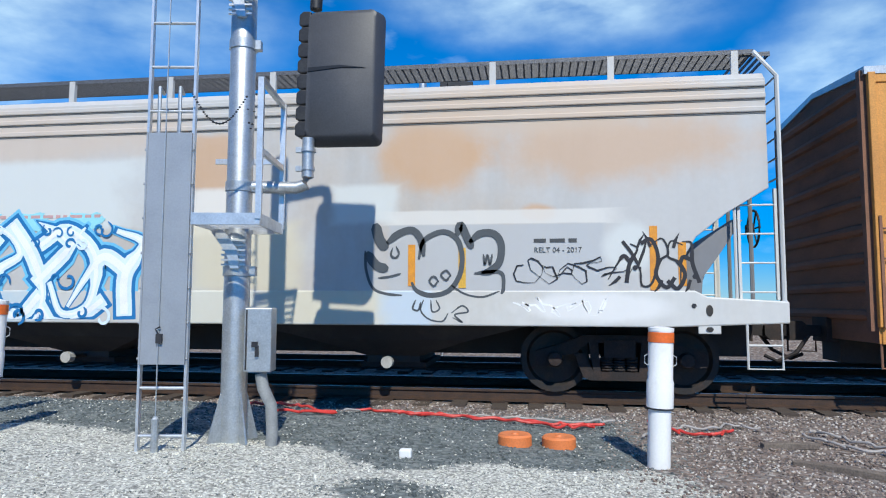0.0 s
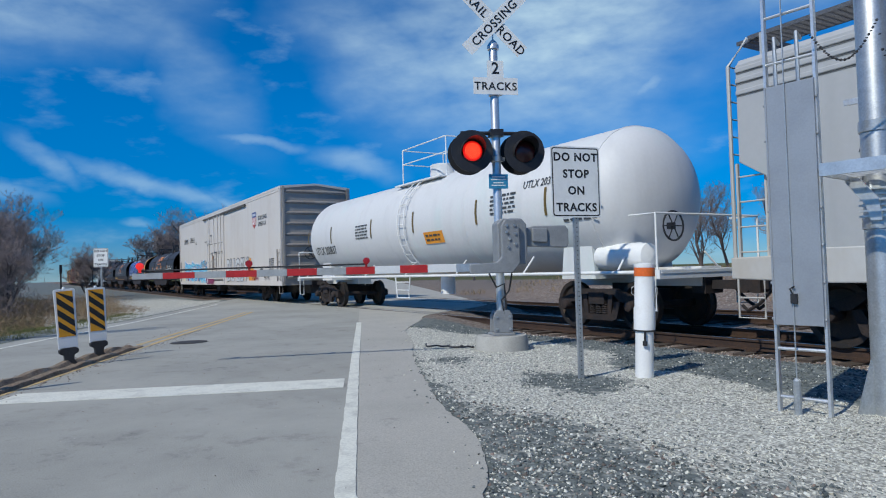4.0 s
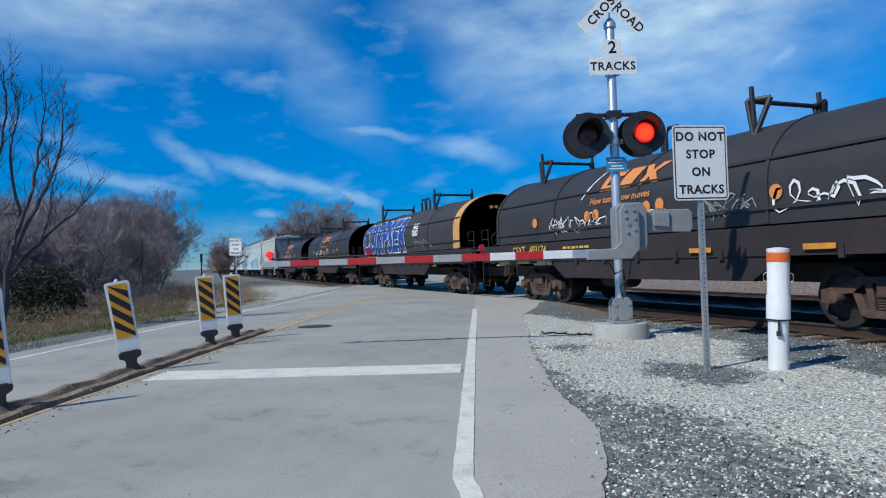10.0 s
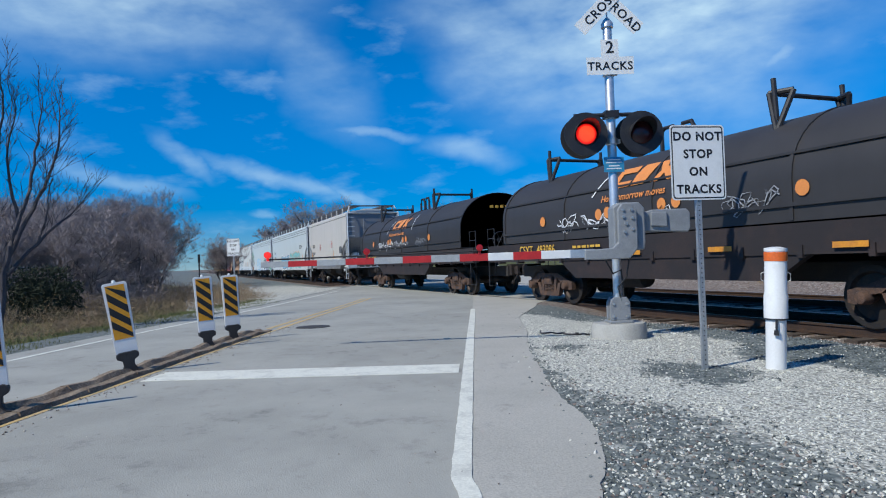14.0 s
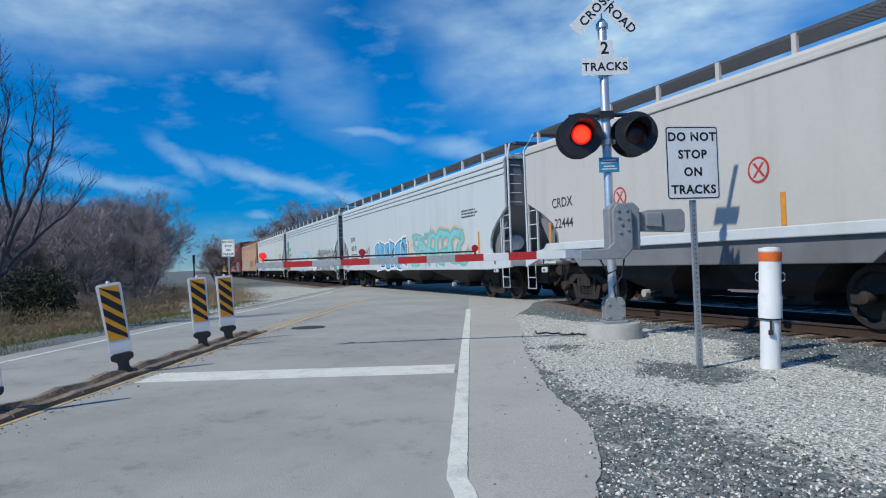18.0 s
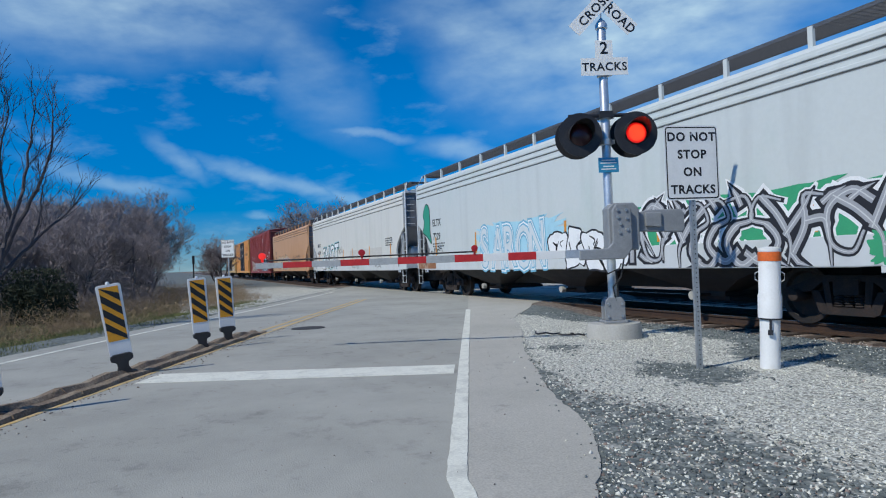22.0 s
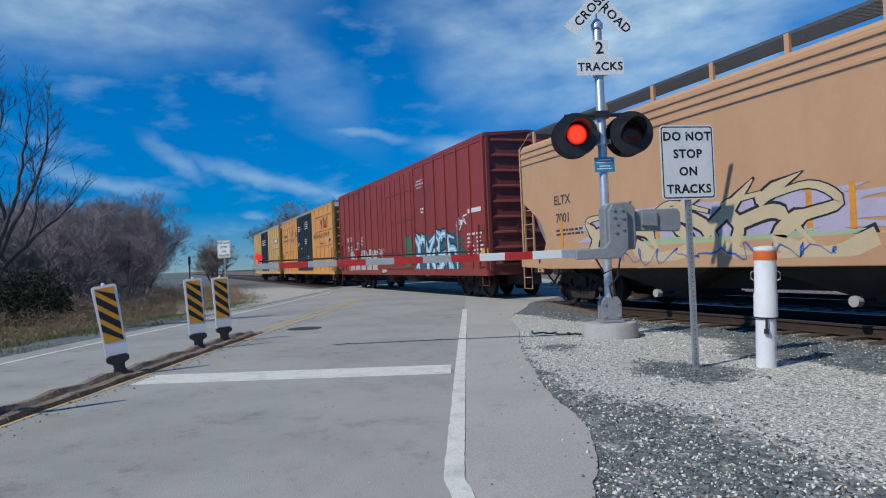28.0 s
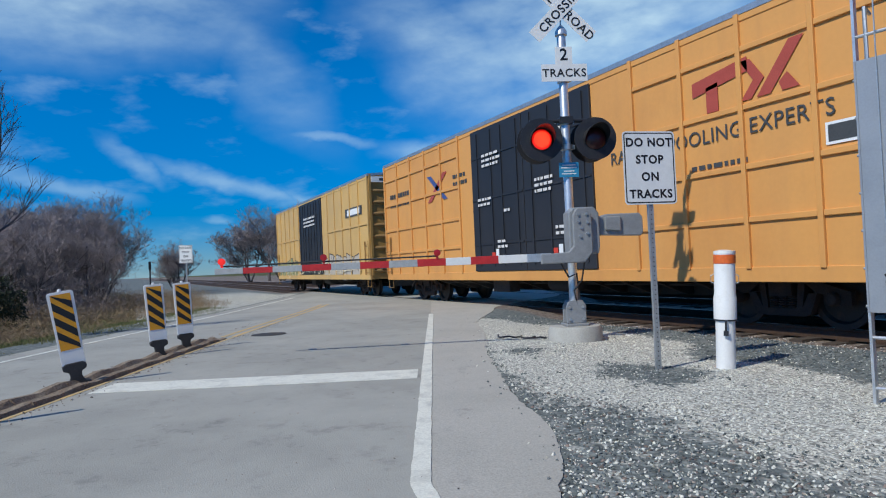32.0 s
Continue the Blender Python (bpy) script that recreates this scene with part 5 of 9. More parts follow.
def road_sign(name, x, y, z0, zsign, w, hgt, words, label, rz, lean=(0, 0), size=0.125):
    e = tagged(empty(name, x, y, z0, rz), label, "road sign")
    e.matrix_basis = pose(x, y, z0, lean[0], lean[1], rz)
    bm = B()
    # U-channel post with punched holes as dark dots
    prism(bm, [(-0.022, -0.2), (-0.022, zsign + hgt), (0.022, zsign + hgt), (0.022, -0.2)], 0.012, 0.018)
    for sx in (-1, 1):
        box(bm, sx * 0.025, 0.03, (zsign + hgt) / 2 - 0.1, 0.006, 0.04, zsign + hgt + 0.2)
    part("post", bm, GALV, e, "galvanised channel post")
    bm = B()
    for i in range(int(zsign / 0.05)):
        tube(bm, [(0, 0.0105, 0.05 + i * 0.05), (0, 0.0125, 0.05 + i * 0.05)], 0.007, 6)
    part("post_holes", bm, SIGNBLACK, e)["kind"] = "stuff"

    def plate(wd, hh, y0, y1, r):
        b = B()
        pts = []
        for cx, cz, a0 in ((wd / 2 - r, hh / 2 - r, 0), (-wd / 2 + r, hh / 2 - r, 90), (-wd / 2 + r, -hh / 2 + r, 180), (wd / 2 - r, -hh / 2 + r, 270)):
            for k in range(5):
                a = radians(a0 + k * 22.5)
                pts.append((cx + r * math.cos(a), zsign + hgt / 2 + cz + r * math.sin(a)))
        return prism(b, pts, y0, y1)

    part("plate", plate(w, hgt, -0.003, 0.0, 0.04), SIGNWHITE, e, "white reflective plate")
    bm = B()
    outer, inner = plate(w - 0.03, hgt - 0.03, -0.0045, -0.0035, 0.03), None
    part("border", outer, SIGNBLACK, e)
    bm.free()
    part("face", plate(w - 0.055, hgt - 0.055, -0.006, -0.005, 0.022), SIGNWHITE, e)
    n = len(words)
    for i, word in enumerate(words):
        zz = zsign + hgt * (1 - (i + 0.5) / n * 0.94 - 0.03) - size * 0.36
        lettering("sign_text", word, size, SIGNBLACK, e, Matrix.Translation((0, -0.007, zz)) @ Matrix.Rotation(radians(90), 4, "X"), "black block letters", 1.12, 0.004, 0.0005, "CENTER")
    for zz in (zsign + hgt * 0.88, zsign + hgt * 0.12):
        bm = B()
        tube(bm, [(0, -0.014, zz), (0, 0.02, zz)], 0.011, 8)
        part("bolt", bm, GALV, e)
    return e


road_sign("road_sign", -5.42, 5.03, 0.03, 1.76, 0.61, 0.78, ["DO NOT", "STOP", "ON", "TRACKS"], "white regulatory sign reading do not stop on tracks", FACE + 12)
road_sign("road_sign", -30.9, 2.2, -0.15, 1.95, 0.61, 0.78, ["DO NOT", "STOP", "ON", "TRACKS"], "white regulatory sign on the far verge", FACE - 6)


def pvc_post(x, y, z0, hgt, lean, latch=True, rz=0, r=0.105):
    e = tagged(empty("marker_post", x, y, z0), "white plastic pipe marker with an orange band", "marker post", "pipe markers")
    e.matrix_basis = pose(x, y, z0, lean[0], lean[1], rz)
    bm = B()
    lathe(bm, [(r * 0.92, -0.1), (r * 0.92, hgt * 0.44), (r * 1.08, hgt * 0.44), (r * 1.08, hgt * 0.62), (r, hgt * 0.64), (r, hgt - 0.03), (r * 1.04, hgt - 0.03), (r * 1.04, hgt), (r * 0.3, hgt + 0.015)], 28)
    part("pipe", bm, PVC, e, smooth=True)
    bm = B()
    lathe(bm, [(r * 1.0, hgt - 0.13), (r * 1.05, hgt - 0.128), (r * 1.05, hgt - 0.04), (r * 1.0, hgt - 0.038)], 28, cap=False)
    part("band", bm, ORANGE, e, "orange reflective band", smooth=True)
    bm = B()
    lathe(bm, [(r * 0.9, hgt * 0.425), (r * 1.09, hgt * 0.428), (r * 1.09, hgt * 0.44), (r * 0.9, hgt * 0.442)], 28, cap=False)
    if latch:
        box(bm, 0.02, -r * 1.12, hgt * 0.39, 0.02, 0.02, 0.1)
        box(bm, 0.02, -r * 1.15, hgt * 0.33, 0.045, 0.02, 0.05)
    part("clamp", bm, BLACKMETAL, e)
    for s in (-1, 1):
        bm = B()
        tube(bm, [(s * r, 0, hgt * 0.73), (s * (r + 0.03), 0, hgt * 0.745), (s * (r + 0.03), 0, hgt * 0.795), (s * r, 0, hgt * 0.81)], 0.005, 6)
        part("handle", bm, GALV, e)
    return e


pvc_post(-5.05, 5.58, 0.0, 1.26, (0, 2.0, 0), True, 35)
pvc_post(1.08, 6.3, -0.24, 1.27, (0, 2.2, 0), False, 0, 0.11)
pvc_post(-6.3, 20.0, -0.4, 1.25, (0, 0, 0), False)
pvc_post(0.35, 20.3, -0.4, 1.25, (0, 0, 0), False)


def delineator(s, n, lean):
    x, y = road_xy(s, n)
    e = tagged(empty("lane_delineator", x, y, road_z(s) + 0.05), "white post with black and yellow diagonal stripes on a rubber base", "delineator post", "posts along the median")
    e.matrix_basis = pose(x, y, road_z(s) + 0.05, lean[0], lean[1], FACE + 30)
    bm = B()
    half = [(0.14, -0.06), (0.14, -0.02), (0.085, 0.0), (0.06, 0.05), (0.065, 0.11), (0.12, 0.14), (0.125, 0.185), (0.09, 0.215)]
    prism(bm, half + [(-a, b) for a, b in half[::-1]], -0.06, 0.06)
    part("base", bm, RUBBER, e, bevel=0.008)
    bm = B()
    prof = []
    for cx, cz, a0 in ((0.105, 1.01, 0), (-0.105, 1.01, 90)):
        for k in range(5):
            a = radians(a0 + k * 22.5)
            prof.append((cx + 0.03 * math.cos(a), cz + 0.03 * math.sin(a)))
    prof += [(-0.12, 0.20), (0.12, 0.20)]
    prism(bm, prof, -0.02, 0.02)
    part("panel", bm, PVC, e, "white plastic panel", bevel=0.004)
    bm = B()
    lathe(bm, [(0.022, 1.035), (0.022, 1.055), (0.015, 1.068), (0.004, 1.07)], 10)
    part("top_knob", bm, PVC, e, smooth=True)
    bm = B()
    box(bm, 0, -0.0225, 0.69, 0.205, 0.003, 0.64)
    part("sheeting", bm, YELLOW, e, "yellow reflective sheeting")
    for i in range(4):
        bm = B()
        z = 0.37 + i * 0.165
        a, b = -0.1025, 0.1025
        lo = lambda q: max(0.372, min(1.009, q))
        prism(bm, [(a, lo(z + 0.14)), (b, lo(z - 0.04)), (b, lo(z + 0.055)), (a, lo(z + 0.235))], -0.027, -0.025)
        part("stripe", bm, SIGNBLACK, e)
    return e


for s, n, ln in ((-2.1, 3.97, (0, -5)), (0.06, 3.93, (0, -8.5)), (2.33, 3.92, (0, -3.5)), (3.26, 3.87, (0, -2.5)), (-4.4, 3.97, (0, -2))):
    delineator(s, n, ln)

# median kerb of rubber and asphalt blocks
KERB = mat("median_kerb", (0.20, 0.145, 0.10), 0.9, 0, 0.35, 3, 0.6, (0.36, 0.30, 0.22), 0.5, (0.6, 2.5, 2.5), 40)
kerb = tagged(empty("median_kerb"), "low worn brown kerb blocks along the centre of the road", "kerb", kind="structure")
rnd = random.Random(4)
for i in range(32):
    s0 = 4.75 - (i + 1) * 0.99
    bm = B()
    rows = []
    for k in range(5):
        s = s0 + 0.97 * k / 4
        j = 0.012 * math.sin(i * 2.1 + k)
        z = road_z(s)
        top = (0.055 if 0 < i or k < 3 else 0.03) + 0.012 * math.sin(i * 5.3 + k * 1.7)
        rows.append([(*road_xy(s, a), z + hh) for a, hh in ((3.68 + j, 0.0), (3.70 + j, top * 0.8), (3.76 + j, top), (3.81 + j, top * 0.5), (3.86 + j, top * 0.55), (3.91 + j, top * 1.35), (3.99 + j, top * 1.3), (4.03 + j, 0.0))])
    ring_loft(bm, rows)
    bmesh.ops.recalc_face_normals(bm, faces=bm.faces)
    part("kerb_block", bm, KERB, kerb)


FLASH = []


def crossing_signal():
    x, y, z0 = -8.2, 6.0, 0.03
    e = tagged(empty("crossing_signal", x, y, z0, FACE + 4), "railroad crossing signal with crossbuck, twin red lamps and a lowered gate", "crossing signal")
    bm = B()
    lathe(bm, [(0.40, -0.15), (0.40, 0.16), (0.37, 0.22), (0.05, 0.22)], 30)
    part("foundation", bm, CONCRETE, e, "round concrete base", smooth=True)
    bm = B()
    box(bm, 0, 0, 0.24, 0.34, 0.34, 0.04)
    for sy in (-1, 1):
        prism(bm, [(-0.15, 0.26), (0.15, 0.26), (0.15, 0.52), (0.10, 0.60), (-0.10, 0.60), (-0.15, 0.52)], sy * 0.10 - 0.012, sy * 0.10 + 0.012)
    box(bm, 0, 0, 0.42, 0.2, 0.2, 0.3)
    base = part("mast_base", bm, GREYBOX, e, "cast junction box base", bevel=0.01)
    for bx in (-0.10, 0.10):
        for bz in (0.32, 0.50):
            bm = B()
            tube(bm, [(bx, -0.13, bz), (bx, -0.10, bz)], 0.02, 8)
            part("bolt", bm, GALV, base)
    bm = B()
    lathe(bm, [(0.066, 0.5), (0.066, 4.62), (0.062, 4.63)], 20)
    part("mast", bm, ALU, e, "aluminium mast", smooth=True)
    bm = B()
    lathe(bm, [(0.09, 4.60), (0.09, 4.66), (0.05, 4.72), (0.012, 4.76), (0.012, 4.86)], 16)
    part("finial", bm, ALU, e, smooth=True)
    for z in (3.92, 3.28, 2.9):
        bm = B()
        lathe(bm, [(0.068, z - 0.05), (0.09, z - 0.04), (0.09, z + 0.04), (0.068, z + 0.05)], 18, cap=False)
        box(bm, 0.1, 0, z, 0.05, 0.05, 0.06)
        part("collar", bm, GALV, e, smooth=True)
    # crossbuck
    for sgn, words in ((1, ("CROSSING",)), (-1, ("RAIL", "ROAD"))):
        yy = -0.10 - (0.012 if sgn > 0 else 0)
        m = Matrix.Translation((0, yy, 4.98)) @ Matrix.Rotation(radians(-45 * sgn), 4, "Y")
        bm = B()
        box(bm, 0, 0, 0, 1.24, 0.004, 0.22, m)
        blade = part("crossbuck_blade", bm, SIGNWHITE, e, "white crossbuck blade with black letters")
        if sgn > 0:
            lettering("sign_text", "CROSSING", 0.185, SIGNBLACK, blade, m @ Matrix.Translation((0, -0.004, -0.065)) @ Matrix.Rotation(radians(90), 4, "X"), "", 1.1, 0.003, 0.0005, "CENTER")
        else:
            lettering("sign_text", "RAIL", 0.185, SIGNBLACK, blade, m @ Matrix.Translation((-0.36, -0.004, -0.065)) @ Matrix.Rotation(radians(90), 4, "X"), "", 1.1, 0.003, 0.0005, "CENTER")
            lettering("sign_text", "ROAD", 0.185, SIGNBLACK, blade, m @ Matrix.Translation((0.37, -0.004, -0.065)) @ Matrix.Rotation(radians(90), 4, "X"), "", 1.1, 0.003, 0.0005, "CENTER")
    # number of tracks plate
    bm = B()
    box(bm, 0, -0.09, 4.27, 0.26, 0.004, 0.26)
    box(bm, 0, -0.09, 4.01, 0.70, 0.004, 0.26)
    pl = part("tracks_plate", bm, SIGNWHITE, e, "white plate counting the tracks")
    lettering("sign_text", "2", 0.25, SIGNBLACK, pl, Matrix.Translation((0, -0.094, 4.20)) @ Matrix.Rotation(radians(90), 4, "X"), "", 1, 0.004, 0.0005, "CENTER")
    lettering("sign_text", "TRACKS", 0.17, SIGNBLACK, pl, Matrix.Translation((0, -0.094, 3.95)) @ Matrix.Rotation(radians(90), 4, "X"), "", 1.1, 0.003, 0.0005, "CENTER")
    # lamps
    bm = B()
    tube(bm, [(-0.55, 0, 3.30), (0.55, 0, 3.30)], 0.03, 10)
    box(bm, 0, 0, 3.30, 0.2, 0.2, 0.1)
    part("crossarm", bm, BLACKMETAL, e, "black crossarm")
    for sx in (-1, 1):
        for face in (-1,):
            m = Matrix.Translation((sx * 0.41, -0.13, 3.0)) @ Matrix.Rotation(radians(90), 4, "X")
            bm = B()
            lathe(bm, [(0.02, -0.14), (0.12, -0.12), (0.18, -0.04), (0.19, 0.0), (0.32, 0.0), (0.32, 0.012), (0.175, 0.014), (0.17, -0.01), (0.02, -0.01)], 36, m)
            lamp = part("lamp_head", bm, BLACKMETAL, e, "black round lamp background", smooth=True)
            bm = B()
            prof = []
            # hood over the lens
            n = 20
            ring0, ring1 = [], []
            for k in range(n + 1):
                a = radians(-25 + 230 * k / n)
                ring0.append((0.18 * math.cos(a), 0.18 * math.sin(a), 0.012))
                ring1.append((0.18 * math.cos(a), 0.18 * math.sin(a), 0.012 + 0.30 * max(0.1, math.sin(radians(180 * k / n)))))
            v0, v1 = [bm.verts.new(m @ Vector(p)) for p in ring0], [bm.verts.new(m @ Vector(p)) for p in ring1]
            w0, w1 = [bm.verts.new(m @ Vector((p[0] * 1.03, p[1] * 1.03, p[2]))) for p in ring0], [bm.verts.new(m @ Vector((p[0] * 1.03, p[1] * 1.03, p[2]))) for p in ring1]
            for k in range(n):
                bm.faces.new((v0[k], v0[k + 1], v1[k + 1], v1[k]))
                bm.faces.new((w0[k], w1[k], w1[k + 1], w0[k + 1]))
                bm.faces.new((v1[k], v1[k + 1], w1[k + 1], w1[k]))
            part("visor", bm, BLACKMETAL, lamp, smooth=True)
            bm = B()
            lathe(bm, [(0.165, 0.012), (0.14, 0.03), (0.08, 0.045), (0.01, 0.05)], 28, m)
            part("lens", bm, mat("lamp_red_dark", (0.05, 0.010, 0.012), 0.2, 0, 0.1, 8, 0.02), lamp, "dark red lens", smooth=True)
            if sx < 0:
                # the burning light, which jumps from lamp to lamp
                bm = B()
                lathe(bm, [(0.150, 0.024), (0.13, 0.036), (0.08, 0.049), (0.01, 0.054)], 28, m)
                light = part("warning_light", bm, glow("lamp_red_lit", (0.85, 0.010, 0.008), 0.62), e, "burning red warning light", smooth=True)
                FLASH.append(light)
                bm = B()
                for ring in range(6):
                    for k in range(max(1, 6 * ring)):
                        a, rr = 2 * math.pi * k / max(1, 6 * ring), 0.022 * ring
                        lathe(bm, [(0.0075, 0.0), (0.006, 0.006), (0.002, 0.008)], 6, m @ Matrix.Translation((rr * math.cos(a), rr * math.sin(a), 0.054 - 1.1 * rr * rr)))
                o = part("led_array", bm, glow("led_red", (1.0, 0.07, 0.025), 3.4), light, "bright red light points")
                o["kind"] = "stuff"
            bm = B()
            tube(bm, [(sx * 0.41, 0, 3.30), (sx * 0.41, 0.02, 3.1), (sx * 0.41, 0.0, 3.0)], 0.035, 8)
            part("lamp_bracket", bm, BLACKMETAL, lamp)
            # back-facing head
            m2 = Matrix.Translation((sx * 0.41, 0.15, 3.0)) @ Matrix.Rotation(radians(-90), 4, "X")
            bm = B()
            lathe(bm, [(0.02, -0.14), (0.12, -0.12), (0.18, -0.04), (0.19, 0.0), (0.32, 0.0), (0.32, 0.012), (0.02, 0.02)], 30, m2)
            part("lamp_head", bm, BLACKMETAL, e, "black lamp head facing away", smooth=True)
    bm = B()
    box(bm, 0, -0.08, 2.55, 0.30, 0.004, 0.22)
    plate = part("blue_plate", bm, BLUEPLATE, e, "blue emergency notice plate with white lines")
    bm = B()
    for z, w in ((2.62, 0.2), (2.58, 0.24), (2.53, 0.16), (2.49, 0.22)):
        box(bm, 0, -0.084, z, w, 0.002, 0.016)
    part("notice_lines", bm, SIGNWHITE, plate)
    # gate mechanism
    bm = B()
    prism(bm, [(-0.10, 1.28), (0.34, 1.28), (0.36, 1.40), (0.36, 1.88), (0.28, 1.97), (-0.02, 1.97), (-0.10, 1.90)], -0.28, 0.02)
    gm = part("gate_mechanism", bm, GREYBOX, e, "grey cast gate mechanism", bevel=0.02)
    bm = B()
    prism(bm, [(-0.20, 1.16), (0.10, 1.16), (0.22, 1.30), (0.22, 1.86), (0.14, 1.95), (0.0, 1.95), (-0.06, 1.85), (-0.06, 1.40), (-0.14, 1.32), (-0.55, 1.30), (-0.55, 1.16)], -0.36, -0.29)
    part("gate_bracket", bm, GREYBOX, gm, bevel=0.015)
    bm = B()
    for bx, bz in ((0.02, 1.86), (0.14, 1.86), (0.02, 1.76), (0.15, 1.74), (0.06, 1.66), (0.15, 1.58), (0.04, 1.54)):
        bm = B()
        tube(bm, [(bx, -0.38, bz), (bx, -0.355, bz)], 0.022, 8)
        part("bolt", bm, GALV, gm)
    bm = B()
    prism(bm, [(0.36, 1.55), (1.02, 1.52), (1.05, 1.58), (1.05, 1.80), (1.0, 1.86), (0.5, 1.86), (0.36, 1.82)], -0.20, -0.08)
    prism(bm, [(0.46, 1.62), (0.70, 1.60), (0.70, 1.82), (0.46, 1.82)], -0.24, -0.2)
    part("counterweight", bm, GREYBOX, gm, "grey counterweight arm", bevel=0.015)
    # gate arm: red, white and grey reflective lengths, reaching to the tip over the lane
    arm = []
    x0 = -0.40
    total = 4.75
    seg = [("aluminium", 0.35, ALU), ("white", 0.42, SIGNWHITE), ("red", 0.40, REDTAPE), ("white", 0.36, SIGNWHITE)]
    red = True
    pos = sum(q[1] for q in seg)
    while pos < total - 0.05:
        w = min(0.405, total - pos)
        seg.append(("red" if red else "grey", w, REDTAPE if red else mat("arm_grey", (0.42, 0.43, 0.43), 0.5, 0, 0.1, 6, 0.05)))
        red = not red
        pos += w
    xx = x0
    for nm, w, mt in seg:
        bm = B()
        k = (x0 - xx) / total
        hh = 0.12 - 0.045 * k
        box(bm, xx - w / 2, -0.325, 1.255 - 0.0 * k, w, 0.03, hh)
        part("gate_arm", bm, mt, gm, nm + " length of the gate arm", bevel=0.004)
        xx -= w
    for k, xl in enumerate((-2.05, -3.65, -5.05)):
        bm = B()
        m = Matrix.Translation((xl, -0.33, 1.39)) @ Matrix.Rotation(radians(90), 4, "X")
        lathe(bm, [(0.015, -0.04), (0.045, -0.036), (0.048, 0.036), (0.015, 0.04)], 16, m)
        box(bm, xl, -0.33, 1.335, 0.03, 0.04, 0.06)
        part("arm_light", bm, glow("arm_light_lit", (0.8, 0.02, 0.015), 0.5) if k == 2 else mat("arm_light_red", (0.42, 0.015, 0.02), 0.3, 0, 0.1, 8, 0.02), gm, "small red gate light", smooth=True)
    for pts in ([(-2.05, -0.33, 1.345), (-3.65, -0.33, 1.335), (-5.05, -0.33, 1.325)], [(-0.25, -0.30, 1.16), (-0.12, -0.22, 0.95), (0.02, -0.15, 1.0), (0.06, -0.1, 0.62)], [(0.10, -0.30, 1.16), (0.08, -0.2, 0.9), (-0.02, -0.12, 0.75), (0.02, -0.1, 0.55)]):
        bm = B()
        tube(bm, pts, 0.013, 6)
        part("cable", bm, RUBBER, gm, smooth=True)


crossing_signal()


HOUSING = mat("matt_black_housing", (0.045, 0.047, 0.055), 0.5, 0.0, 0.12, 2, 0.05, (0.06, 0.062, 0.07), 0.5)


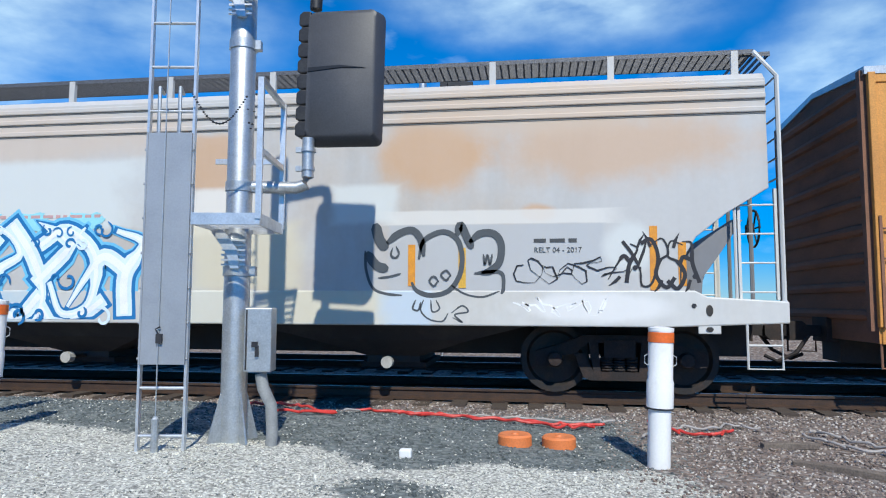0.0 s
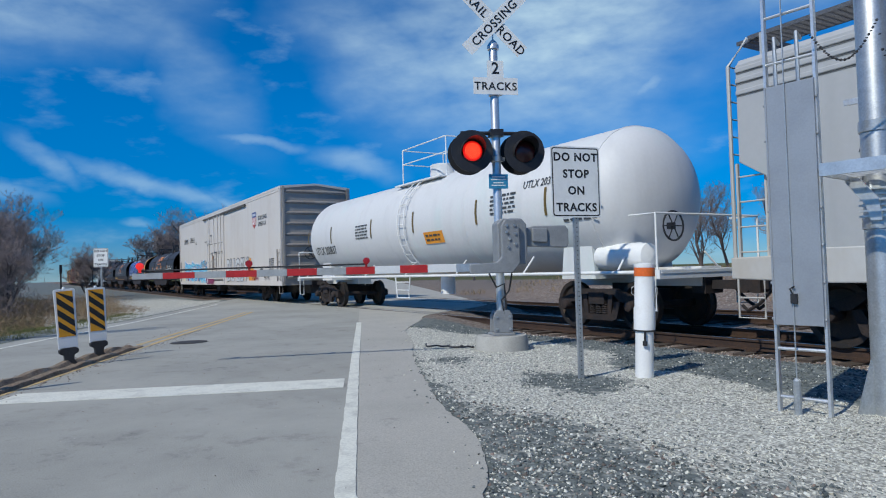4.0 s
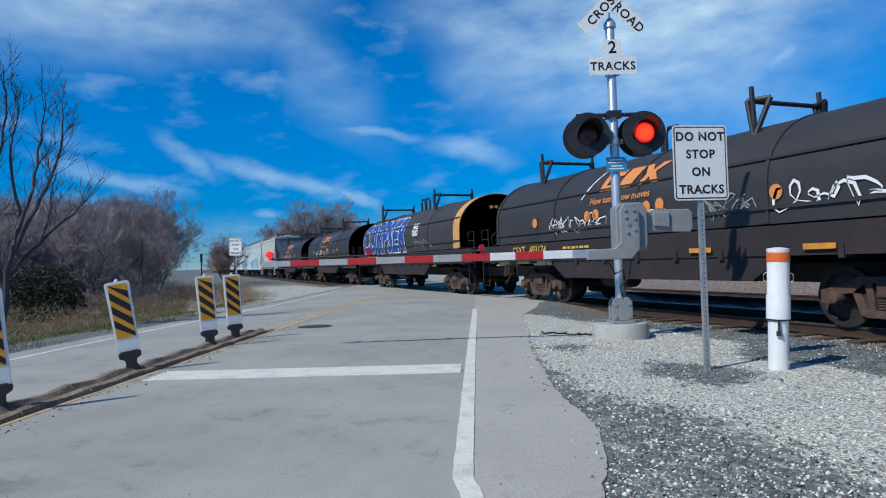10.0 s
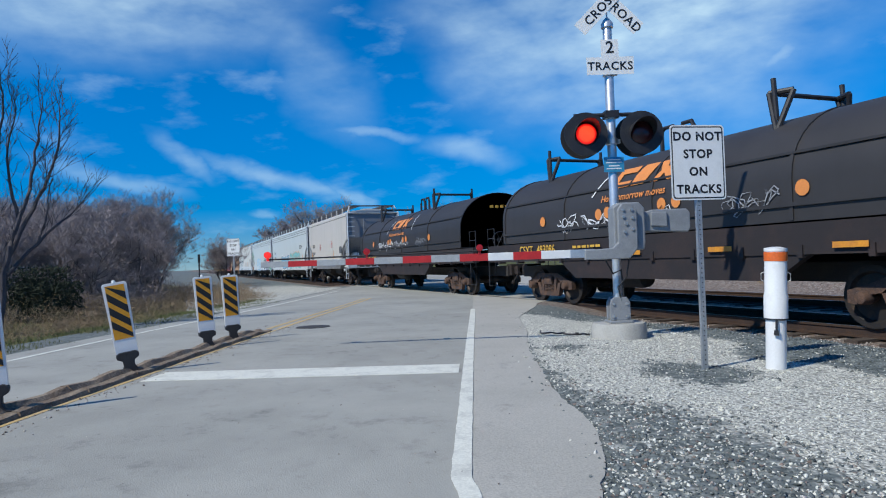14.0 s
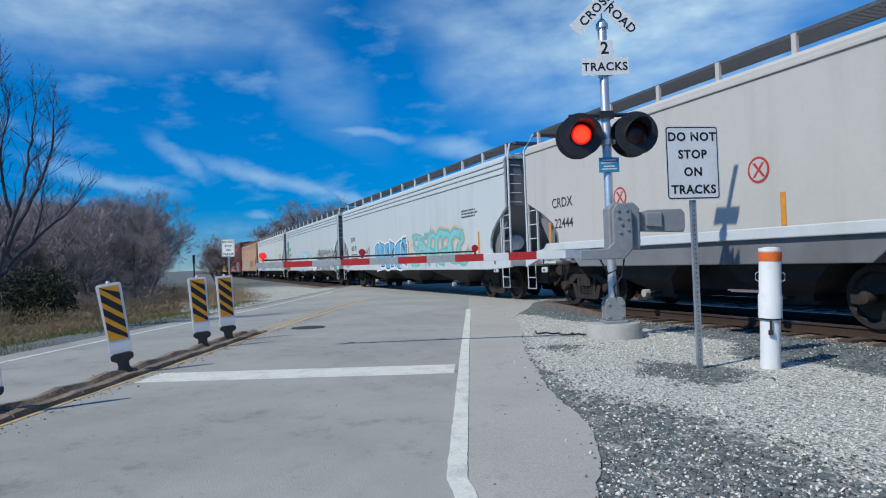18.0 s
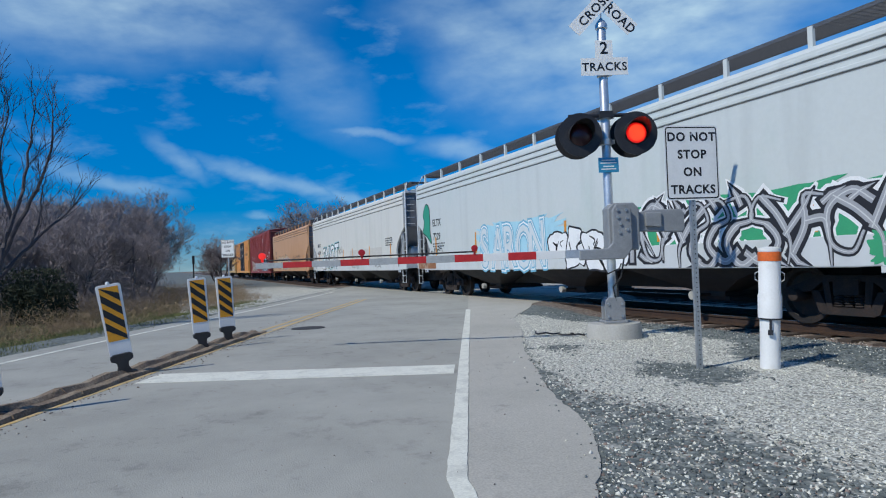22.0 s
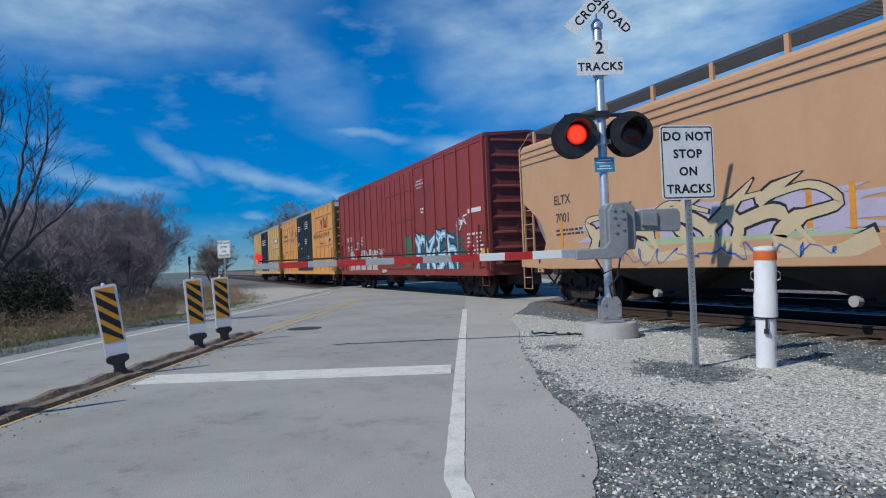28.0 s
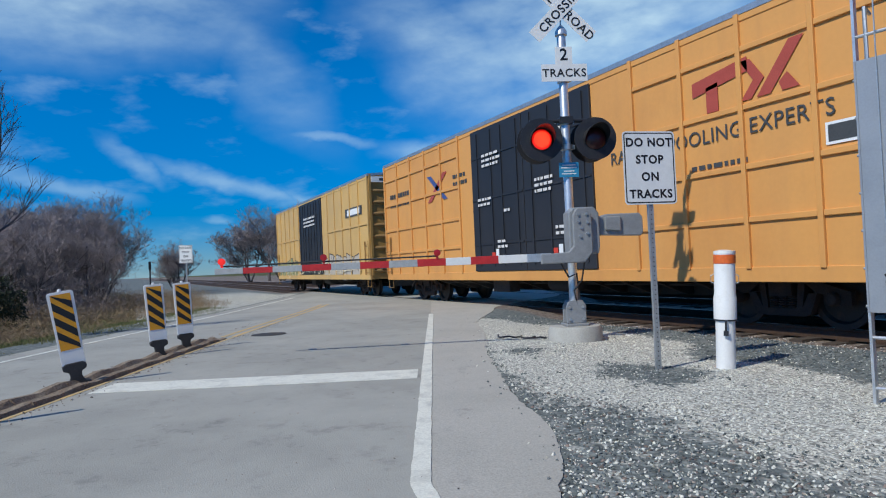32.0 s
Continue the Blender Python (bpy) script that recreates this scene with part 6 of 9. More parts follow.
def wayside_signal():
    """Tall trackside signal mast with a service ladder, platform cage and a side-mounted signal head."""
    mx, my, z0 = -2.78, 5.92, -0.08
    e = tagged(empty("wayside_signal", mx, my, z0, 8), "galvanised trackside signal mast with ladder, cage and black signal head", "railway signal")
    bm = B()
    lathe(bm, [(0.12, 0.0), (0.12, 6.5), (0.11, 6.52)], 24)
    part("mast", bm, GALV, e, "galvanised tubular mast", smooth=True)
    for k in range(4):
        bm = B()
        prism(bm, [(0.11, 0.02), (0.25, 0.02), (0.25, 0.07), (0.13, 0.50), (0.11, 0.50)], -0.008, 0.008, Matrix.Rotation(radians(45 + 90 * k), 4, "Z"))
        part("gusset", bm, GALV, e)
    bm = B()
    box(bm, 0, 0, 0.012, 0.5, 0.5, 0.03)
    part("base_plate", bm, GALV, e)
    for z in (2.42, 3.80, 1.62):
        bm = B()
        lathe(bm, [(0.12, z - 0.05), (0.132, z - 0.045), (0.132, z + 0.045), (0.12, z + 0.05)], 20, cap=False)
        box(bm, 0.15, 0, z, 0.05, 0.08, 0.09)
        part("clamp", bm, GALV, e, smooth=True)
    # ladder
    bm = B()
    lx0, lx1, ly = -0.645, -0.25, -0.52
    bm.free()
    for x in (lx0, lx1):
        bm = B()
        box(bm, x, ly, 3.2, 0.022, 0.05, 6.5)
        part("ladder_rail", bm, ALU, e)
    for i in range(16):
        z = 0.2 + i * 0.4
        if 0.75 < z < 2.85:
            continue
        bm = B()
        tube(bm, [(lx0, ly, z), (lx1, ly, z)], 0.014, 8)
        part("rung", bm, ALU, e)
    bm = B()
    box(bm, (lx0 + lx1) / 2, ly - 0.04, 1.80, 0.372, 0.012, 2.00)
    pn = part("climb_guard", bm, PANELGREY, e, "flat grey climb-guard panel hung on the ladder", bevel=0.003)
    bm = B()
    for s in (-1, 1):
        box(bm, (lx0 + lx1) / 2 + s * 0.19, ly - 0.03, 1.80, 0.015, 0.045, 2.00)
        for k in range(7):
            tube(bm, [((lx0 + lx1) / 2 + s * 0.215, ly - 0.03, 0.85 + k * 0.3), ((lx0 + lx1) / 2 + s * 0.20, ly - 0.03, 0.85 + k * 0.3)], 0.012, 6)
    part("guard_flange", bm, PANELGREY, pn)["kind"] = "stuff"
    bm = B()
    box(bm, (lx0 + lx1) / 2 - 0.02, ly - 0.06, 1.02, 0.05, 0.03, 0.08)
    tube(bm, [((lx0 + lx1) / 2 - 0.03, ly - 0.06, 1.06), ((lx0 + lx1) / 2 - 0.05, ly - 0.07, 1.10), ((lx0 + lx1) / 2 - 0.01, ly - 0.07, 1.12)], 0.007, 6)
    part("padlock", bm, BLACKMETAL, pn)
    bm = B()
    tube(bm, [((lx0 + lx1) / 2 - 0.03, ly - 0.055, 0.10), ((lx0 + lx1) / 2 - 0.03, ly - 0.055, 6.4)], 0.006, 5)
    lathe(bm, [(0.03, 0.05), (0.03, 0.35), (0.015, 0.37)], 10, Matrix.Translation(((lx0 + lx1) / 2 - 0.03, ly - 0.055, 0.0)))
    part("guy_rod", bm, GALV, e)
    bm = B()
    for x in (lx0 + 0.08, lx0 + 0.26):
        tube(bm, [(x, ly, 2.8), (x, ly, 3.22), (x - 0.05, ly + 0.2, 3.22)], 0.016, 6)
    part("guard_hook", bm, GALV, e)
    # platform and cage
    def deck(name, x0, x1, y0, y1, z):
        bm = B()
        for i in range(9):
            box(bm, (x0 + x1) / 2, y0 + (y1 - y0) * i / 8, z, x1 - x0, 0.012, 0.035)
        pf = part(name, bm, ALU, e, "aluminium grating platform")
        pf["kind"] = "stuff"
        for y in (y0, y1):
            bm = B()
            box(bm, (x0 + x1) / 2, y, z, x1 - x0 + 0.03, 0.02, 0.10)
            part("platform_edge", bm, ALU, e)
        for x in (x0, x1):
            bm = B()
            box(bm, x, (y0 + y1) / 2, z, 0.02, y1 - y0, 0.10)
            part("platform_edge", bm, ALU, e)

    deck("platform", -0.17, 0.38, -0.70, 0.10, 2.03)
    deck("upper_platform", -0.34, 0.25, -0.55, 0.2, 4.42)
    for zz in (2.0, 4.39):
        bm = B()
        prism(bm, [(-0.22, zz), (-0.10, zz), (0.04, zz - 0.18), (0.06, zz - 0.36), (-0.02, zz - 0.36), (-0.06, zz - 0.22)], -0.16, -0.12)
        part("platform_bracket", bm, ALU, e)
        bm = B()
        for i in range(6):
            box(bm, 0, -0.13, zz - 0.10 - 0.045 * i, 0.22, 0.02, 0.016)
        o = part("bracket_rungs", bm, ALU, e)
        o["kind"] = "stuff"
    for x, y in ((0.38, -0.70), (0.38, 0.10)):
        bm = B()
        box(bm, x, y, 2.64, 0.05, 0.04, 1.22)
        part("cage_post", bm, ALU, e, "square aluminium guard rail post")
    for z in (2.62, 3.23):
        bm = B()
        box(bm, 0.38, -0.30, z, 0.04, 0.76, 0.045)
        part("cage_rail", bm, ALU, e)
    bm = B()
    box(bm, 0.07, 0.08, 2.68, 0.66, 0.03, 0.05)
    part("cage_rail", bm, ALU, e)
    bm = B()
    for i in range(40):
        a = i / 39
        zz = 3.12 - 0.26 * math.sin(math.pi * min(1, a * 1.15)) - (0.30 * math.sin(math.pi * (a - 0.85) / 0.15) if a > 0.85 else 0)
        lathe(bm, [(0.006, -0.004), (0.012, 0), (0.006, 0.004)], 6, Matrix.Translation((lx1 + 0.02 + 0.55 * a, ly - 0.12, zz)) @ Matrix.Rotation(radians(90 if i % 2 else 0), 4, "X"))
    o = part("chain", bm, BLACKMETAL, e, "thin sagging safety chain")
    o["kind"] = "stuff"
    # arms and heads, one above the other
    for dz in (0.0, 1.50):
        bm = B()
        if dz:
            tube(bm, [(0.1, 0, 6.0), (0.60, 0.02, 6.0), (0.68, 0.02, 5.97), (0.70, 0.02, 5.90), (0.70, 0.02, 5.70)], 0.058, 14)
        else:
            tube(bm, [(0.1, 0, 2.42), (0.54, 0.02, 2.42), (0.62, 0.02, 2.45), (0.64, 0.02, 2.52), (0.64, 0.02, 2.90)], 0.058, 14)
        part("head_arm", bm, GALV, e, "galvanised pipe arm", smooth=True)
        for z, r in ((2.60, 0.068), (2.78, 0.075)) if not dz else ():
            bm = B()
            lathe(bm, [(0.05, z + dz - 0.018), (r, z + dz - 0.015), (r, z + dz + 0.015), (0.05, z + dz + 0.018)], 14, Matrix.Translation((0.64, 0.02, 0)))
            box(bm, 0.56, 0.0, z + dz, 0.06, 0.05, 0.05)
            part("pipe_clamp", bm, GALV, e, smooth=True)
        m = Matrix.Translation((0.885, 0.05, -0.06 + dz)) @ Matrix.Rotation(radians(-10), 4, "Z") @ Matrix.Rotation(radians(1.2), 4, "Y")
        bm = B()
        r, rings = 0.06, []
        for w, z0h, z1h, y in ((0.33, 2.98, 4.17, -0.10), (0.35, 2.955, 4.195, -0.085), (0.39, 2.90, 4.21, 0.05), (0.39, 2.90, 4.21, 0.09)):
            pts = []
            for cx, cz, a0 in ((w - r, z1h - r, 0), (-0.33 + r, z1h - r, 90), (-0.33 + r, z0h + r, 180), (w - r, z0h + r, 270)):
                for k in range(5):
                    a = radians(a0 + k * 22.5)
                    pts.append(m @ Vector((cx + r * math.cos(a), y, cz + r * math.sin(a))))
            rings.append(pts)
        ring_loft(bm, rings)
        bmesh.ops.recalc_face_normals(bm, faces=bm.faces)
        hd = part("signal_housing", bm, HOUSING, e, "large black rounded signal housing", smooth=True)
        for k in range(8):
            z = 2.99 + k * 0.156
            bm = B()
            prism(bm, [(-0.44, z), (-0.40, z - 0.02), (-0.32, z - 0.01), (-0.32, z + 0.13), (-0.40, z + 0.135), (-0.44, z + 0.10)], -0.08, 0.08, m)
            part("lens_hood", bm, BLACKMETAL, hd, bevel=0.012)
        bm = B()
        prism(bm, [(-0.32, 3.60), (0.0, 3.63), (0.26, 3.62), (0.0, 3.655), (-0.32, 3.64)], -0.108, -0.102, m)
        part("housing_seam", bm, SIGNBLACK, hd)
        bm = B()
        tube(bm, [m @ Vector((-0.30, 0, 4.26)), m @ Vector((-0.30, 0, 4.40))], 0.06, 10)
        part("top_cap", bm, BLACKMETAL, hd, smooth=True)
    # junction box and conduit
    bm = B()
    box(bm, 0.26, -0.10, 0.99, 0.25, 0.20, 0.58)
    jb = part("junction_box", bm, GALV, e, "galvanised junction box with a latch", bevel=0.012)
    bm = B()
    box(bm, 0.24, -0.21, 0.95, 0.05, 0.04, 0.05)
    box(bm, 0.26, -0.21, 0.89, 0.03, 0.03, 0.10)
    box(bm, 0.16, -0.205, 0.99, 0.012, 0.012, 0.54)
    part("latch", bm, BLACKMETAL, jb)
    bm = B()
    tube(bm, [(0.27, -0.1, 0.68), (0.30, -0.11, 0.55), (0.38, -0.13, 0.40), (0.40, -0.14, 0.15), (0.38, -0.14, -0.05)], 0.055, 12)
    part("conduit", bm, mat("grey_conduit", (0.26, 0.27, 0.27), 0.6, 0, 0.1, 8, 0.1), jb, "grey flexible conduit", smooth=True)


wayside_signal()

# ---- land beyond: trees, brush, verge ----
BARK = mat("grey_bark", (0.12, 0.10, 0.095), 0.95, 0, 0.3, 4, 0.4, (0.075, 0.062, 0.056), 0.5)
TWIG = mat("twig_brown", (0.30, 0.255, 0.25), 0.95, 0, 0.25, 0.35, 0.1, (0.205, 0.17, 0.17), 0.5, rand=0.25)
DRY = mat("dry_grass", (0.30, 0.205, 0.135), 0.95, 0, 0.3, 2, 0.1, (0.16, 0.15, 0.06), 0.5)
EVERGREEN = mat("dark_evergreen", (0.018, 0.026, 0.012), 0.9, 0, 0.3, 3, 0.1, (0.03, 0.035, 0.018), 0.5)


def bare_tree(seed, height, spread, twigs=True, stems=1):
    """Vertices and faces of a leafless tree: limbs as tapered tubes, twigs as thin blades."""
    rnd = random.Random(seed)
    limbs, fine = [], []

    def grow(p, d, length, r, depth):
        pts = [p.copy()]
        steps = 4 if depth < 2 else 3
        for i in range(steps):
            d = (d + Vector((rnd.uniform(-1, 1), rnd.uniform(-1, 1), rnd.uniform(-0.4, 0.8))) * 0.17).normalized()
            p = p + d * (length / steps)
            pts.append(p.copy())
        (limbs if depth < 3 else fine).append((pts, r, r * 0.55))
        if depth >= 6:
            return
        k = rnd.randint(4, 5) if depth < 2 else rnd.randint(3, 4)
        for i in range(k):
            at = pts[rnd.randint(1, len(pts) - 1)]
            q = Vector((rnd.uniform(-1, 1), rnd.uniform(-1, 1), rnd.uniform(-0.15, 0.7))).normalized()
            nd = (d * rnd.uniform(0.5, 0.9) + q * spread).normalized()
            grow(at, nd, length * rnd.uniform(0.52, 0.74), r * rnd.uniform(0.42, 0.6), depth + 1)

    for s in range(stems):
        a = rnd.uniform(0, 6.28)
        lean = 0.1 if stems == 1 else 0.45
        grow(Vector((0.1 * math.cos(a), 0.1 * math.sin(a), -0.1)), Vector((lean * math.cos(a), lean * math.sin(a), 1)).normalized(), height * 0.42, height * 0.016 / (stems ** 0.4) + 0.02, 0)
    return limbs, fine


def tree_meshes(name, seed, height, spread, stems=1):
    limbs, fine = bare_tree(seed, height, spread, True, stems)
    bm = B()
    for pts, r0, r1 in limbs:
        tube(bm, pts, max(r0, 0.012), 6 if r0 > 0.04 else 4, max(r1, 0.007))
    a = bpy.data.meshes.new(name + "_trunk")
    bm.to_mesh(a)
    bm.free()
    a.materials.append(BARK)
    verts, faces = [], []
    for pts, r0, r1 in fine:
        for p, q in zip(pts, pts[1:]):
            d = (q - p).normalized()
            u = d.cross(Vector((0.3, 0.5, 0.8))).normalized()
            v = d.cross(u)
            w = max(r0 * 0.7, 0.0065)
            n = len(verts)
            verts += [p + u * w, p - u * w * 0.5 + v * w * 0.87, p - u * w * 0.5 - v * w * 0.87, q + u * w * 0.6, q - u * w * 0.3 + v * w * 0.5, q - u * w * 0.3 - v * w * 0.5]
            faces += [(n, n + 1, n + 4, n + 3), (n + 1, n + 2, n + 5, n + 4), (n + 2, n, n + 3, n + 5)]
    b = bpy.data.meshes.new(name + "_crown")
    b.from_pydata(verts, [], faces)
    b.materials.append(TWIG)
    return a, b


TREES = [tree_meshes("tree", 11, 6.5, 0.75), tree_meshes("tree", 23, 6.0, 0.95, 3), tree_meshes("tree", 5, 7.5, 0.7), tree_meshes("tree", 42, 4.2, 1.1, 5)]


def plant(kind, x, y, z, scale, rz, label="leafless grey-brown tree at the wood's edge", group="bare trees"):
    e = tagged(empty("tree", x, y, z), label, "tree", group)
    e.matrix_basis = pose(x, y, z, 0, 0, rz)
    for me, nm in zip(TREES[kind], ("trunk", "crown")):
        o = new(nm, me)
        o.parent = e
        o.scale = (scale, scale, scale)
    return e


TREE_TOP = [max(v.co.z for v in b.vertices) for a, b in TREES]
rnd = random.Random(77)
for i in range(96):
    az = radians(-91.0 - 25 * (i % 24) / 23 + rnd.uniform(-0.5, 0.5))
    dist = (31, 37, 44, 53)[i // 24] + rnd.uniform(-3, 4) + (7 if i % 24 < 4 else 0)
    k = rnd.choice((0, 1, 2, 1, 3))
    plant(k, dist * math.sin(az), dist * math.cos(az) - 1, -0.4, (1.65 + 0.112 * dist) * rnd.uniform(0.86, 1.04) * (0.8 if i < 24 else 1.0) / TREE_TOP[k], rnd.uniform(0, 360))
# the large tree near the road


def verge_tree():
    """The near tree: long bare limbs that fan out from low on the trunk; r lies across the view, z up."""
    r = random.Random(31)
    e = tagged(empty("tree", -16.6, -3.5, -0.3), "tall dark leafless tree with long bare limbs by the verge", "tree", "bare trees")
    limbs = [
        (0.13, [(-0.15, 0), (-0.05, 0.9), (0.05, 1.9), (0.42, 3.15), (0.62, 4.2), (0.76, 5.3)]),
        (0.08, [(0.05, 1.9), (0.55, 3.0), (0.92, 3.9), (1.10, 4.8), (1.12, 5.3)]),
        (0.07, [(0.0, 1.5), (0.62, 2.25), (1.15, 2.8), (1.62, 3.25)]),
        (0.08, [(-0.08, 1.2), (-0.25, 2.6), (-0.1, 4.0), (0.05, 5.2), (0.0, 6.0)]),
        (0.06, [(0.3, 2.8), (0.12, 3.6), (0.15, 4.5), (0.3, 5.2)]),
        (0.07, [(-0.1, 1.0), (-0.9, 2.4), (-1.4, 3.9), (-1.5, 5.2)]),
        (0.05, [(0.62, 2.25), (0.8, 2.9), (0.85, 3.4)]),
    ]
    across = Vector((-0.206, 0.979, 0))
    back = Vector((-0.979, -0.206, 0))
    bm, verts, faces = B(), [], []

    def twig(p, d, length, w, depth):
        pts = [p]
        for k in range(3):
            d = (d + Vector((r.uniform(-1, 1), r.uniform(-1, 1), r.uniform(-0.5, 0.9))) * 0.22).normalized()
            pts.append(pts[-1] + d * length / 3)
        for a, b in zip(pts, pts[1:]):
            u = (b - a).cross(Vector((0.3, 0.5, 0.8))).normalized() * w
            v = (b - a).normalized().cross(u)
            n = len(verts)
            verts.extend([a + u, a - u * 0.5 + v * 0.87, a - u * 0.5 - v * 0.87, b + u * 0.7, b - u * 0.35 + v * 0.6, b - u * 0.35 - v * 0.6])
            faces.extend([(n, n + 1, n + 4, n + 3), (n + 1, n + 2, n + 5, n + 4), (n + 2, n, n + 3, n + 5)])
        if depth:
            for k in range(r.randint(2, 4)):
                q = (d + Vector((r.uniform(-1, 1), r.uniform(-1, 1), r.uniform(-0.2, 0.8))) * 0.8).normalized()
                twig(pts[r.randint(1, 3)], q, length * r.uniform(0.5, 0.75), w * 0.65, depth - 1)

    for k, (rad, pts) in enumerate(limbs):
        depth0 = r.uniform(-0.3, 0.3)
        path = smooth_path([across * a + back * (depth0 * z * 0.3) + Vector((0, 0, z)) for a, z in pts], 4)
        path = [p + Vector((r.uniform(-1, 1), r.uniform(-1, 1), 0)) * 0.025 for p in path]
        tube(bm, path, rad * 0.62, 8, 0.010)
        for i in range(4, len(path)):
            for m in range(1 + i % 2):
                d = (path[i] - path[i - 1]).normalized()
                q = (d * 0.9 + across * r.uniform(-1, 1) + back * r.uniform(-0.6, 0.6) + Vector((0, 0, 0.35))).normalized()
                twig(path[i], q, r.uniform(0.3, 0.75), 0.008, 2)
    part("trunk", bm, BARKDARK, e, smooth=True)
    me = bpy.data.meshes.new("crown")
    me.from_pydata(verts, [], faces)
    me.materials.append(BARKDARK)
    new("crown", me).parent = e


BARKDARK = mat("dark_bark", (0.085, 0.075, 0.082), 0.95, 0, 0.3, 4, 0.3, (0.055, 0.048, 0.052), 0.5)
verge_tree()
for az, dist, k, sc in ((-79.4, 88, 0, 1.6), (-77.6, 94, 1, 1.85), (-81.0, 92, 3, 2.2), (-78.4, 90, 3, 2.3), (-70.6, 78, 2, 1.25), (-68.9, 84, 1, 1.5), (-71.8, 80, 3, 1.7), (-86.4, 64, 1, 0.75), (-87.0, 66, 3, 0.9), (-37.4, 44, 2, 1.0), (-35.2, 47, 0, 1.0), (-40.5, 50, 1, 1.0), (-31, 46, 0, 0.95), (-26, 52, 2, 1.0), (-47, 60, 2, 1.0), (-56, 66, 0, 1.0)):
    a = radians(az)
    plant(k, dist * math.sin(a), dist * math.cos(a), 0.3, sc, rnd.uniform(0, 360), "leafless tree standing beyond the tracks")


def brush(name, label, spots, material, blade=0.9, per=60, spread=1.0, width=0.02, seed=3, up=1.0):
    """Dense thin stems as one mass."""
    r = random.Random(seed)
    verts, faces = [], []
    for x, y, z, h, rad in spots:
        for i in range(per):
            a, d = r.uniform(0, 6.28), rad * math.sqrt(r.random())
            px, py = x + d * math.cos(a), y + d * math.sin(a)
            l = h * r.uniform(0.45, 1.0) * blade
            tx, ty = px + r.uniform(-1, 1) * spread * l * 0.5, py + r.uniform(-1, 1) * spread * l * 0.5
            w = width * r.uniform(0.6, 1.4)
            b = r.uniform(0, 3.14)
            n = len(verts)
            verts += [(px - w * math.cos(b), py - w * math.sin(b), z), (px + w * math.cos(b), py + w * math.sin(b), z), ((px + tx) / 2 + w * 0.7 * math.cos(b), (py + ty) / 2 + w * 0.7 * math.sin(b), z + l * 0.6), (tx, ty, z + l * up)]
            faces += [(n, n + 1, n + 2), (n, n + 2, n + 3)]
    me = bpy.data.meshes.new(name)
    me.from_pydata(verts, [], faces)
    me.materials.append(material)
    return tagged(new(name, me), label, name.replace("_", " "), kind="stuff")




def thicket(name, label, spots, material, per, length, width, seed):
    """A tangle of short fine twigs at all heights, as one mass."""
    rs = np.random.RandomState(seed)
    vs = []
    for x, y, z, h, rad in spots:
        a, d = rs.uniform(0, 6.28, per), rad * np.sqrt(rs.rand(per))
        hh = h * rs.rand(per) ** 1.3
        p = np.stack([x + d * np.cos(a), y + d * np.sin(a), z + hh], 1)
        v = rs.normal(0, 1, (per, 3)) * np.array([0.8, 0.8, 0.7]) + np.array([0, 0, 0.6])
        v /= np.linalg.norm(v, axis=1)[:, None]
        q = p + v * (length * rs.uniform(0.4, 1.0, per))[:, None]
        q[:, 2] = np.maximum(q[:, 2], z)
        u = np.cross(v, rs.normal(0, 1, (per, 3)))
        u *= (width / np.maximum(1e-6, np.linalg.norm(u, axis=1)))[:, None]
        vs.append(np.stack([p - u, p + u, q], 1).reshape(-1, 3))
    V = np.concatenate(vs)
    k = len(V) // 3
    me = bpy.data.meshes.new(name)
    me.vertices.add(k * 3)
    me.vertices.foreach_set("co", V.ravel())
    me.loops.add(k * 3)
    me.loops.foreach_set("vertex_index", np.arange(k * 3, dtype=np.int32))
    me.polygons.add(k)
    me.polygons.foreach_set("loop_start", np.arange(0, k * 3, 3, dtype=np.int32))
    me.update(calc_edges=True)
    me.materials.append(material)
    return tagged(new(name, me), label, name.replace("_", " "), kind="stuff")


spots = []
for i in range(300):
    az = radians(-90.2 - 26 * rnd.random())
    d = rnd.uniform(26, 50)
    spots.append((d * math.sin(az), d * math.cos(az) - 1.5, -0.5, rnd.uniform(0.8, 2.4), 2.0))
thicket("undergrowth", "tangled leafless brown undergrowth at the foot of the wood", spots, TWIG, 330, 0.55, 0.0065, 5)
spots = []
for i in range(300):
    s, n = rnd.uniform(-10, 34), rnd.uniform(9.6, 17)
    x, y = road_xy(s, n)
    if y < 3.5:
        spots.append((x, y, ground_z(x, y), rnd.uniform(0.3, 0.9) * (0.4 + 0.6 * sstep(9.5, 13, n)), 0.9))
thicket("dry_weeds", "dry red-brown weeds at the foot of the scrub", spots, DRY, 330, 0.24, 0.005, 9)
spots = []
for i in range(260):
    s, n = rnd.uniform(-10, 30), rnd.uniform(7.25, 10)
    x, y = road_xy(s, n)
    if y < 3:
        spots.append((x, y, ground_z(x, y), rnd.uniform(0.05, 0.13), 0.5))
brush("verge_grass", "short green-brown grass beside the road", spots, mat("verge_green", (0.10, 0.12, 0.035), 0.9, 0, 0.3, 2, 0.05, (0.22, 0.19, 0.08), 0.5), 1.0, 70, 1.0, 0.006, 19)
spots = [(-24.5, -4.2, -0.5, 2.0, 0.9), (-24.0, -3.7, -0.5, 1.5, 0.8), (-25.2, -4.8, -0.5, 1.6, 0.9)]
thicket("evergreen_bush", "dark dense evergreen bush in the scrub", spots, EVERGREEN, 4000, 0.22, 0.02, 29)
spots = []
for i in range(170):
    x, y = rnd.uniform(-30, 22), rnd.uniform(19.5, 30)
    spots.append((x, y, ground_z(x, y), rnd.uniform(0.15, 0.45), 0.9))
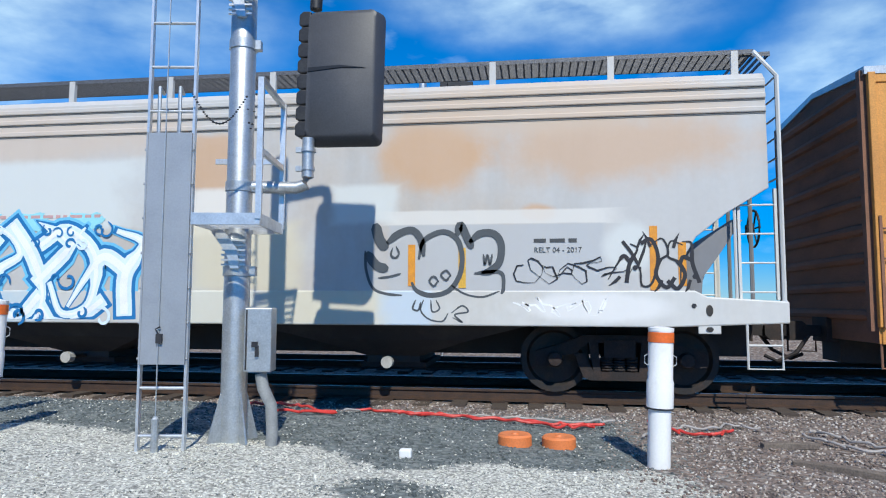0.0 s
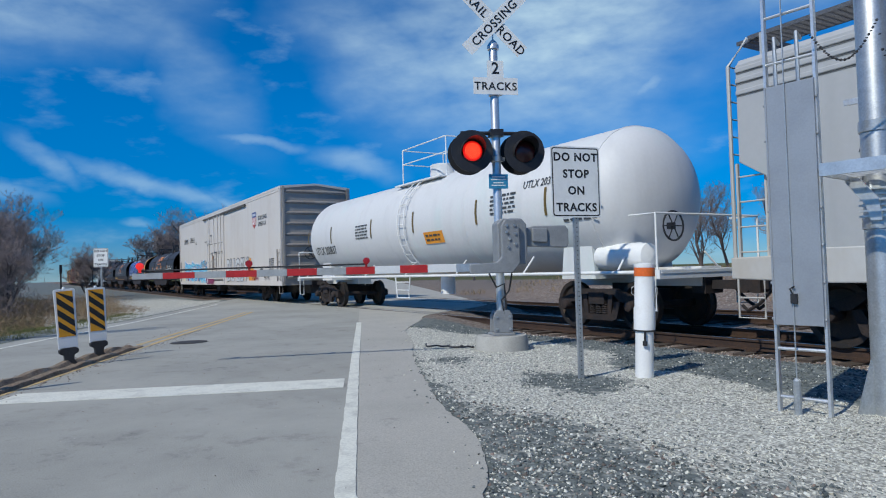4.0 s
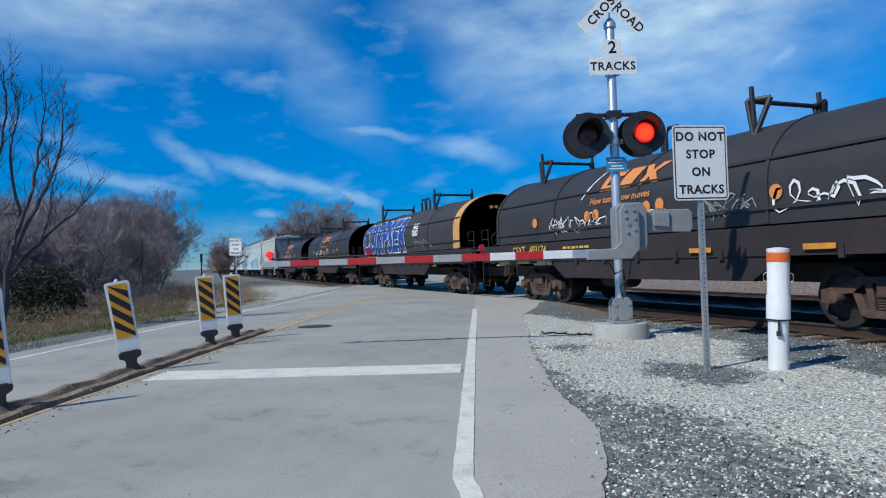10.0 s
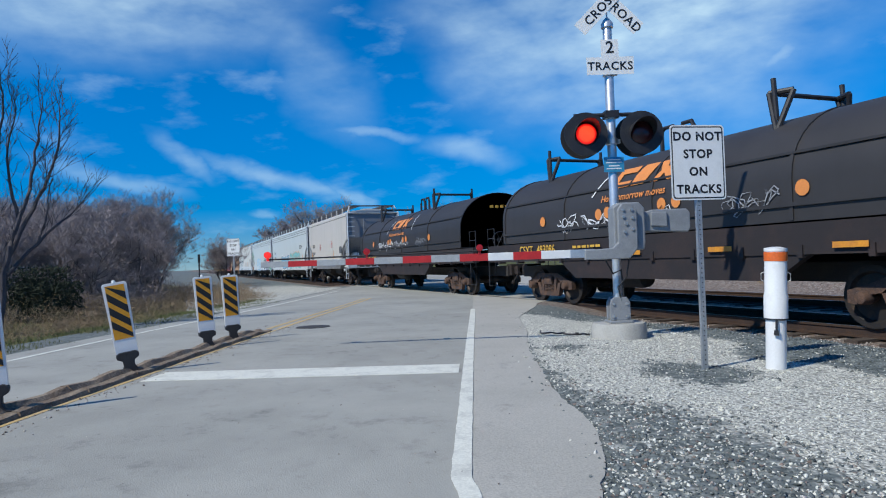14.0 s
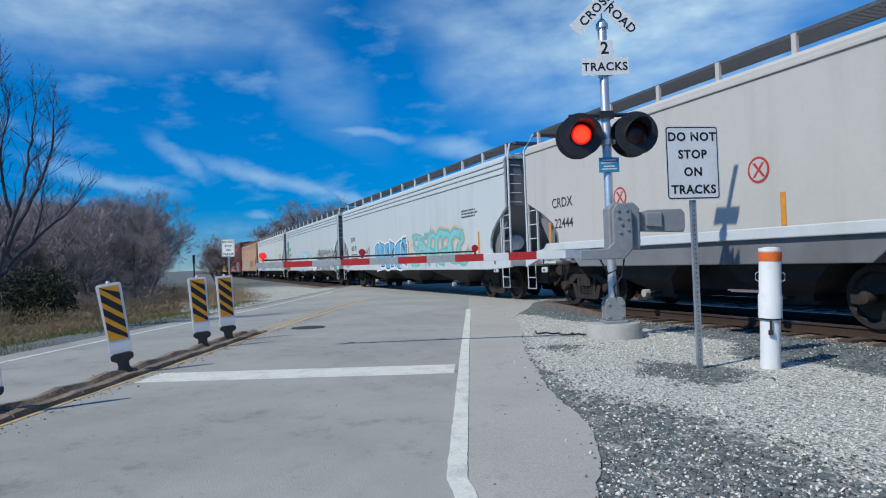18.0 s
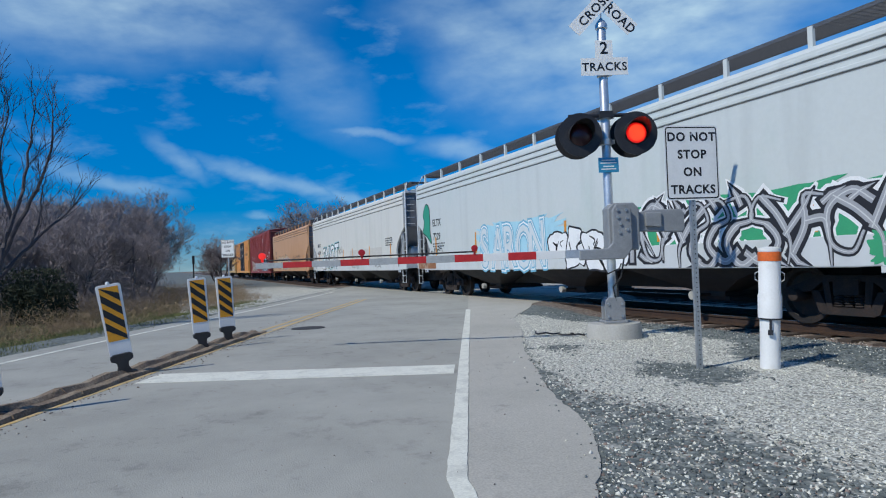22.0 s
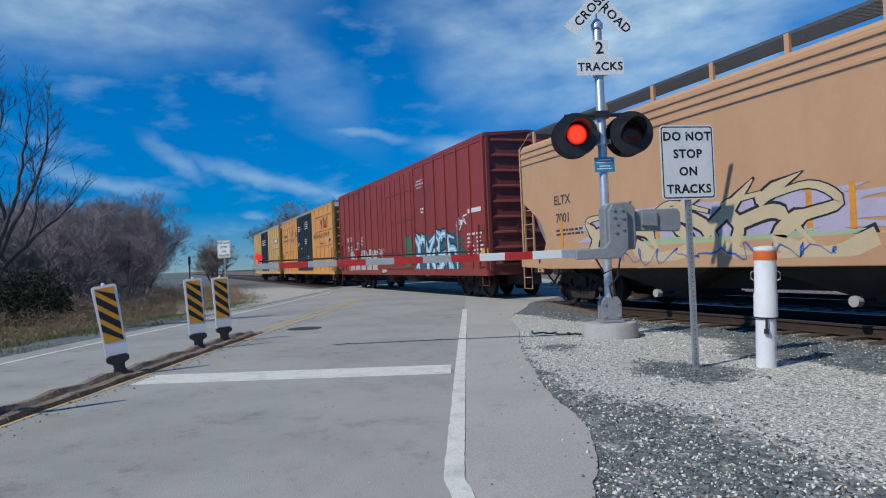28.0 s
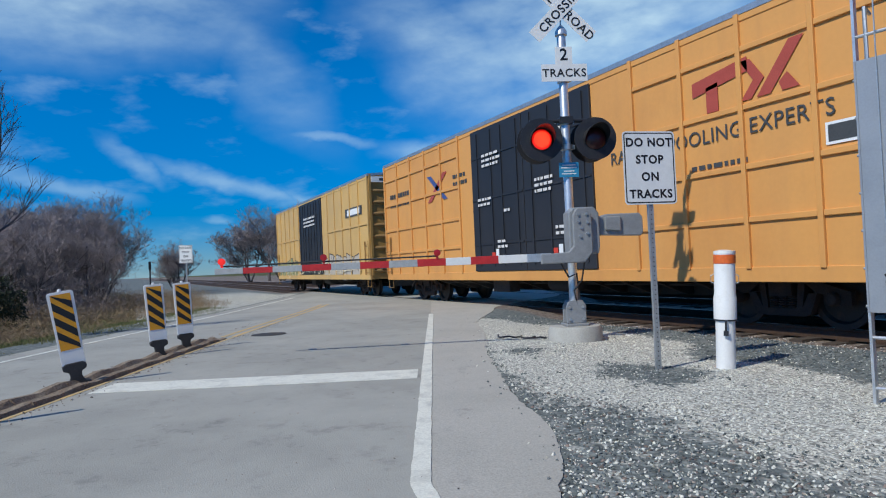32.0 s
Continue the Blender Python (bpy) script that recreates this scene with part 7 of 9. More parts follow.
brush("far_weeds", "flattened brown weeds on the far bank", spots, DRY, 1.0, 40, 1.0, 0.012, 39)


def pole(x, y, z, h, r, name, label, material):
    bm = B()
    lathe(bm, [(r, 0), (r * 0.8, h), (r * 0.3, h + 0.02)], 10, Matrix.Translation((x, y, z)))
    return tagged(part(name, bm, material, smooth=True), label, "pole")


a = radians(-91.3)
pole(34 * math.sin(a), 34 * math.cos(a) - 1, -0.4, 3.2, 0.06, "wooden_pole", "thin weathered wooden pole in the scrub", BARK)
a = radians(-88.6)
e = tagged(empty("dwarf_signal", 60 * math.sin(a), 60 * math.cos(a), -0.2), "small dark trackside signal far down the line", "railway signal")
bm = B()
lathe(bm, [(0.06, 0), (0.06, 2.2)], 8)
part("post", bm, BLACKMETAL, e)
bm = B()
box(bm, 0, 0, 2.4, 0.4, 0.2, 0.7)
part("head", bm, BLACKMETAL, e, bevel=0.03)


def far_signal():
    """Signal mast beyond the second track, seen between the cars."""
    e = tagged(empty("far_signal", -3.1, 18.0, -0.3), "galvanised signal mast with three black heads beyond the tracks", "railway signal")
    bm = B()
    lathe(bm, [(0.11, 0), (0.11, 7.7), (0.05, 7.75)], 16)
    part("mast", bm, GALV, e, smooth=True)
    for k, z in enumerate((7.1, 5.3, 3.6)):
        bm = B()
        w = 0.42
        prism(bm, [(0.55, z - 0.65), (1.35, z - 0.55), (1.42, z + 0.6), (0.55, z + 0.65)], -0.02, 0.02)
        box(bm, 0.62, -0.1, z, 0.2, 0.25, 1.1)
        part("head", bm, BLACKMETAL, e, "black backing plate and lamps", bevel=0.01)
        bm = B()
        tube(bm, [(0, 0, z - 0.75), (0.75, 0, z - 0.75), (0.75, 0, z - 0.5)], 0.05, 8)
        part("arm", bm, ALU, e, smooth=True)
        bm = B()
        box(bm, 0.1, 0.3, z - 0.95, 1.3, 0.7, 0.05)
        for x in (-0.5, 0.7):
            tube(bm, [(x, 0.6, z - 0.9), (x, 0.6, z + 0.1)], 0.02, 6)
        tube(bm, [(-0.5, 0.6, z + 0.1), (0.7, 0.6, z + 0.1)], 0.02, 6)
        part("platform", bm, ALU, e)
    bm = B()
    for x in (0.12, 0.52):
        box(bm, x, 0.45, 3.6, 0.03, 0.05, 7.2)
    for i in range(18):
        tube(bm, [(0.12, 0.45, 0.3 + i * 0.4), (0.52, 0.45, 0.3 + i * 0.4)], 0.015, 6)
    part("ladder", bm, ALU, e)


far_signal()

# ---- things lying on the stones ----
REDCABLE = mat("red_cable", (0.62, 0.05, 0.04), 0.5, 0, 0.1, 8, 0.05)
GREYCABLE = mat("grey_cable", (0.38, 0.35, 0.33), 0.6, 0, 0.1, 8, 0.05)


def loose_cable(pts, r, material, label, seed):
    rr = random.Random(seed)
    cu = []
    for (x0, y0), (x1, y1) in zip(pts, pts[1:]):
        for k in range(6):
            a = k / 6
            x, y = x0 + (x1 - x0) * a + rr.uniform(-0.06, 0.06), y0 + (y1 - y0) * a + rr.uniform(-0.07, 0.07)
            cu.append((x, y, ground_z(x, y) + r + 0.015 + rr.uniform(0, 0.04)))
    bm = B()
    flat = smooth_path([(p[0], p[1]) for p in cu], 4)
    tube(bm, [(p.x, p.y, ground_z(p.x, p.y) + r + 0.012 + 0.02 * math.sin(i * 0.35 + seed) ** 2) for i, p in enumerate(flat)], r * 0.75, 7)
    return tagged(part("loose_cable", bm, material, smooth=True), label, "cable", "cables on the ballast")


loose_cable([(-3.6, 7.5), (-3.0, 7.9), (-2.3, 7.45), (-3.1, 7.2)], 0.022, REDCABLE, "red cable looped on the grey stones", 1)
loose_cable([(-1.9, 8.0), (-1.2, 8.25), (-0.4, 7.95), (0.3, 7.9), (0.9, 8.1)], 0.024, REDCABLE, "red cable lying along the ballast", 2)
loose_cable([(-2.1, 7.8), (-1.5, 8.15), (-0.6, 8.1), (0.2, 7.75), (0.7, 7.95)], 0.022, REDCABLE, "red cable lying along the ballast", 3)
loose_cable([(-2.2, 7.7), (-1.7, 8.3), (-0.7, 8.3), (0.5, 8.2), (1.0, 8.4)], 0.018, GREYCABLE, "grey cable lying along the ballast", 4)
loose_cable([(1.3, 8.3), (1.6, 7.8), (1.9, 7.7), (2.3, 8.1)], 0.022, REDCABLE, "red cable end on the ballast", 5)
loose_cable([(1.1, 7.5), (1.5, 8.0), (2.2, 8.3), (2.6, 8.2)], 0.018, GREYCABLE, "grey cable end on the ballast", 6)
loose_cable([(2.9, 7.9), (3.1, 7.4), (3.5, 7.1), (3.3, 7.7), (2.9, 8.1)], 0.02, GREYCABLE, "grey cable coil on the ballast", 7)
loose_cable([(-9.2, 5.2), (-8.6, 5.5), (-8.4, 5.7)], 0.018, BLACKMETAL, "black cable running to the signal base", 8)
for x, y in ((-0.22, 6.85), (0.22, 6.9)):
    bm = B()
    lathe(bm, [(0.17, -0.05), (0.17, 0.09), (0.15, 0.11), (0.04, 0.105), (0.03, 0.12)], 26, Matrix.Translation((x, y, ground_z(x, y))))
    tagged(part("pipe_cap", bm, mat("orange_plastic", (0.70, 0.20, 0.06), 0.5, 0, 0.1, 6, 0.05, (0.5, 0.16, 0.06), 0.4), smooth=True), "round orange plastic cap in the gravel", "pipe cap", "orange caps")
bm = B()
box(bm, -1.15, 5.9, ground_z(-1.15, 5.9) + 0.035, 0.11, 0.08, 0.08)
tagged(part("paper_cup", bm, SIGNWHITE, bevel=0.015), "small crumpled white cup on the stones", "litter")
for x, y, l, a in ((2.55, 7.35, 0.55, 8), (2.7, 6.35, 0.9, -35), (3.4, 6.1, 0.8, -10)):
    bm = B()
    prism(bm, [(-l / 2, -0.03), (l / 2, -0.02), (l / 2 + 0.04, 0.03), (0, 0.05), (-l / 2, 0.04)], -0.05, 0.05, Matrix.Translation((x, y, ground_z(x, y) + 0.02)) @ Matrix.Rotation(radians(a), 4, "Z"))
    tagged(part("wood_scrap", bm, mat("weathered_wood", (0.17, 0.14, 0.115), 0.95, 0, 0.3, 4, 0.4, (0.10, 0.08, 0.07), 0.5, (0.6, 5, 5)), bevel=0.01), "split weathered timber lying on the ballast", "wood scrap", "timber scraps")

# ---- loose stones ----


def stone_shapes(seed, n=9):
    """A few crushed stones: sharp-edged hulls, flatter than wide."""
    rs = np.random.RandomState(seed)
    out = []
    for k in range(n):
        bm = B()
        for q in rs.normal(0, 1, (9, 3)):
            q = q / np.linalg.norm(q) * rs.uniform(0.75, 1.15)
            bm.verts.new((q[0] * rs.uniform(0.9, 1.25), q[1] * 0.9, q[2] * 0.68))
        bmesh.ops.convex_hull(bm, input=bm.verts)
        bmesh.ops.delete(bm, geom=[v for v in bm.verts if not v.link_faces], context="VERTS")
        bmesh.ops.triangulate(bm, faces=bm.faces)
        bm.verts.index_update()
        out.append((np.array([v.co[:] for v in bm.verts]), np.array([[v.index for v in f.verts] for f in bm.faces])))
        bm.free()
    return out


SHAPES = stone_shapes(8)


def scatter(name, label, points, material, seed):
    """Stones of one kind as one mass: points of x, y, size."""
    rs = np.random.RandomState(seed)
    pts = np.array(points)
    zs = []
    for x, y, r in points:
        sr, nr = road_sn(x, y)
        zs.append((road_z(sr) if right_edge(sr) < nr < 7 else ground_z(x, y)) + r * 0.12)
    pts = np.column_stack([pts, zs])
    pick = rs.randint(len(SHAPES), size=len(pts))
    vs, fs, n = [], [], 0
    for k, (co, fa) in enumerate(SHAPES):
        p = pts[pick == k]
        if not len(p):
            continue
        a, t = rs.uniform(0, 6.28, len(p)), rs.uniform(-0.6, 0.6, len(p))
        c, sn, r = np.cos(a)[:, None], np.sin(a)[:, None], p[:, 2:3]
        q = np.stack([(co[:, 0] * c - co[:, 1] * sn) * r + p[:, 0:1], (co[:, 0] * sn + co[:, 1] * c) * r + p[:, 1:2], (co[:, 2] + t[:, None] * co[:, 0]) * r + p[:, 3:4]], 2)
        vs.append(q.reshape(-1, 3))
        fs.append((fa[None] + n + (np.arange(len(p)) * len(co))[:, None, None]).reshape(-1, 3))
        n += len(p) * len(co)
    V, F = np.concatenate(vs), np.concatenate(fs)
    me = bpy.data.meshes.new(name)
    me.vertices.add(len(V))
    me.vertices.foreach_set("co", V.ravel())
    me.loops.add(len(F) * 3)
    me.loops.foreach_set("vertex_index", F.ravel().astype(np.int32))
    me.polygons.add(len(F))
    me.polygons.foreach_set("loop_start", np.arange(0, len(F) * 3, 3, dtype=np.int32))
    me.update(calc_edges=True)
    me.materials.append(material)
    return tagged(new(name, me), label, "gravel", kind="stuff")


def stone_mat(name, cols):
    m = bpy.data.materials.new(name)
    m.use_nodes = True
    t = m.node_tree
    b = t.nodes["Principled BSDF"]
    b.inputs["Roughness"].default_value = 0.9
    b.inputs["Specular IOR Level"].default_value = 0.25
    g = t.nodes.new("ShaderNodeNewGeometry")
    r = t.nodes.new("ShaderNodeValToRGB")
    r.color_ramp.interpolation = "CONSTANT"
    el = r.color_ramp.elements
    el[0].color = (*cols[0], 1)
    el[1].position, el[1].color = 1 / len(cols), (*cols[1], 1)
    for i, c in enumerate(cols[2:]):
        q = el.new((i + 2) / len(cols))
        q.color = (*c, 1)
    link(t, g.outputs["Random Per Island"], r.inputs[0])
    link(t, r.outputs[0], b.inputs["Base Color"])
    return m


WHITESTONE = stone_mat("pale_stone", [(0.70, 0.69, 0.62), (0.62, 0.61, 0.545), (0.76, 0.75, 0.67), (0.67, 0.65, 0.58), (0.46, 0.455, 0.415), (0.72, 0.71, 0.63)])
GREYSTONE = stone_mat("grey_stone", [(0.12, 0.137, 0.137), (0.17, 0.19, 0.187), (0.08, 0.093, 0.094), (0.24, 0.26, 0.25), (0.14, 0.157, 0.155)])
BROWNSTONE = stone_mat("ballast_stone", [(0.26, 0.20, 0.17), (0.17, 0.135, 0.12), (0.36, 0.31, 0.27), (0.22, 0.19, 0.175), (0.50, 0.46, 0.42), (0.13, 0.11, 0.10)])


def lay_stones():
    rs = np.random.RandomState(12)
    white, grey, brown = [], [], []
    n = 0
    while n < 110000:
        # denser near the eye
        d = 1.6 + 13.5 * rs.rand() ** 1.35
        az = radians(rs.uniform(-76, 32))
        x, y = d * math.sin(az), d * math.cos(az)
        n += 1
        s, nn = road_sn(x, y)
        over = right_edge(s) - nn
        if y > 9.6 or nn > 2 or over < -0.35 or (over < 0 and rs.rand() > 0.10 * math.exp(over * 9)):
            continue
        w = zone_white(x, y)
        r = rs.uniform(0.007, 0.017) * (1.0 if d < 8 else 1.15)
        near = sstep(4.4, 3.2, y) * (1 - w) if x < 0 else 0
        if y > 8.5 or (x > 0.6 and rs.rand() < sstep(0.3, 2.0, x)):
            brown.append((x, y, r * 1.5))
        elif near > 0.25 and rs.rand() < 0.75:
            q = rs.rand()
            (white if q < 0.30 else brown if q > 0.80 else grey).append((x, y, r * rs.uniform(0.65, 1.5)))
        elif rs.rand() < w:
            (white if rs.rand() > 0.08 else grey).append((x, y, r * (0.72 if rs.rand() < 0.94 else 1.4)))
        elif rs.rand() < 0.07:
            white.append((x, y, r))
        else:
            grey.append((x, y, r * 1.25))
    scatter("pale_gravel", "pale crushed limestone pieces", white, WHITESTONE, 1)
    scatter("grey_gravel", "blue-grey crushed stone pieces", grey, GREYSTONE, 2)
    scatter("track_ballast", "brown and grey ballast stones", brown, BROWNSTONE, 3)


lay_stones()


def lay_debris():
    rs = np.random.RandomState(5)
    pts = []
    for i in range(900):
        s = rs.uniform(-7, 9)
        n = 3.62 - abs(rs.normal(0, 0.12)) if rs.rand() < 0.75 else 4.1 + abs(rs.normal(0, 0.1))
        pts.append((*road_xy(s, n), rs.uniform(0.006, 0.018)))
    for i in range(260):
        pts.append((*road_xy(rs.uniform(-6, 8), rs.uniform(-0.6, 3.4)), rs.uniform(0.004, 0.009)))
    scatter("road_debris", "brown grit and crumbs of kerb on the road", pts, BROWNSTONE, 8)


lay_debris()

# ---- ties ----


def lay_ties(track, y):
    def make(bm):
        box(bm, 0, 0, -0.26, 0.22, 2.6, 0.18)

    joined = B()
    for i in range(-420, 480):
        x = i * 0.545
        if -20 < x < 8:
            t = shared("tie", make, TIE, track, Matrix.Translation((x + 0.02 * math.sin(i * 3.7), 0.05 * math.sin(i * 1.9), 0.012 * math.sin(i * 2.3))) @ Matrix.Rotation(0.02 * math.sin(i * 5.1), 4, "Z"))
        elif -130 < x < 60:
            box(joined, x, 0, -0.26, 0.22, 2.6, 0.18)
    o = part("far_ties", joined, TIE, track, "dark timber ties further along")
    o["kind"] = "stuff"
    bm = B()
    for i in range(-37, 15):
        for sg in (-0.755, 0.755):
            box(bm, i * 0.545, sg, -0.168, 0.2, 0.36, 0.015)
    o = part("tie_plates", bm, RAIL, track, "rusty tie plates under the rails")
    o["kind"] = "stuff"


lay_ties(TRACK1, TRACK_Y)
lay_ties(TRACK2, TRACK2_Y)

# ---- lettering and spray paint on the cars ----


def wrapped(ob, surface, cuts=()):
    """Bends flat lettering onto a curved side: slices it at heights and sets y by surface(z)."""
    bm = B()
    bm.from_mesh(ob.data)
    for z in cuts:
        bmesh.ops.bisect_plane(bm, geom=bm.verts[:] + bm.edges[:] + bm.faces[:], plane_co=(0, 0, z), plane_no=(0, 0, 1))
    for v in bm.verts:
        v.co.y = surface(v.co.z) + (v.co.y + 1.605)
    bm.to_mesh(ob.data)
    bm.free()


def hood_y(z):
    return -1.53 * (math.sqrt(max(0.02, 1 - ((z - 2.35) / 1.25) ** 2)) if z > 2.35 else 1.0) - 0.012


def tank_y(z):
    return -math.sqrt(max(0.05, 1.5 ** 2 - (z - 2.62) ** 2)) - 0.010


HOODCUTS = [2.35 + 0.08 * i for i in range(1, 13)]


def put(car, text, x, z, size, material, label="", spacing=1.0, fat=0.0, sx=1.0, shear=0.0, surf=None, layer=0, name="reporting_mark", rot=0.0):
    ob = lettering(name, text, size, material, car, side(x, z, -1.605 - 0.003 * layer) @ Matrix.Rotation(radians(rot), 4, "Z"), label, spacing, fat, 0.001, "LEFT", sx, shear)
    if surf:
        wrapped(ob, surf, HOODCUTS)
    return ob


def piece(car, text, x, z, size, layers, sx=1.0, spacing=1.0, shear=0.0, surf=None, rot=0.0):
    """Bubble letters sprayed in layers of (paint, fatness)."""
    for i, (m, fat) in enumerate(layers):
        put(car, text, x, z, size, m, "", spacing, fat, sx, shear, surf, 1 + i, "graffiti", rot)


def shape(name, car, poly, material, layer=1, surf=None, label=""):
    bm = B()
    y = -1.605 - 0.003 * layer
    prism(bm, poly, y - 0.001, y + 0.001)
    ob = part(name, bm, material, car, label)
    if surf:
        wrapped(ob, surf, HOODCUTS)
    return ob


def rect(x0, z0, x1, z1):
    return [(x0, z0), (x1, z0), (x1, z1), (x0, z1)]


def scribble(car, x, z, w, h, material, seed, width=0.025, surf=None, loops=9, layer=2):
    """A quick one-line tag: a looping stroke with no letters in it."""
    rr = random.Random(seed)
    pts = []
    n = loops * 8
    ph = rr.uniform(0, 6)
    for i in range(n + 1):
        t = i / n
        a = t * loops * 2 * math.pi
        px = x + w * t + 0.35 * h * math.sin(a + ph)
        pz = z + h * 0.5 + h * 0.42 * math.cos(a * (1 + 0.13 * math.sin(t * 9 + ph))) * (0.65 + 0.35 * math.sin(t * 13 + seed)) + h * 0.1 * rr.uniform(-1, 1)
        pts.append(Vector((px, pz)))
    bm = B()
    y = -1.605 - 0.003 * layer
    last = None
    for i, p in enumerate(pts):
        d = (pts[min(i + 1, n)] - pts[max(i - 1, 0)]).normalized()
        q = Vector((-d.y, d.x)) * width * (0.6 + 0.4 * math.sin(i * 0.9))
        cur = (bm.verts.new((p.x + q.x, y, p.y + q.y)), bm.verts.new((p.x - q.x, y, p.y - q.y)))
        if last:
            bm.faces.new((last[0], last[1], cur[1], cur[0]))
        last = cur
    if surf:
        for v in bm.verts:
            v.co.y = surf(v.co.z) - 0.004
    return part("graffiti", bm, material, car)


def cloud(car, x0, z0, x1, z1, material, seed, layer=0, surf=None, puffs=9):
    """A ragged sprayed patch built of overlapping puffs."""
    rr = random.Random(seed)
    n = 90
    pts = []
    cx, cz, w, h = (x0 + x1) / 2, (z0 + z1) / 2, (x1 - x0) / 2, (z1 - z0) / 2
    for i in range(n):
        a = 2 * math.pi * i / n
        ca, sa = math.cos(a), math.sin(a)
        r = 1 + 0.10 * math.sin(a * puffs + seed) + 0.07 * math.sin(a * puffs * 2.3 + seed * 2) + rr.uniform(-0.03, 0.03)
        pts.append((cx + w * r * math.copysign(abs(ca) ** 0.45, ca), cz + h * r * math.copysign(abs(sa) ** 0.6, sa)))
    return shape("graffiti", car, pts, material, layer, surf)



def ribbon(bm, pts, widths, y):
    last = None
    for i, p in enumerate(pts):
        d = (pts[min(i + 1, len(pts) - 1)] - pts[max(i - 1, 0)]).normalized()
        q = Vector((-d.y, d.x)) * widths[i]
        cur = (bm.verts.new((p.x + q.x, y, p.y + q.y)), bm.verts.new((p.x - q.x, y, p.y - q.y)))
        if last:
            bm.faces.new((last[0], last[1], cur[1], cur[0]))
        last = cur


def stroke(car, pts, width, material, layer=2, surf=None):
    """One sprayed line with soft round ends."""
    p = smooth_path(pts)
    n = len(p) - 1
    bm = B()
    ribbon(bm, p, [width * min(1, 0.45 + 4 * i / n, 0.45 + 4 * (n - i) / n) for i in range(n + 1)], -1.605 - 0.003 * layer)
    if surf:
        for v in bm.verts:
            v.co.y = surf(v.co.z) - 0.003 * layer
    return part("graffiti", bm, material, car)


def wild(car, x, z, w, h, layers, seed, count=None, surf=None, layer=1, spikes=True):
    """Interlocking sprayed forms: slanted bars, hooks, bows and arrow tips in layers of (paint, extra width)."""
    rr = random.Random(seed)
    n = int((count or max(2, int(round(w / (h * 0.72))))) * 1.6)
    cw = w / n
    marks = []
    for i in range(n):
        cx, cz = x + (i + 0.5) * cw, z + h * rr.uniform(0.46, 0.54)
        turn, flip = radians(rr.uniform(-28, 28)), rr.choice((-1, 1))
        c, sn = math.cos(turn), math.sin(turn)
        ux, uz = 1.15 * cw, h * rr.uniform(0.46, 0.56)
        t = min(cw, h * 0.5) * rr.uniform(0.12, 0.17)

        def at(a, b):
            px, pz = flip * a * ux, b * uz
            return (cx + px * c - pz * sn * 0.6, cz + px * sn * 0.6 + pz * c)

        kind = rr.randint(0, 4)
        if kind == 0:
            marks.append((smooth_path([at(-0.5, -0.9), at(-0.3, 0.0), at(-0.55, 0.8), at(0.1, 0.95)], 5), t, 0.3))
            marks.append((smooth_path([at(-0.3, 0.1), at(0.3, 0.3), at(0.6, -0.2), at(0.9, -1.0)], 5), t, 0.2))
        elif kind == 1:
            marks.append((smooth_path([at(0.8, 0.8), at(0.1, 1.0), at(-0.5, 0.3), at(-0.2, -0.7), at(0.5, -0.8), at(0.7, -0.1)], 5), t, 0.4))
        elif kind == 2:
            marks.append((smooth_path([at(-0.9, 1.05), at(-0.3, 0.4), at(0.1, -0.4), at(0.0, -1.05)], 5), t, 0.25))
            marks.append(([at(-0.1, -0.2), at(0.5, 0.5), at(0.9, 1.1)], t * 0.9, 0.15))
        elif kind == 3:
            marks.append((smooth_path([at(-0.8, -0.6), at(-0.2, -1.0), at(0.5, -0.5), at(0.2, 0.1), at(-0.4, 0.4), at(0.0, 1.0), at(0.8, 0.75)], 5), t, 0.3))
        else:
            marks.append((smooth_path([at(-0.6, -1.0), at(-0.5, 0.6), at(0.0, 0.95), at(0.5, 0.5), at(0.5, -1.0)], 5), t, 0.5))
            marks.append(([at(-0.7, -0.1), at(0.1, -0.2), at(0.95, 0.05)], t * 0.7, 0.1))
        if spikes:
            d = rr.choice((-1, 1))
            marks.append(([at(0.1, 0.7 * d), at(0.35, 1.0 * d), at(0.75, 1.3 * d)], t * 0.8, 0.05))
    for k, (paint, fat) in enumerate(layers):
        bm = B()
        for j, (pts, t, tip) in enumerate(marks):
            p = [Vector(q) for q in pts]
            e0, e1 = (p[0] - p[1]).normalized(), (p[-1] - p[-2]).normalized()
            p = [p[0] + e0 * max(fat, 0)] + p[1:-1] + [p[-1] + e1 * max(fat, 0)]
            m = len(p) - 1
            ribbon(bm, p, [max(0.01, t + fat) * (tip + (1 - tip) * (1 - i / m)) if i > m / 2 else max(0.01, t + fat) for i in range(m + 1)], -1.605 - 0.003 * (layer + k) - 0.00005 * j)
        for v in bm.verts:
            v.co.z = max(v.co.z, z - 0.07)
            if surf:
                v.co.y = surf(v.co.z) + (v.co.y + 1.605)
        part("graffiti", bm, paint, car)["kind"] = "stuff"


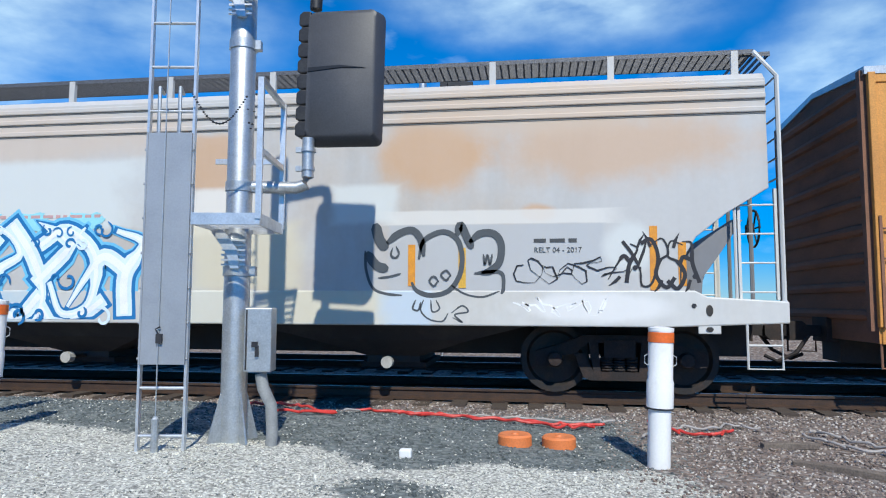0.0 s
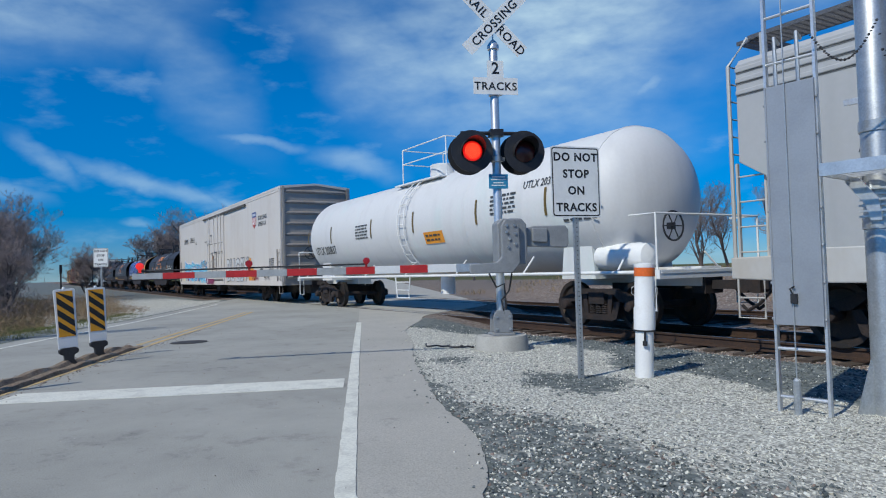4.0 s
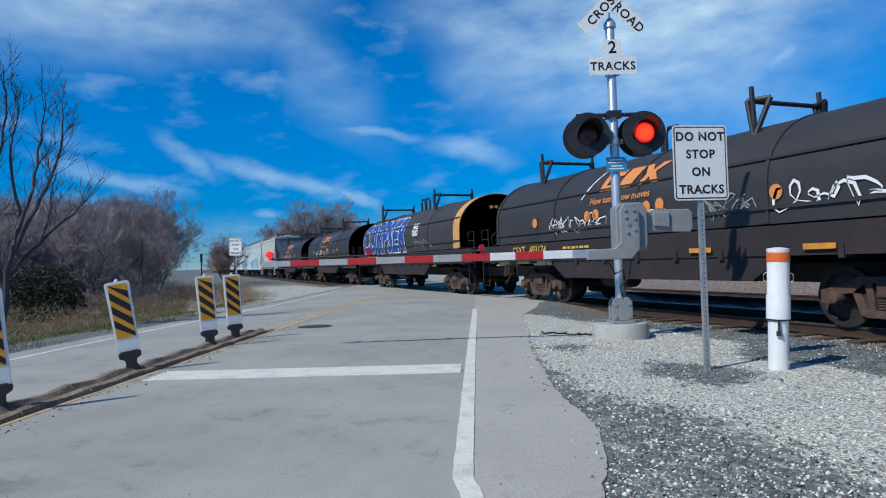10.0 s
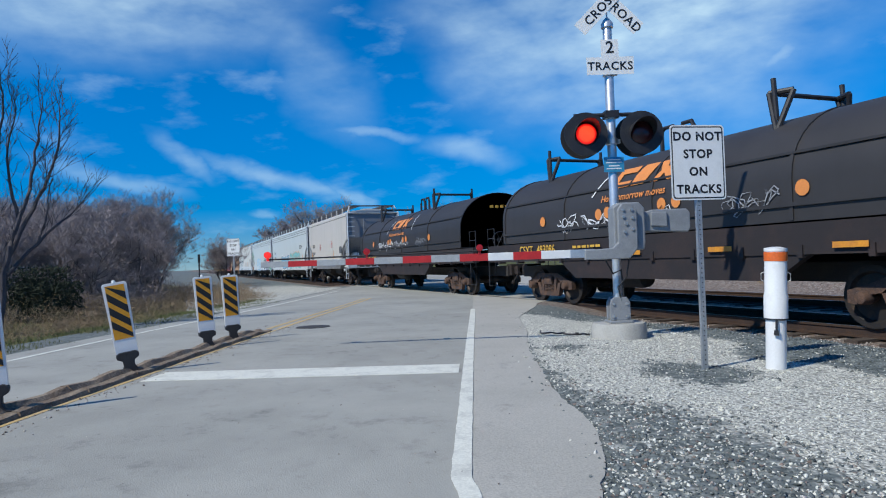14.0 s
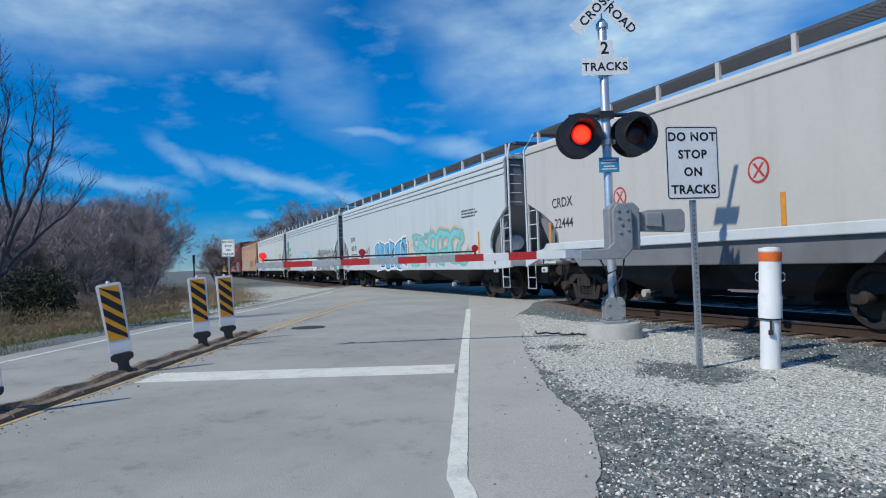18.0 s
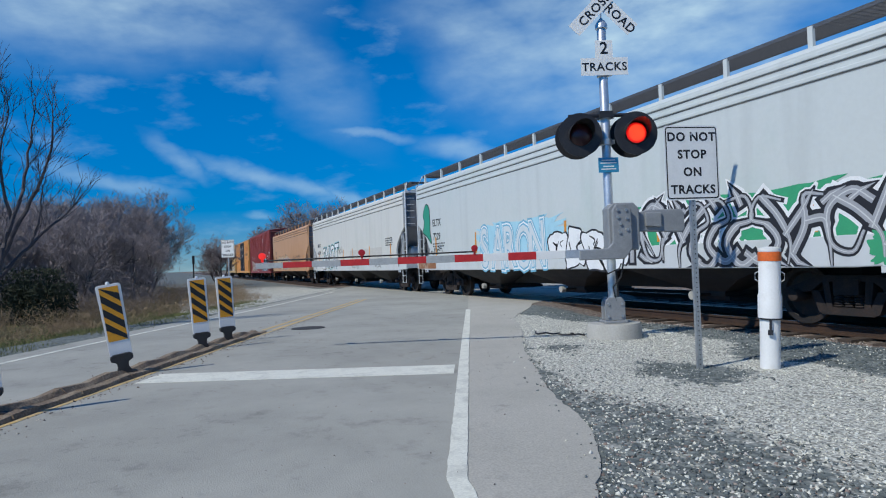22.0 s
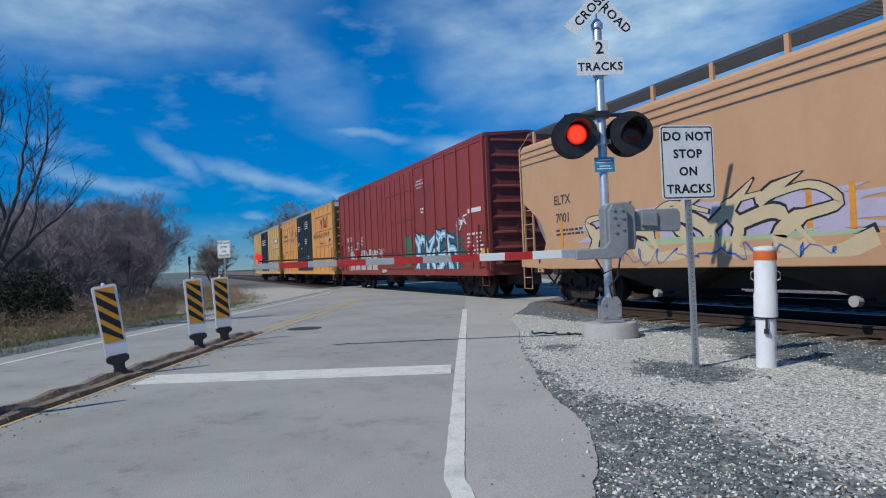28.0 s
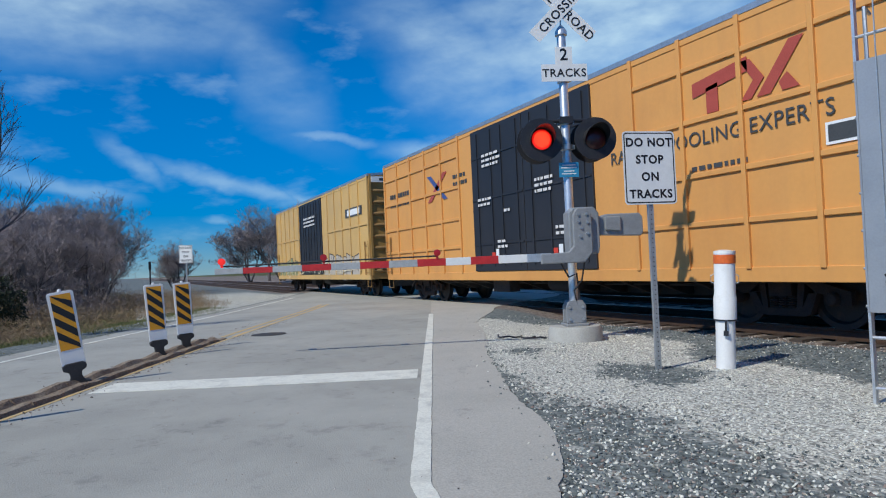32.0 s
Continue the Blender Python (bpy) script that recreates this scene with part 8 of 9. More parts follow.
def throw(car, x, z, w, h, fill, line, seed, count, layer=1, back=None, surf=None, edge=0.045):
    """Fat rounded block forms with dark outlines and a few inner marks."""
    rr = random.Random(seed)
    cw = w / count
    for i in range(count):
        cx, cz = x + (i + 0.5) * cw, z + h / 2 + rr.uniform(-0.06, 0.06) * h
        hw, hh, lean = cw * rr.uniform(0.50, 0.60), h * rr.uniform(0.45, 0.54), rr.uniform(-0.18, 0.18)
        ph = rr.uniform(0, 6.28)
        for k, (paint, grow) in enumerate([(back, 0.12), (line, edge), (fill, 0.0)] if back else [(line, edge), (fill, 0.0)]):
            pts = []
            for a in range(36):
                t = a * math.pi / 18
                ca, sa = math.cos(t), math.sin(t)
                r = 1 + 0.12 * math.sin(3 * t + ph) + 0.08 * math.sin(5 * t + 2 * ph) + 0.04 * math.sin(9 * t + ph)
                px = (hw + grow) * r * math.copysign(abs(ca) ** 0.5, ca)
                pz = (hh + grow) * r * math.copysign(abs(sa) ** 0.6, sa)
                pts.append((cx + px + lean * pz, cz + pz))
            shape("graffiti", car, pts, paint, layer + 0.36 * i + 0.12 * k, surf)
        top = layer + 0.36 * i + 0.72
        for m in range(rr.randint(3, 5)):
            ax, az = cx + rr.uniform(-0.5, 0.5) * hw, cz + rr.uniform(-0.6, 0.5) * hh
            stroke(car, [(ax, az), (ax + rr.uniform(-0.25, 0.25) * hw, az + 0.3 * hh), (ax + rr.uniform(-0.5, 0.5) * hw, az + rr.uniform(0.3, 0.7) * hh)], rr.uniform(0.4, 0.8) * min(edge, 0.035), line, top, surf)


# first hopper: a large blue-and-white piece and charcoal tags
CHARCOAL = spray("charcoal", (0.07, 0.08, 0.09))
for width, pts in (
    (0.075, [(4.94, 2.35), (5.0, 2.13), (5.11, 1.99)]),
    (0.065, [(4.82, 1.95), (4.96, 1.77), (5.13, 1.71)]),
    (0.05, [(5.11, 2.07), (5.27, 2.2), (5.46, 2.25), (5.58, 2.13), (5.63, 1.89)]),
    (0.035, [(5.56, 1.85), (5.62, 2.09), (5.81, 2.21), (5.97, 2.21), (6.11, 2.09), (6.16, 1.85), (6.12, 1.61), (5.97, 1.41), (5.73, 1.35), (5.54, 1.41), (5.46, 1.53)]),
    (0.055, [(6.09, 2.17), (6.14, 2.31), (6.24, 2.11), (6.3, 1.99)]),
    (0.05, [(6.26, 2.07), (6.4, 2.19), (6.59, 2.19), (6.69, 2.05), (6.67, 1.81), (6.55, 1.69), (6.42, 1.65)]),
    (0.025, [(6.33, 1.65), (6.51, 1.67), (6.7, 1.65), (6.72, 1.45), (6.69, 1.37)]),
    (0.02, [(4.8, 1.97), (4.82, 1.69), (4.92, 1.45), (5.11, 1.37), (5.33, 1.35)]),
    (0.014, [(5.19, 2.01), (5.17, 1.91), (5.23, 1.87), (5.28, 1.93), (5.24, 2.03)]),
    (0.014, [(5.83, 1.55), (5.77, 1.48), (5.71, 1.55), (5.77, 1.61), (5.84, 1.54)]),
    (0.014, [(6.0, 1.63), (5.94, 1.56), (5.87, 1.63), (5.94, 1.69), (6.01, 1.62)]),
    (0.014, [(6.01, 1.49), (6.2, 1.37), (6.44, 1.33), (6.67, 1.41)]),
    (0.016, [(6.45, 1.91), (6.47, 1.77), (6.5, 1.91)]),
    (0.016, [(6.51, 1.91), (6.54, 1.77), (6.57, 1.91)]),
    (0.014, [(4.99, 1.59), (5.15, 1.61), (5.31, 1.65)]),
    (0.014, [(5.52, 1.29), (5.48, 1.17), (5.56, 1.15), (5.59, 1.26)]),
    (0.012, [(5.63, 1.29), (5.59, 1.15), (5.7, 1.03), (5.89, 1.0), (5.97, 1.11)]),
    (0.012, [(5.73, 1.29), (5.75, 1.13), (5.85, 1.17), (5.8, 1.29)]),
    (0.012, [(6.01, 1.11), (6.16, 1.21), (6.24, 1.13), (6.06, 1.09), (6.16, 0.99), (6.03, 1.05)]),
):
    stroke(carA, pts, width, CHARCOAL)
SKY = spray("sky", (0.05, 0.30, 0.62))
DEEPBLUE, ICE = spray("deep_blue", (0.012, 0.16, 0.40)), spray("iceblue", (0.66, 0.78, 0.86))
AQUA = spray("pale_aqua", (0.16, 0.50, 0.74))
wild(carA, -5.75, 1.08, 3.6, 1.22, [(AQUA, 0.13), (DEEPBLUE, 0.085), (ICE, 0.03), (SP_WHITE, -0.035)], 5, 5)
wild(carA, -2.2, 1.06, 3.5, 1.28, [(AQUA, 0.13), (DEEPBLUE, 0.085), (ICE, 0.03), (SP_WHITE, -0.035)], 21, 4)
rr = random.Random(8)
for k in range(46):
    # curls and flicks round the forms
    x, z = rr.uniform(-5.9, 1.0), rr.choice((1.05, 1.12, 1.55, 2.15, 2.3)) + rr.uniform(-0.06, 0.06)
    r, a0, turn = rr.uniform(0.07, 0.17), rr.uniform(0, 6.28), rr.choice((-1, 1))
    stroke(carA, [(x + r * (1 - 0.11 * i) * math.cos(a0 + turn * i * 0.75), z + r * (1 - 0.11 * i) * math.sin(a0 + turn * i * 0.75)) for i in range(8)], rr.uniform(0.012, 0.026), DEEPBLUE if k % 3 else ICE, 6)
for k, (x, z) in enumerate(((-2.0, 2.42), (-1.2, 2.5), (-0.4, 2.46), (0.5, 2.45))):
    cloud(carA, x - 0.3, z - 0.14, x + 0.3, z + 0.12, spray("haze_aqua", (0.30, 0.66, 0.74)), 60 + k, 0, None, 7)
put(carA, "RELT 04 - 2017", 7.13, 1.93, 0.10, MARKDARK, "small stencilled coating date", 1.0, 0.0, 1.0, 0, None, 1)
bars("stencil", carA, 7.13, 2.09, 0.5, 1, 0.1, MARKDARK)
scribble(carA, 6.95, 1.46, 1.35, 0.42, SP_BLACK, 12, 0.012, None, 7)
wild(carA, 8.25, 1.45, 0.95, 0.62, [(SP_BLACK, 0.0)], 15, 4)
wild(carA, 8.3, 1.12, 0.75, 0.22, [(SP_BLACK, 0.0)], 16, 4)
for x, z in ((8.45, 1.72), (9.1, 1.85), (9.2, 1.6), (9.18, 1.22)):
    shape("graffiti", carA, [(x + 0.035 * math.cos(a), z + 0.035 * math.sin(a)) for a in (0, 1, 2, 3, 4, 5)], SP_BLACK, 3)
scribble(carA, 6.9, 1.05, 1.2, 0.3, SP_WHITE, 22, 0.016, None, 6)
scribble(carA, -8.6, 1.75, 2.0, 0.3, MARKDARK, 31, 0.02, None, 8)
bars("stencil", carA, -8.46, 1.62, 1.9, 2, 0.13, MARKDARK)
bars("stencil", carA, -0.9, 2.52, 1.6, 1, 0.09, spray("faded_pink", (0.55, 0.33, 0.32)))
shape("stencil", carA, rect(-6.75, 2.30, -6.45, 2.60), MARKDARK, 1)
shape("stencil", carA, rect(-6.72, 2.33, -6.48, 2.57), TAN, 2)

# second hopper: lime throw-up and charcoal peaks
shape("paint_patch", carB, rect(-5.2, 1.43, 0.2, 1.75), GREYHOP, 0)
throw(carB, -5.6, 1.3, 4.6, 1.0, SP_LIME, CHARCOAL, 31, 4)
wild(carB, 1.0, 1.12, 6.2, 1.5, [(CHARCOAL, 0.10), (spray("silver", (0.46, 0.47, 0.50)), 0.03), (spray("pale_silver", (0.60, 0.61, 0.62)), -0.08)], 37, 6)
scribble(carB, 1.2, 1.2, 5.6, 1.2, SP_GREY, 7, 0.025, None, 14, 5)
scribble(carB, -5.6, 1.0, 9.0, 0.36, spray("charcoal", (0.07, 0.08, 0.09)), 9, 0.018, None, 14)
bars("stencil", carB, -0.2, 2.72, 1.1, 1, 0.1, MARKRED)
bars("stencil", carB, 7.4, 1.9, 0.9, 4, 0.12, MARKDARK)
shape("stencil", carB, rect(-6.9, 2.45, -6.65, 2.72), MARKDARK, 1)

# tank car
put(carT, "UTLX 203837", -7.3, 1.98, 0.40, MARKDARK, "dark stencilled numbers", 1.0, 0.006, 0.85, 0, tank_y)
put(carT, "UTLX 203837", 5.6, 3.0, 0.24, MARKDARK, "dark stencilled numbers", 1.0, 0.003, 0.9, 0, tank_y)
shape("placard", carT, rect(1.15, 2.0, 2.15, 2.32), mat("orange_placard", (0.85, 0.33, 0.03), 0.5, 0, 0.05, 4, 0.02), 2, tank_y, "orange notice sticker")
for r in range(2):
    o = bars("stencil", carT, 1.25, 2.22 - r * 0.12, 0.7, 1, 0.1, MARKDARK, -1.614)
    wrapped(o, tank_y)
for x in (-7.9, -5.6, -2.2, 0.6, 3.8, 6.4):
    shape("reflector_strip", carT, rect(x - 0.035, 2.35, x + 0.035, 2.95), mat("dark_amber", (0.16, 0.11, 0.03), 0.5, 0, 0.1, 4, 0.02), 2, tank_y)
for k, (x, z) in enumerate(((-3.4, 2.8), (4.4, 2.95), (6.9, 2.6))):
    o = bars("stencil", carT, x, z, 0.9, 5, 0.1, MARKDARK, -1.609, k)
    wrapped(o, tank_y)

# insulated boxcar
put(carR, "ARMN", -10.4, 3.62, 0.52, MARKDARK, "dark stencilled letters", 1.08, 0.0, 0.95)
put(carR, "170613", -8.3, 3.62, 0.52, MARKDARK, "dark stencilled numbers", 1.08, 0.0, 0.95)
put(carR, "BUILDING", 8.5, 3.92, 0.30, MARKDARK, "slogan in dark letters", 1.05, 0.0)
put(carR, "AMERICA", 8.5, 3.62, 0.30, MARKDARK, "slogan in dark letters", 1.05, 0.0)
shape("emblem", carR, [(7.5, 4.35), (8.2, 4.35), (8.2, 4.1), (7.5, 4.1)], mat("emblem_blue", (0.05, 0.09, 0.25), 0.5, 0, 0.05, 4, 0.02), 1, None, "faded blue and red shield")
shape("emblem", carR, [(7.5, 4.1), (8.2, 4.1), (8.15, 3.75), (7.85, 3.55), (7.55, 3.75)], mat("emblem_red", (0.50, 0.12, 0.10), 0.5, 0, 0.05, 4, 0.02), 1, None, "faded red shield foot")
for i in range(4):
    shape("emblem", carR, rect(7.60 + 0.15 * i, 3.74, 7.66 + 0.15 * i, 4.10), SP_WHITE, 2)
shape("emblem", carR, rect(7.56, 4.16, 8.14, 4.28), spray("emblem_pale", (0.45, 0.48, 0.58)), 2)
for k, (x, z, w, r) in enumerate(((-6.3, 3.55, 0.25, 2), (-4.4, 1.5, 0.9, 1), (-2.45, 3.3, 0.3, 2), (6.0, 1.95, 0.5, 3), (10.2, 2.0, 0.6, 6))):
    bars("stencil", carR, x, z, w, r, 0.09, MARKDARK, -1.662 if -2.5 < x < 1.6 else -1.606, k)
cloud(carR, -10.6, 0.95, -2.4, 2.05, SP_PURPLE, 5, 0, None, 17)
cloud(carR, -10.9, 0.86, -9.3, 1.5, SP_CREAM, 9, 1, None, 7)
wild(carR, -10.0, 0.98, 7.4, 1.15, [(SP_WHITE, 0.15), (SP_BLUE, 0.075), (SP_CYAN, 0.03), (spray("pale_cyan", (0.40, 0.72, 0.85)), -0.06)], 41, 7)
scribble(carR, -9.6, 0.95, 6.6, 0.8, SP_BLUE, 18, 0.03, None, 12, 5)
scribble(carR, -4.2, 1.7, 1.4, 0.8, SP_GREY, 19, 0.03, None, 6, 20)
piece(carR, "BUGSY", 2.2, 0.95, 1.75, [(SP_BLACK, 0.085), (spray("silver", (0.46, 0.47, 0.50)), 0.05), (spray("pale_silver", (0.60, 0.61, 0.62)), 0.0)], 0.80, 1.03)
scribble(carR, 2.8, 0.9, 5.0, 0.5, SP_ORANGE, 23, 0.04, None, 7, 1)
for k, (x0, z0, x1, z1) in enumerate(((6.7, 0.86, 8.0, 1.3), (6.75, 1.1, 7.6, 1.7), (6.8, 1.5, 7.2, 2.15))):
    cloud(carR, x0, z0, x1, z1, SP_ORANGE, 12 + k, 0.2 * k, None, 7)
scribble(carR, 7.4, 0.95, 1.0, 0.35, SP_PURPLE, 25, 0.02)
scribble(carR, 9.4, 0.95, 0.7, 0.45, SP_BLACK, 26, 0.014, None, 6)
shape("placard", carR, rect(10.1, 1.25, 10.9, 1.5), mat("brown_placard", (0.25, 0.13, 0.04), 0.6, 0, 0.1, 4, 0.02), 1, None, "brown wooden notice board")
shape("placard", carR, rect(8.75, 1.3, 9.2, 1.6), MARKDARK, 1, None, "dark notice plate")
bm = B()
box(bm, 1.4, -1.66, 4.86, 10.0, 0.07, 0.10)
part("door_track", bm, mat("dark_track", (0.10, 0.09, 0.08), 0.7, 0.2, 0.2, 4, 0.1), carR, "dark door track under the eave")
for x in (-2.55, 1.65):
    bm = B()
    box(bm, x, -1.62, 2.9, 0.12, 0.10, 4.0)
    part("door_post", bm, REEFWHITE, carR, bevel=0.01)
DARKGAP = mat("door_gap_dark", (0.09, 0.08, 0.075), 0.8, 0, 0.2, 4, 0.1)
for x in (-1.95, -0.65, 0.35, 1.1):
    bm = B()
    tube(bm, [(x, -1.68, 1.15), (x, -1.68, 4.85)], 0.028, 8)
    rod = part("lock_rod", bm, REEFWHITE, carR, smooth=True)
    for z in (1.3, 2.15, 3.2, 4.2, 4.7):
        bm = B()
        box(bm, x, -1.67, z, 0.17, 0.07, 0.07)
        part("rod_bracket", bm, REEFWHITE, rod, bevel=0.01)
for z, hh in ((3.235, 0.03), (2.62, 0.018), (1.30, 0.035), (1.08, 0.05)):
    bm = B()
    box(bm, -0.45, -1.648, z, 4.06, 0.006, hh)
    part("door_seam", bm, DARKGAP, carR)
for z in (1.38, 1.18):
    bm = B()
    box(bm, -0.45, -1.66, z, 4.1, 0.05, 0.06)
    part("door_sill", bm, REEFWHITE, carR, bevel=0.01)
bm = B()
for a, b, c, d in ((-1.2, 2.68, -0.12, 2.74), (-1.2, 1.42, -1.15, 2.70), (-0.16, 1.42, -0.11, 2.70), (-1.2, 1.72, -0.12, 1.75)):
    box(bm, (a + c) / 2, -1.655, (b + d) / 2, c - a, 0.02, d - b)
part("latch_frame", bm, DARKGAP, carR, "dark frame round the door latch")
bm = B()
box(bm, -0.68, -1.67, 2.25, 0.50, 0.06, 0.80)
lb = part("latch_box", bm, REEFWHITE, carR, "dirty white latch housing", bevel=0.015)
for pts in ([(-0.9, -1.72, 2.6), (-0.6, -1.73, 2.5), (-0.5, -1.73, 2.1), (-0.62, -1.73, 1.7)], [(-1.15, -1.70, 2.2), (-0.95, -1.72, 2.22)], [(-0.35, -1.70, 2.3), (-0.15, -1.70, 2.32)]):
    bm = B()
    tube(bm, pts, 0.025, 6)
    part("latch_handle", bm, DARKGAP, lb, smooth=True)
shape("placard", carR, rect(-0.9, 2.3, -0.72, 2.48), mat("orange_placard", (0.85, 0.33, 0.03), 0.5, 0, 0.05, 4, 0.02), 33, None, "orange notice sticker")
for txt, z in (("OPENING", 3.72), ("H  11-3", 3.55), ("W  12-0", 3.38)):
    put(carR, txt, -1.75, z, 0.13, MARKDARK, "small stencilled door notice", 1.0, 0.001, 1.0, 0, None, 17)
put(carR, "OPENING", -3.5, 3.42, 0.12, MARKDARK, "small stencilled door notice", 1.0, 0.001)
bars("stencil", carR, -1.6, 2.70, 3.0, 1, 0.09, MARKDARK, -1.66)
wild(carR, -2.55, 1.45, 0.85, 0.75, [(spray("soot", (0.06, 0.055, 0.055)), -0.02)], 45, 3, None, 17)
cloud(carR, -3.0, 0.84, -0.9, 1.25, SP_PURPLE, 13, 17, None, 9)

# coil cars: plain orange slanted shapes stand for the emblem
LOGO = mat("logo_orange", (0.75, 0.27, 0.07), 0.5, 0, 0.08, 3, 0.02, (0.6, 0.22, 0.07), 0.4)
for k, (car, num) in enumerate(((coil1, "493174"), (coil2, "495167"), (coil3, "493086"), (coil4, "493090"))):
    put(car, "CSXT", -5.65, 1.36, 0.31, MARKYELLOW, "yellow stencilled letters", 1.0, 0.003)
    put(car, num, -4.66, 1.36, 0.31, MARKYELLOW, "yellow stencilled numbers", 1.0, 0.003)
    bars("stencil", car, -2.9, 1.48, 1.1, 1, 0.12, MARKYELLOW)
    for x in (-3.4, -0.6, 1.9, 4.4):
        shape("reflector_strip", car, rect(x - 0.28, 1.24, x + 0.28, 1.33), AMBER, 1)
    bm = B()
    for y in (-0.3, -0.1, 0.1, 0.3):
        box(bm, 6.91 if k == 0 else 6.76, y, 3.12, 0.012, 0.12, 0.10)
    part("stencil", bm, MARKYELLOW, car)["kind"] = "stuff"
    if k == 1:
        continue
    for i, (x0, w) in enumerate(((-1.42, 0.62), (-0.72, 0.58), (-0.06, 0.66))):
        if i == 0:
            poly = [(x0, 2.74), (x0 + w, 2.74), (x0 + w + 0.05, 2.86), (x0 + 0.22, 2.86), (x0 + 0.28, 3.04), (x0 + w + 0.12, 3.04), (x0 + w + 0.16, 3.17), (x0 + 0.12, 3.17)]
        elif i == 1:
            poly = [(x0, 2.74), (x0 + 0.42, 2.74), (x0 + w, 2.96), (x0 + w + 0.12, 3.17), (x0 + 0.22, 3.17), (x0 + 0.08, 2.96)]
        else:
            poly = [(x0, 2.74), (x0 + 0.2, 2.74), (x0 + 0.34, 2.90), (x0 + 0.48, 2.74), (x0 + 0.7, 2.74), (x0 + 0.5, 2.98), (x0 + 0.85, 3.17), (x0 + 0.6, 3.17), (x0 + 0.38, 3.02), (x0 + 0.3, 3.17), (x0 + 0.08, 3.17), (x0 + 0.22, 2.95)]
        shape("emblem", car, poly, LOGO, 1, hood_y, "orange slanted emblem shape")
    for s in (-1, 1):
        shape("emblem", car, [(-0.35 + s * 1.75, 2.62), (-0.35 + s * 1.80, 2.62), (-0.35 + s * 1.50 + 0.25, 3.27), (-0.35 + s * 1.45 + 0.25, 3.27)], SP_WHITE, 1, hood_y)
    put(car, "How tomorrow moves", -1.75, 2.46, 0.22, LOGO, "faded orange slogan", 1.0, 0.003, 1.05, 0.2, hood_y)
    for x, z in ((-1.85, 2.2), (-1.5, 2.22), (0.33, 2.24), (0.75, 2.26), (-4.4, 2.2), (3.6, 2.2)):
        pts = [(x + 0.13 * math.cos(a * math.pi / 8), z + 0.13 * math.sin(a * math.pi / 8)) for a in range(16)]
        shape("reflector_disc", car, pts, LOGO, 1, hood_y, "round orange sticker")
    scribble(car, -3.5, 1.8, 0.7, 0.5, SP_WHITE, 40 + k, 0.016, hood_y, 6)
    scribble(car, -2.5, 1.8, 1.3, 0.5, SP_WHITE, 50 + k, 0.018, hood_y, 6)
    scribble(car, -0.9, 1.85, 1.8, 0.4, SP_WHITE, 60 + k, 0.016, hood_y, 7)
    scribble(car, 2.0, 1.8, 1.1, 0.5, SP_GREY, 70 + k, 0.014, hood_y, 8)
    if k == 0:
        scribble(car, 3.6, 1.85, 2.3, 0.5, SP_WHITE, 44, 0.03, hood_y, 7)
piece(coil2, "CORPSER", -6.6, 1.80, 1.98, [(SP_BLACK, 0.15), (SP_WHITE, 0.128), (spray("royal_blue", (0.012, 0.07, 0.32)), 0.088)], 0.84, 1.03, 0, hood_y)
put(coil2, "HALE", 1.55, 2.62, 0.34, SP_WHITE, "white sprayed letters", 1.0, 0.012, 0.8, 0.1, hood_y, 2, "graffiti")
put(coil2, "DEAD", 1.5, 2.34, 0.34, SP_WHITE, "white sprayed letters", 1.0, 0.012, 0.8, 0.1, hood_y, 2, "graffiti")
scribble(coil2, 1.6, 1.8, 2.2, 0.4, SP_GREY, 82, 0.018, hood_y, 9)

# short hopper
put(carC, "CRDX", -4.66, 2.5, 0.34, MARKDARK, "dark stencilled letters", 1.0, 0.004)
put(carC, "22444", -4.56, 1.98, 0.34, MARKDARK, "dark stencilled numbers", 1.0, 0.004)
for x, z in ((-1.85, 2.5), (1.85, 2.57)):
    pts = [(x + 0.22 * math.cos(a * math.pi / 10), z + 0.22 * math.sin(a * math.pi / 10)) for a in range(20)]
    shape("emblem", carC, pts, MARKRED, 1, None, "red ring emblem")
    pts = [(x + 0.18 * math.cos(a * math.pi / 10), z + 0.18 * math.sin(a * math.pi / 10)) for a in range(20)]
    shape("emblem", carC, pts, CREAMHOP, 2)
    put(carC, "X", x - 0.11, z - 0.12, 0.34, MARKRED, "", 1, 0.006, 1, 0, None, 3, "emblem")

shape("placard", carC, rect(4.0, 1.95, 4.7, 2.35), MARKDARK, 1, None, "dark two-part notice plate")
shape("placard", carC, rect(4.33, 1.97, 4.36, 2.33), SP_GREY, 2)

# white hoppers
put(carD, "SHPX", -8.3, 2.47, 0.36, MARKDARK, "dark stencilled letters", 1.0, 0.006)
put(carD, "462178", -8.3, 2.0, 0.36, MARKDARK, "dark stencilled numbers", 1.0, 0.006)
cloud(carD, -3.6, 0.98, 1.6, 2.2, spray("pale_lilac", (0.62, 0.56, 0.66)), 4, 0, None, 11)
throw(carD, -3.5, 1.05, 4.6, 1.12, spray("light_blue", (0.16, 0.44, 0.66)), SP_BLACK, 48, 6, 1, SP_WHITE)
SEAFOAM = spray("seafoam", (0.15, 0.45, 0.45))
wild(carD, 1.9, 1.12, 5.2, 1.15, [(spray("salmon", (0.74, 0.44, 0.28)), 0.16), (SEAFOAM, 0.09), (spray("pale_seafoam", (0.26, 0.56, 0.56)), 0.0)], 47, 5, None, 1, False)
for k, (x, z) in enumerate(((2.2, 2.3), (3.6, 2.28), (5.0, 2.32), (6.6, 2.25))):
    cloud(carD, x - 0.4, z - 0.2, x + 0.4, z + 0.1, SEAFOAM, 70 + k, 0, None, 9)
bars("stencil", carD, -8.3, 1.78, 1.2, 3, 0.1, MARKDARK)
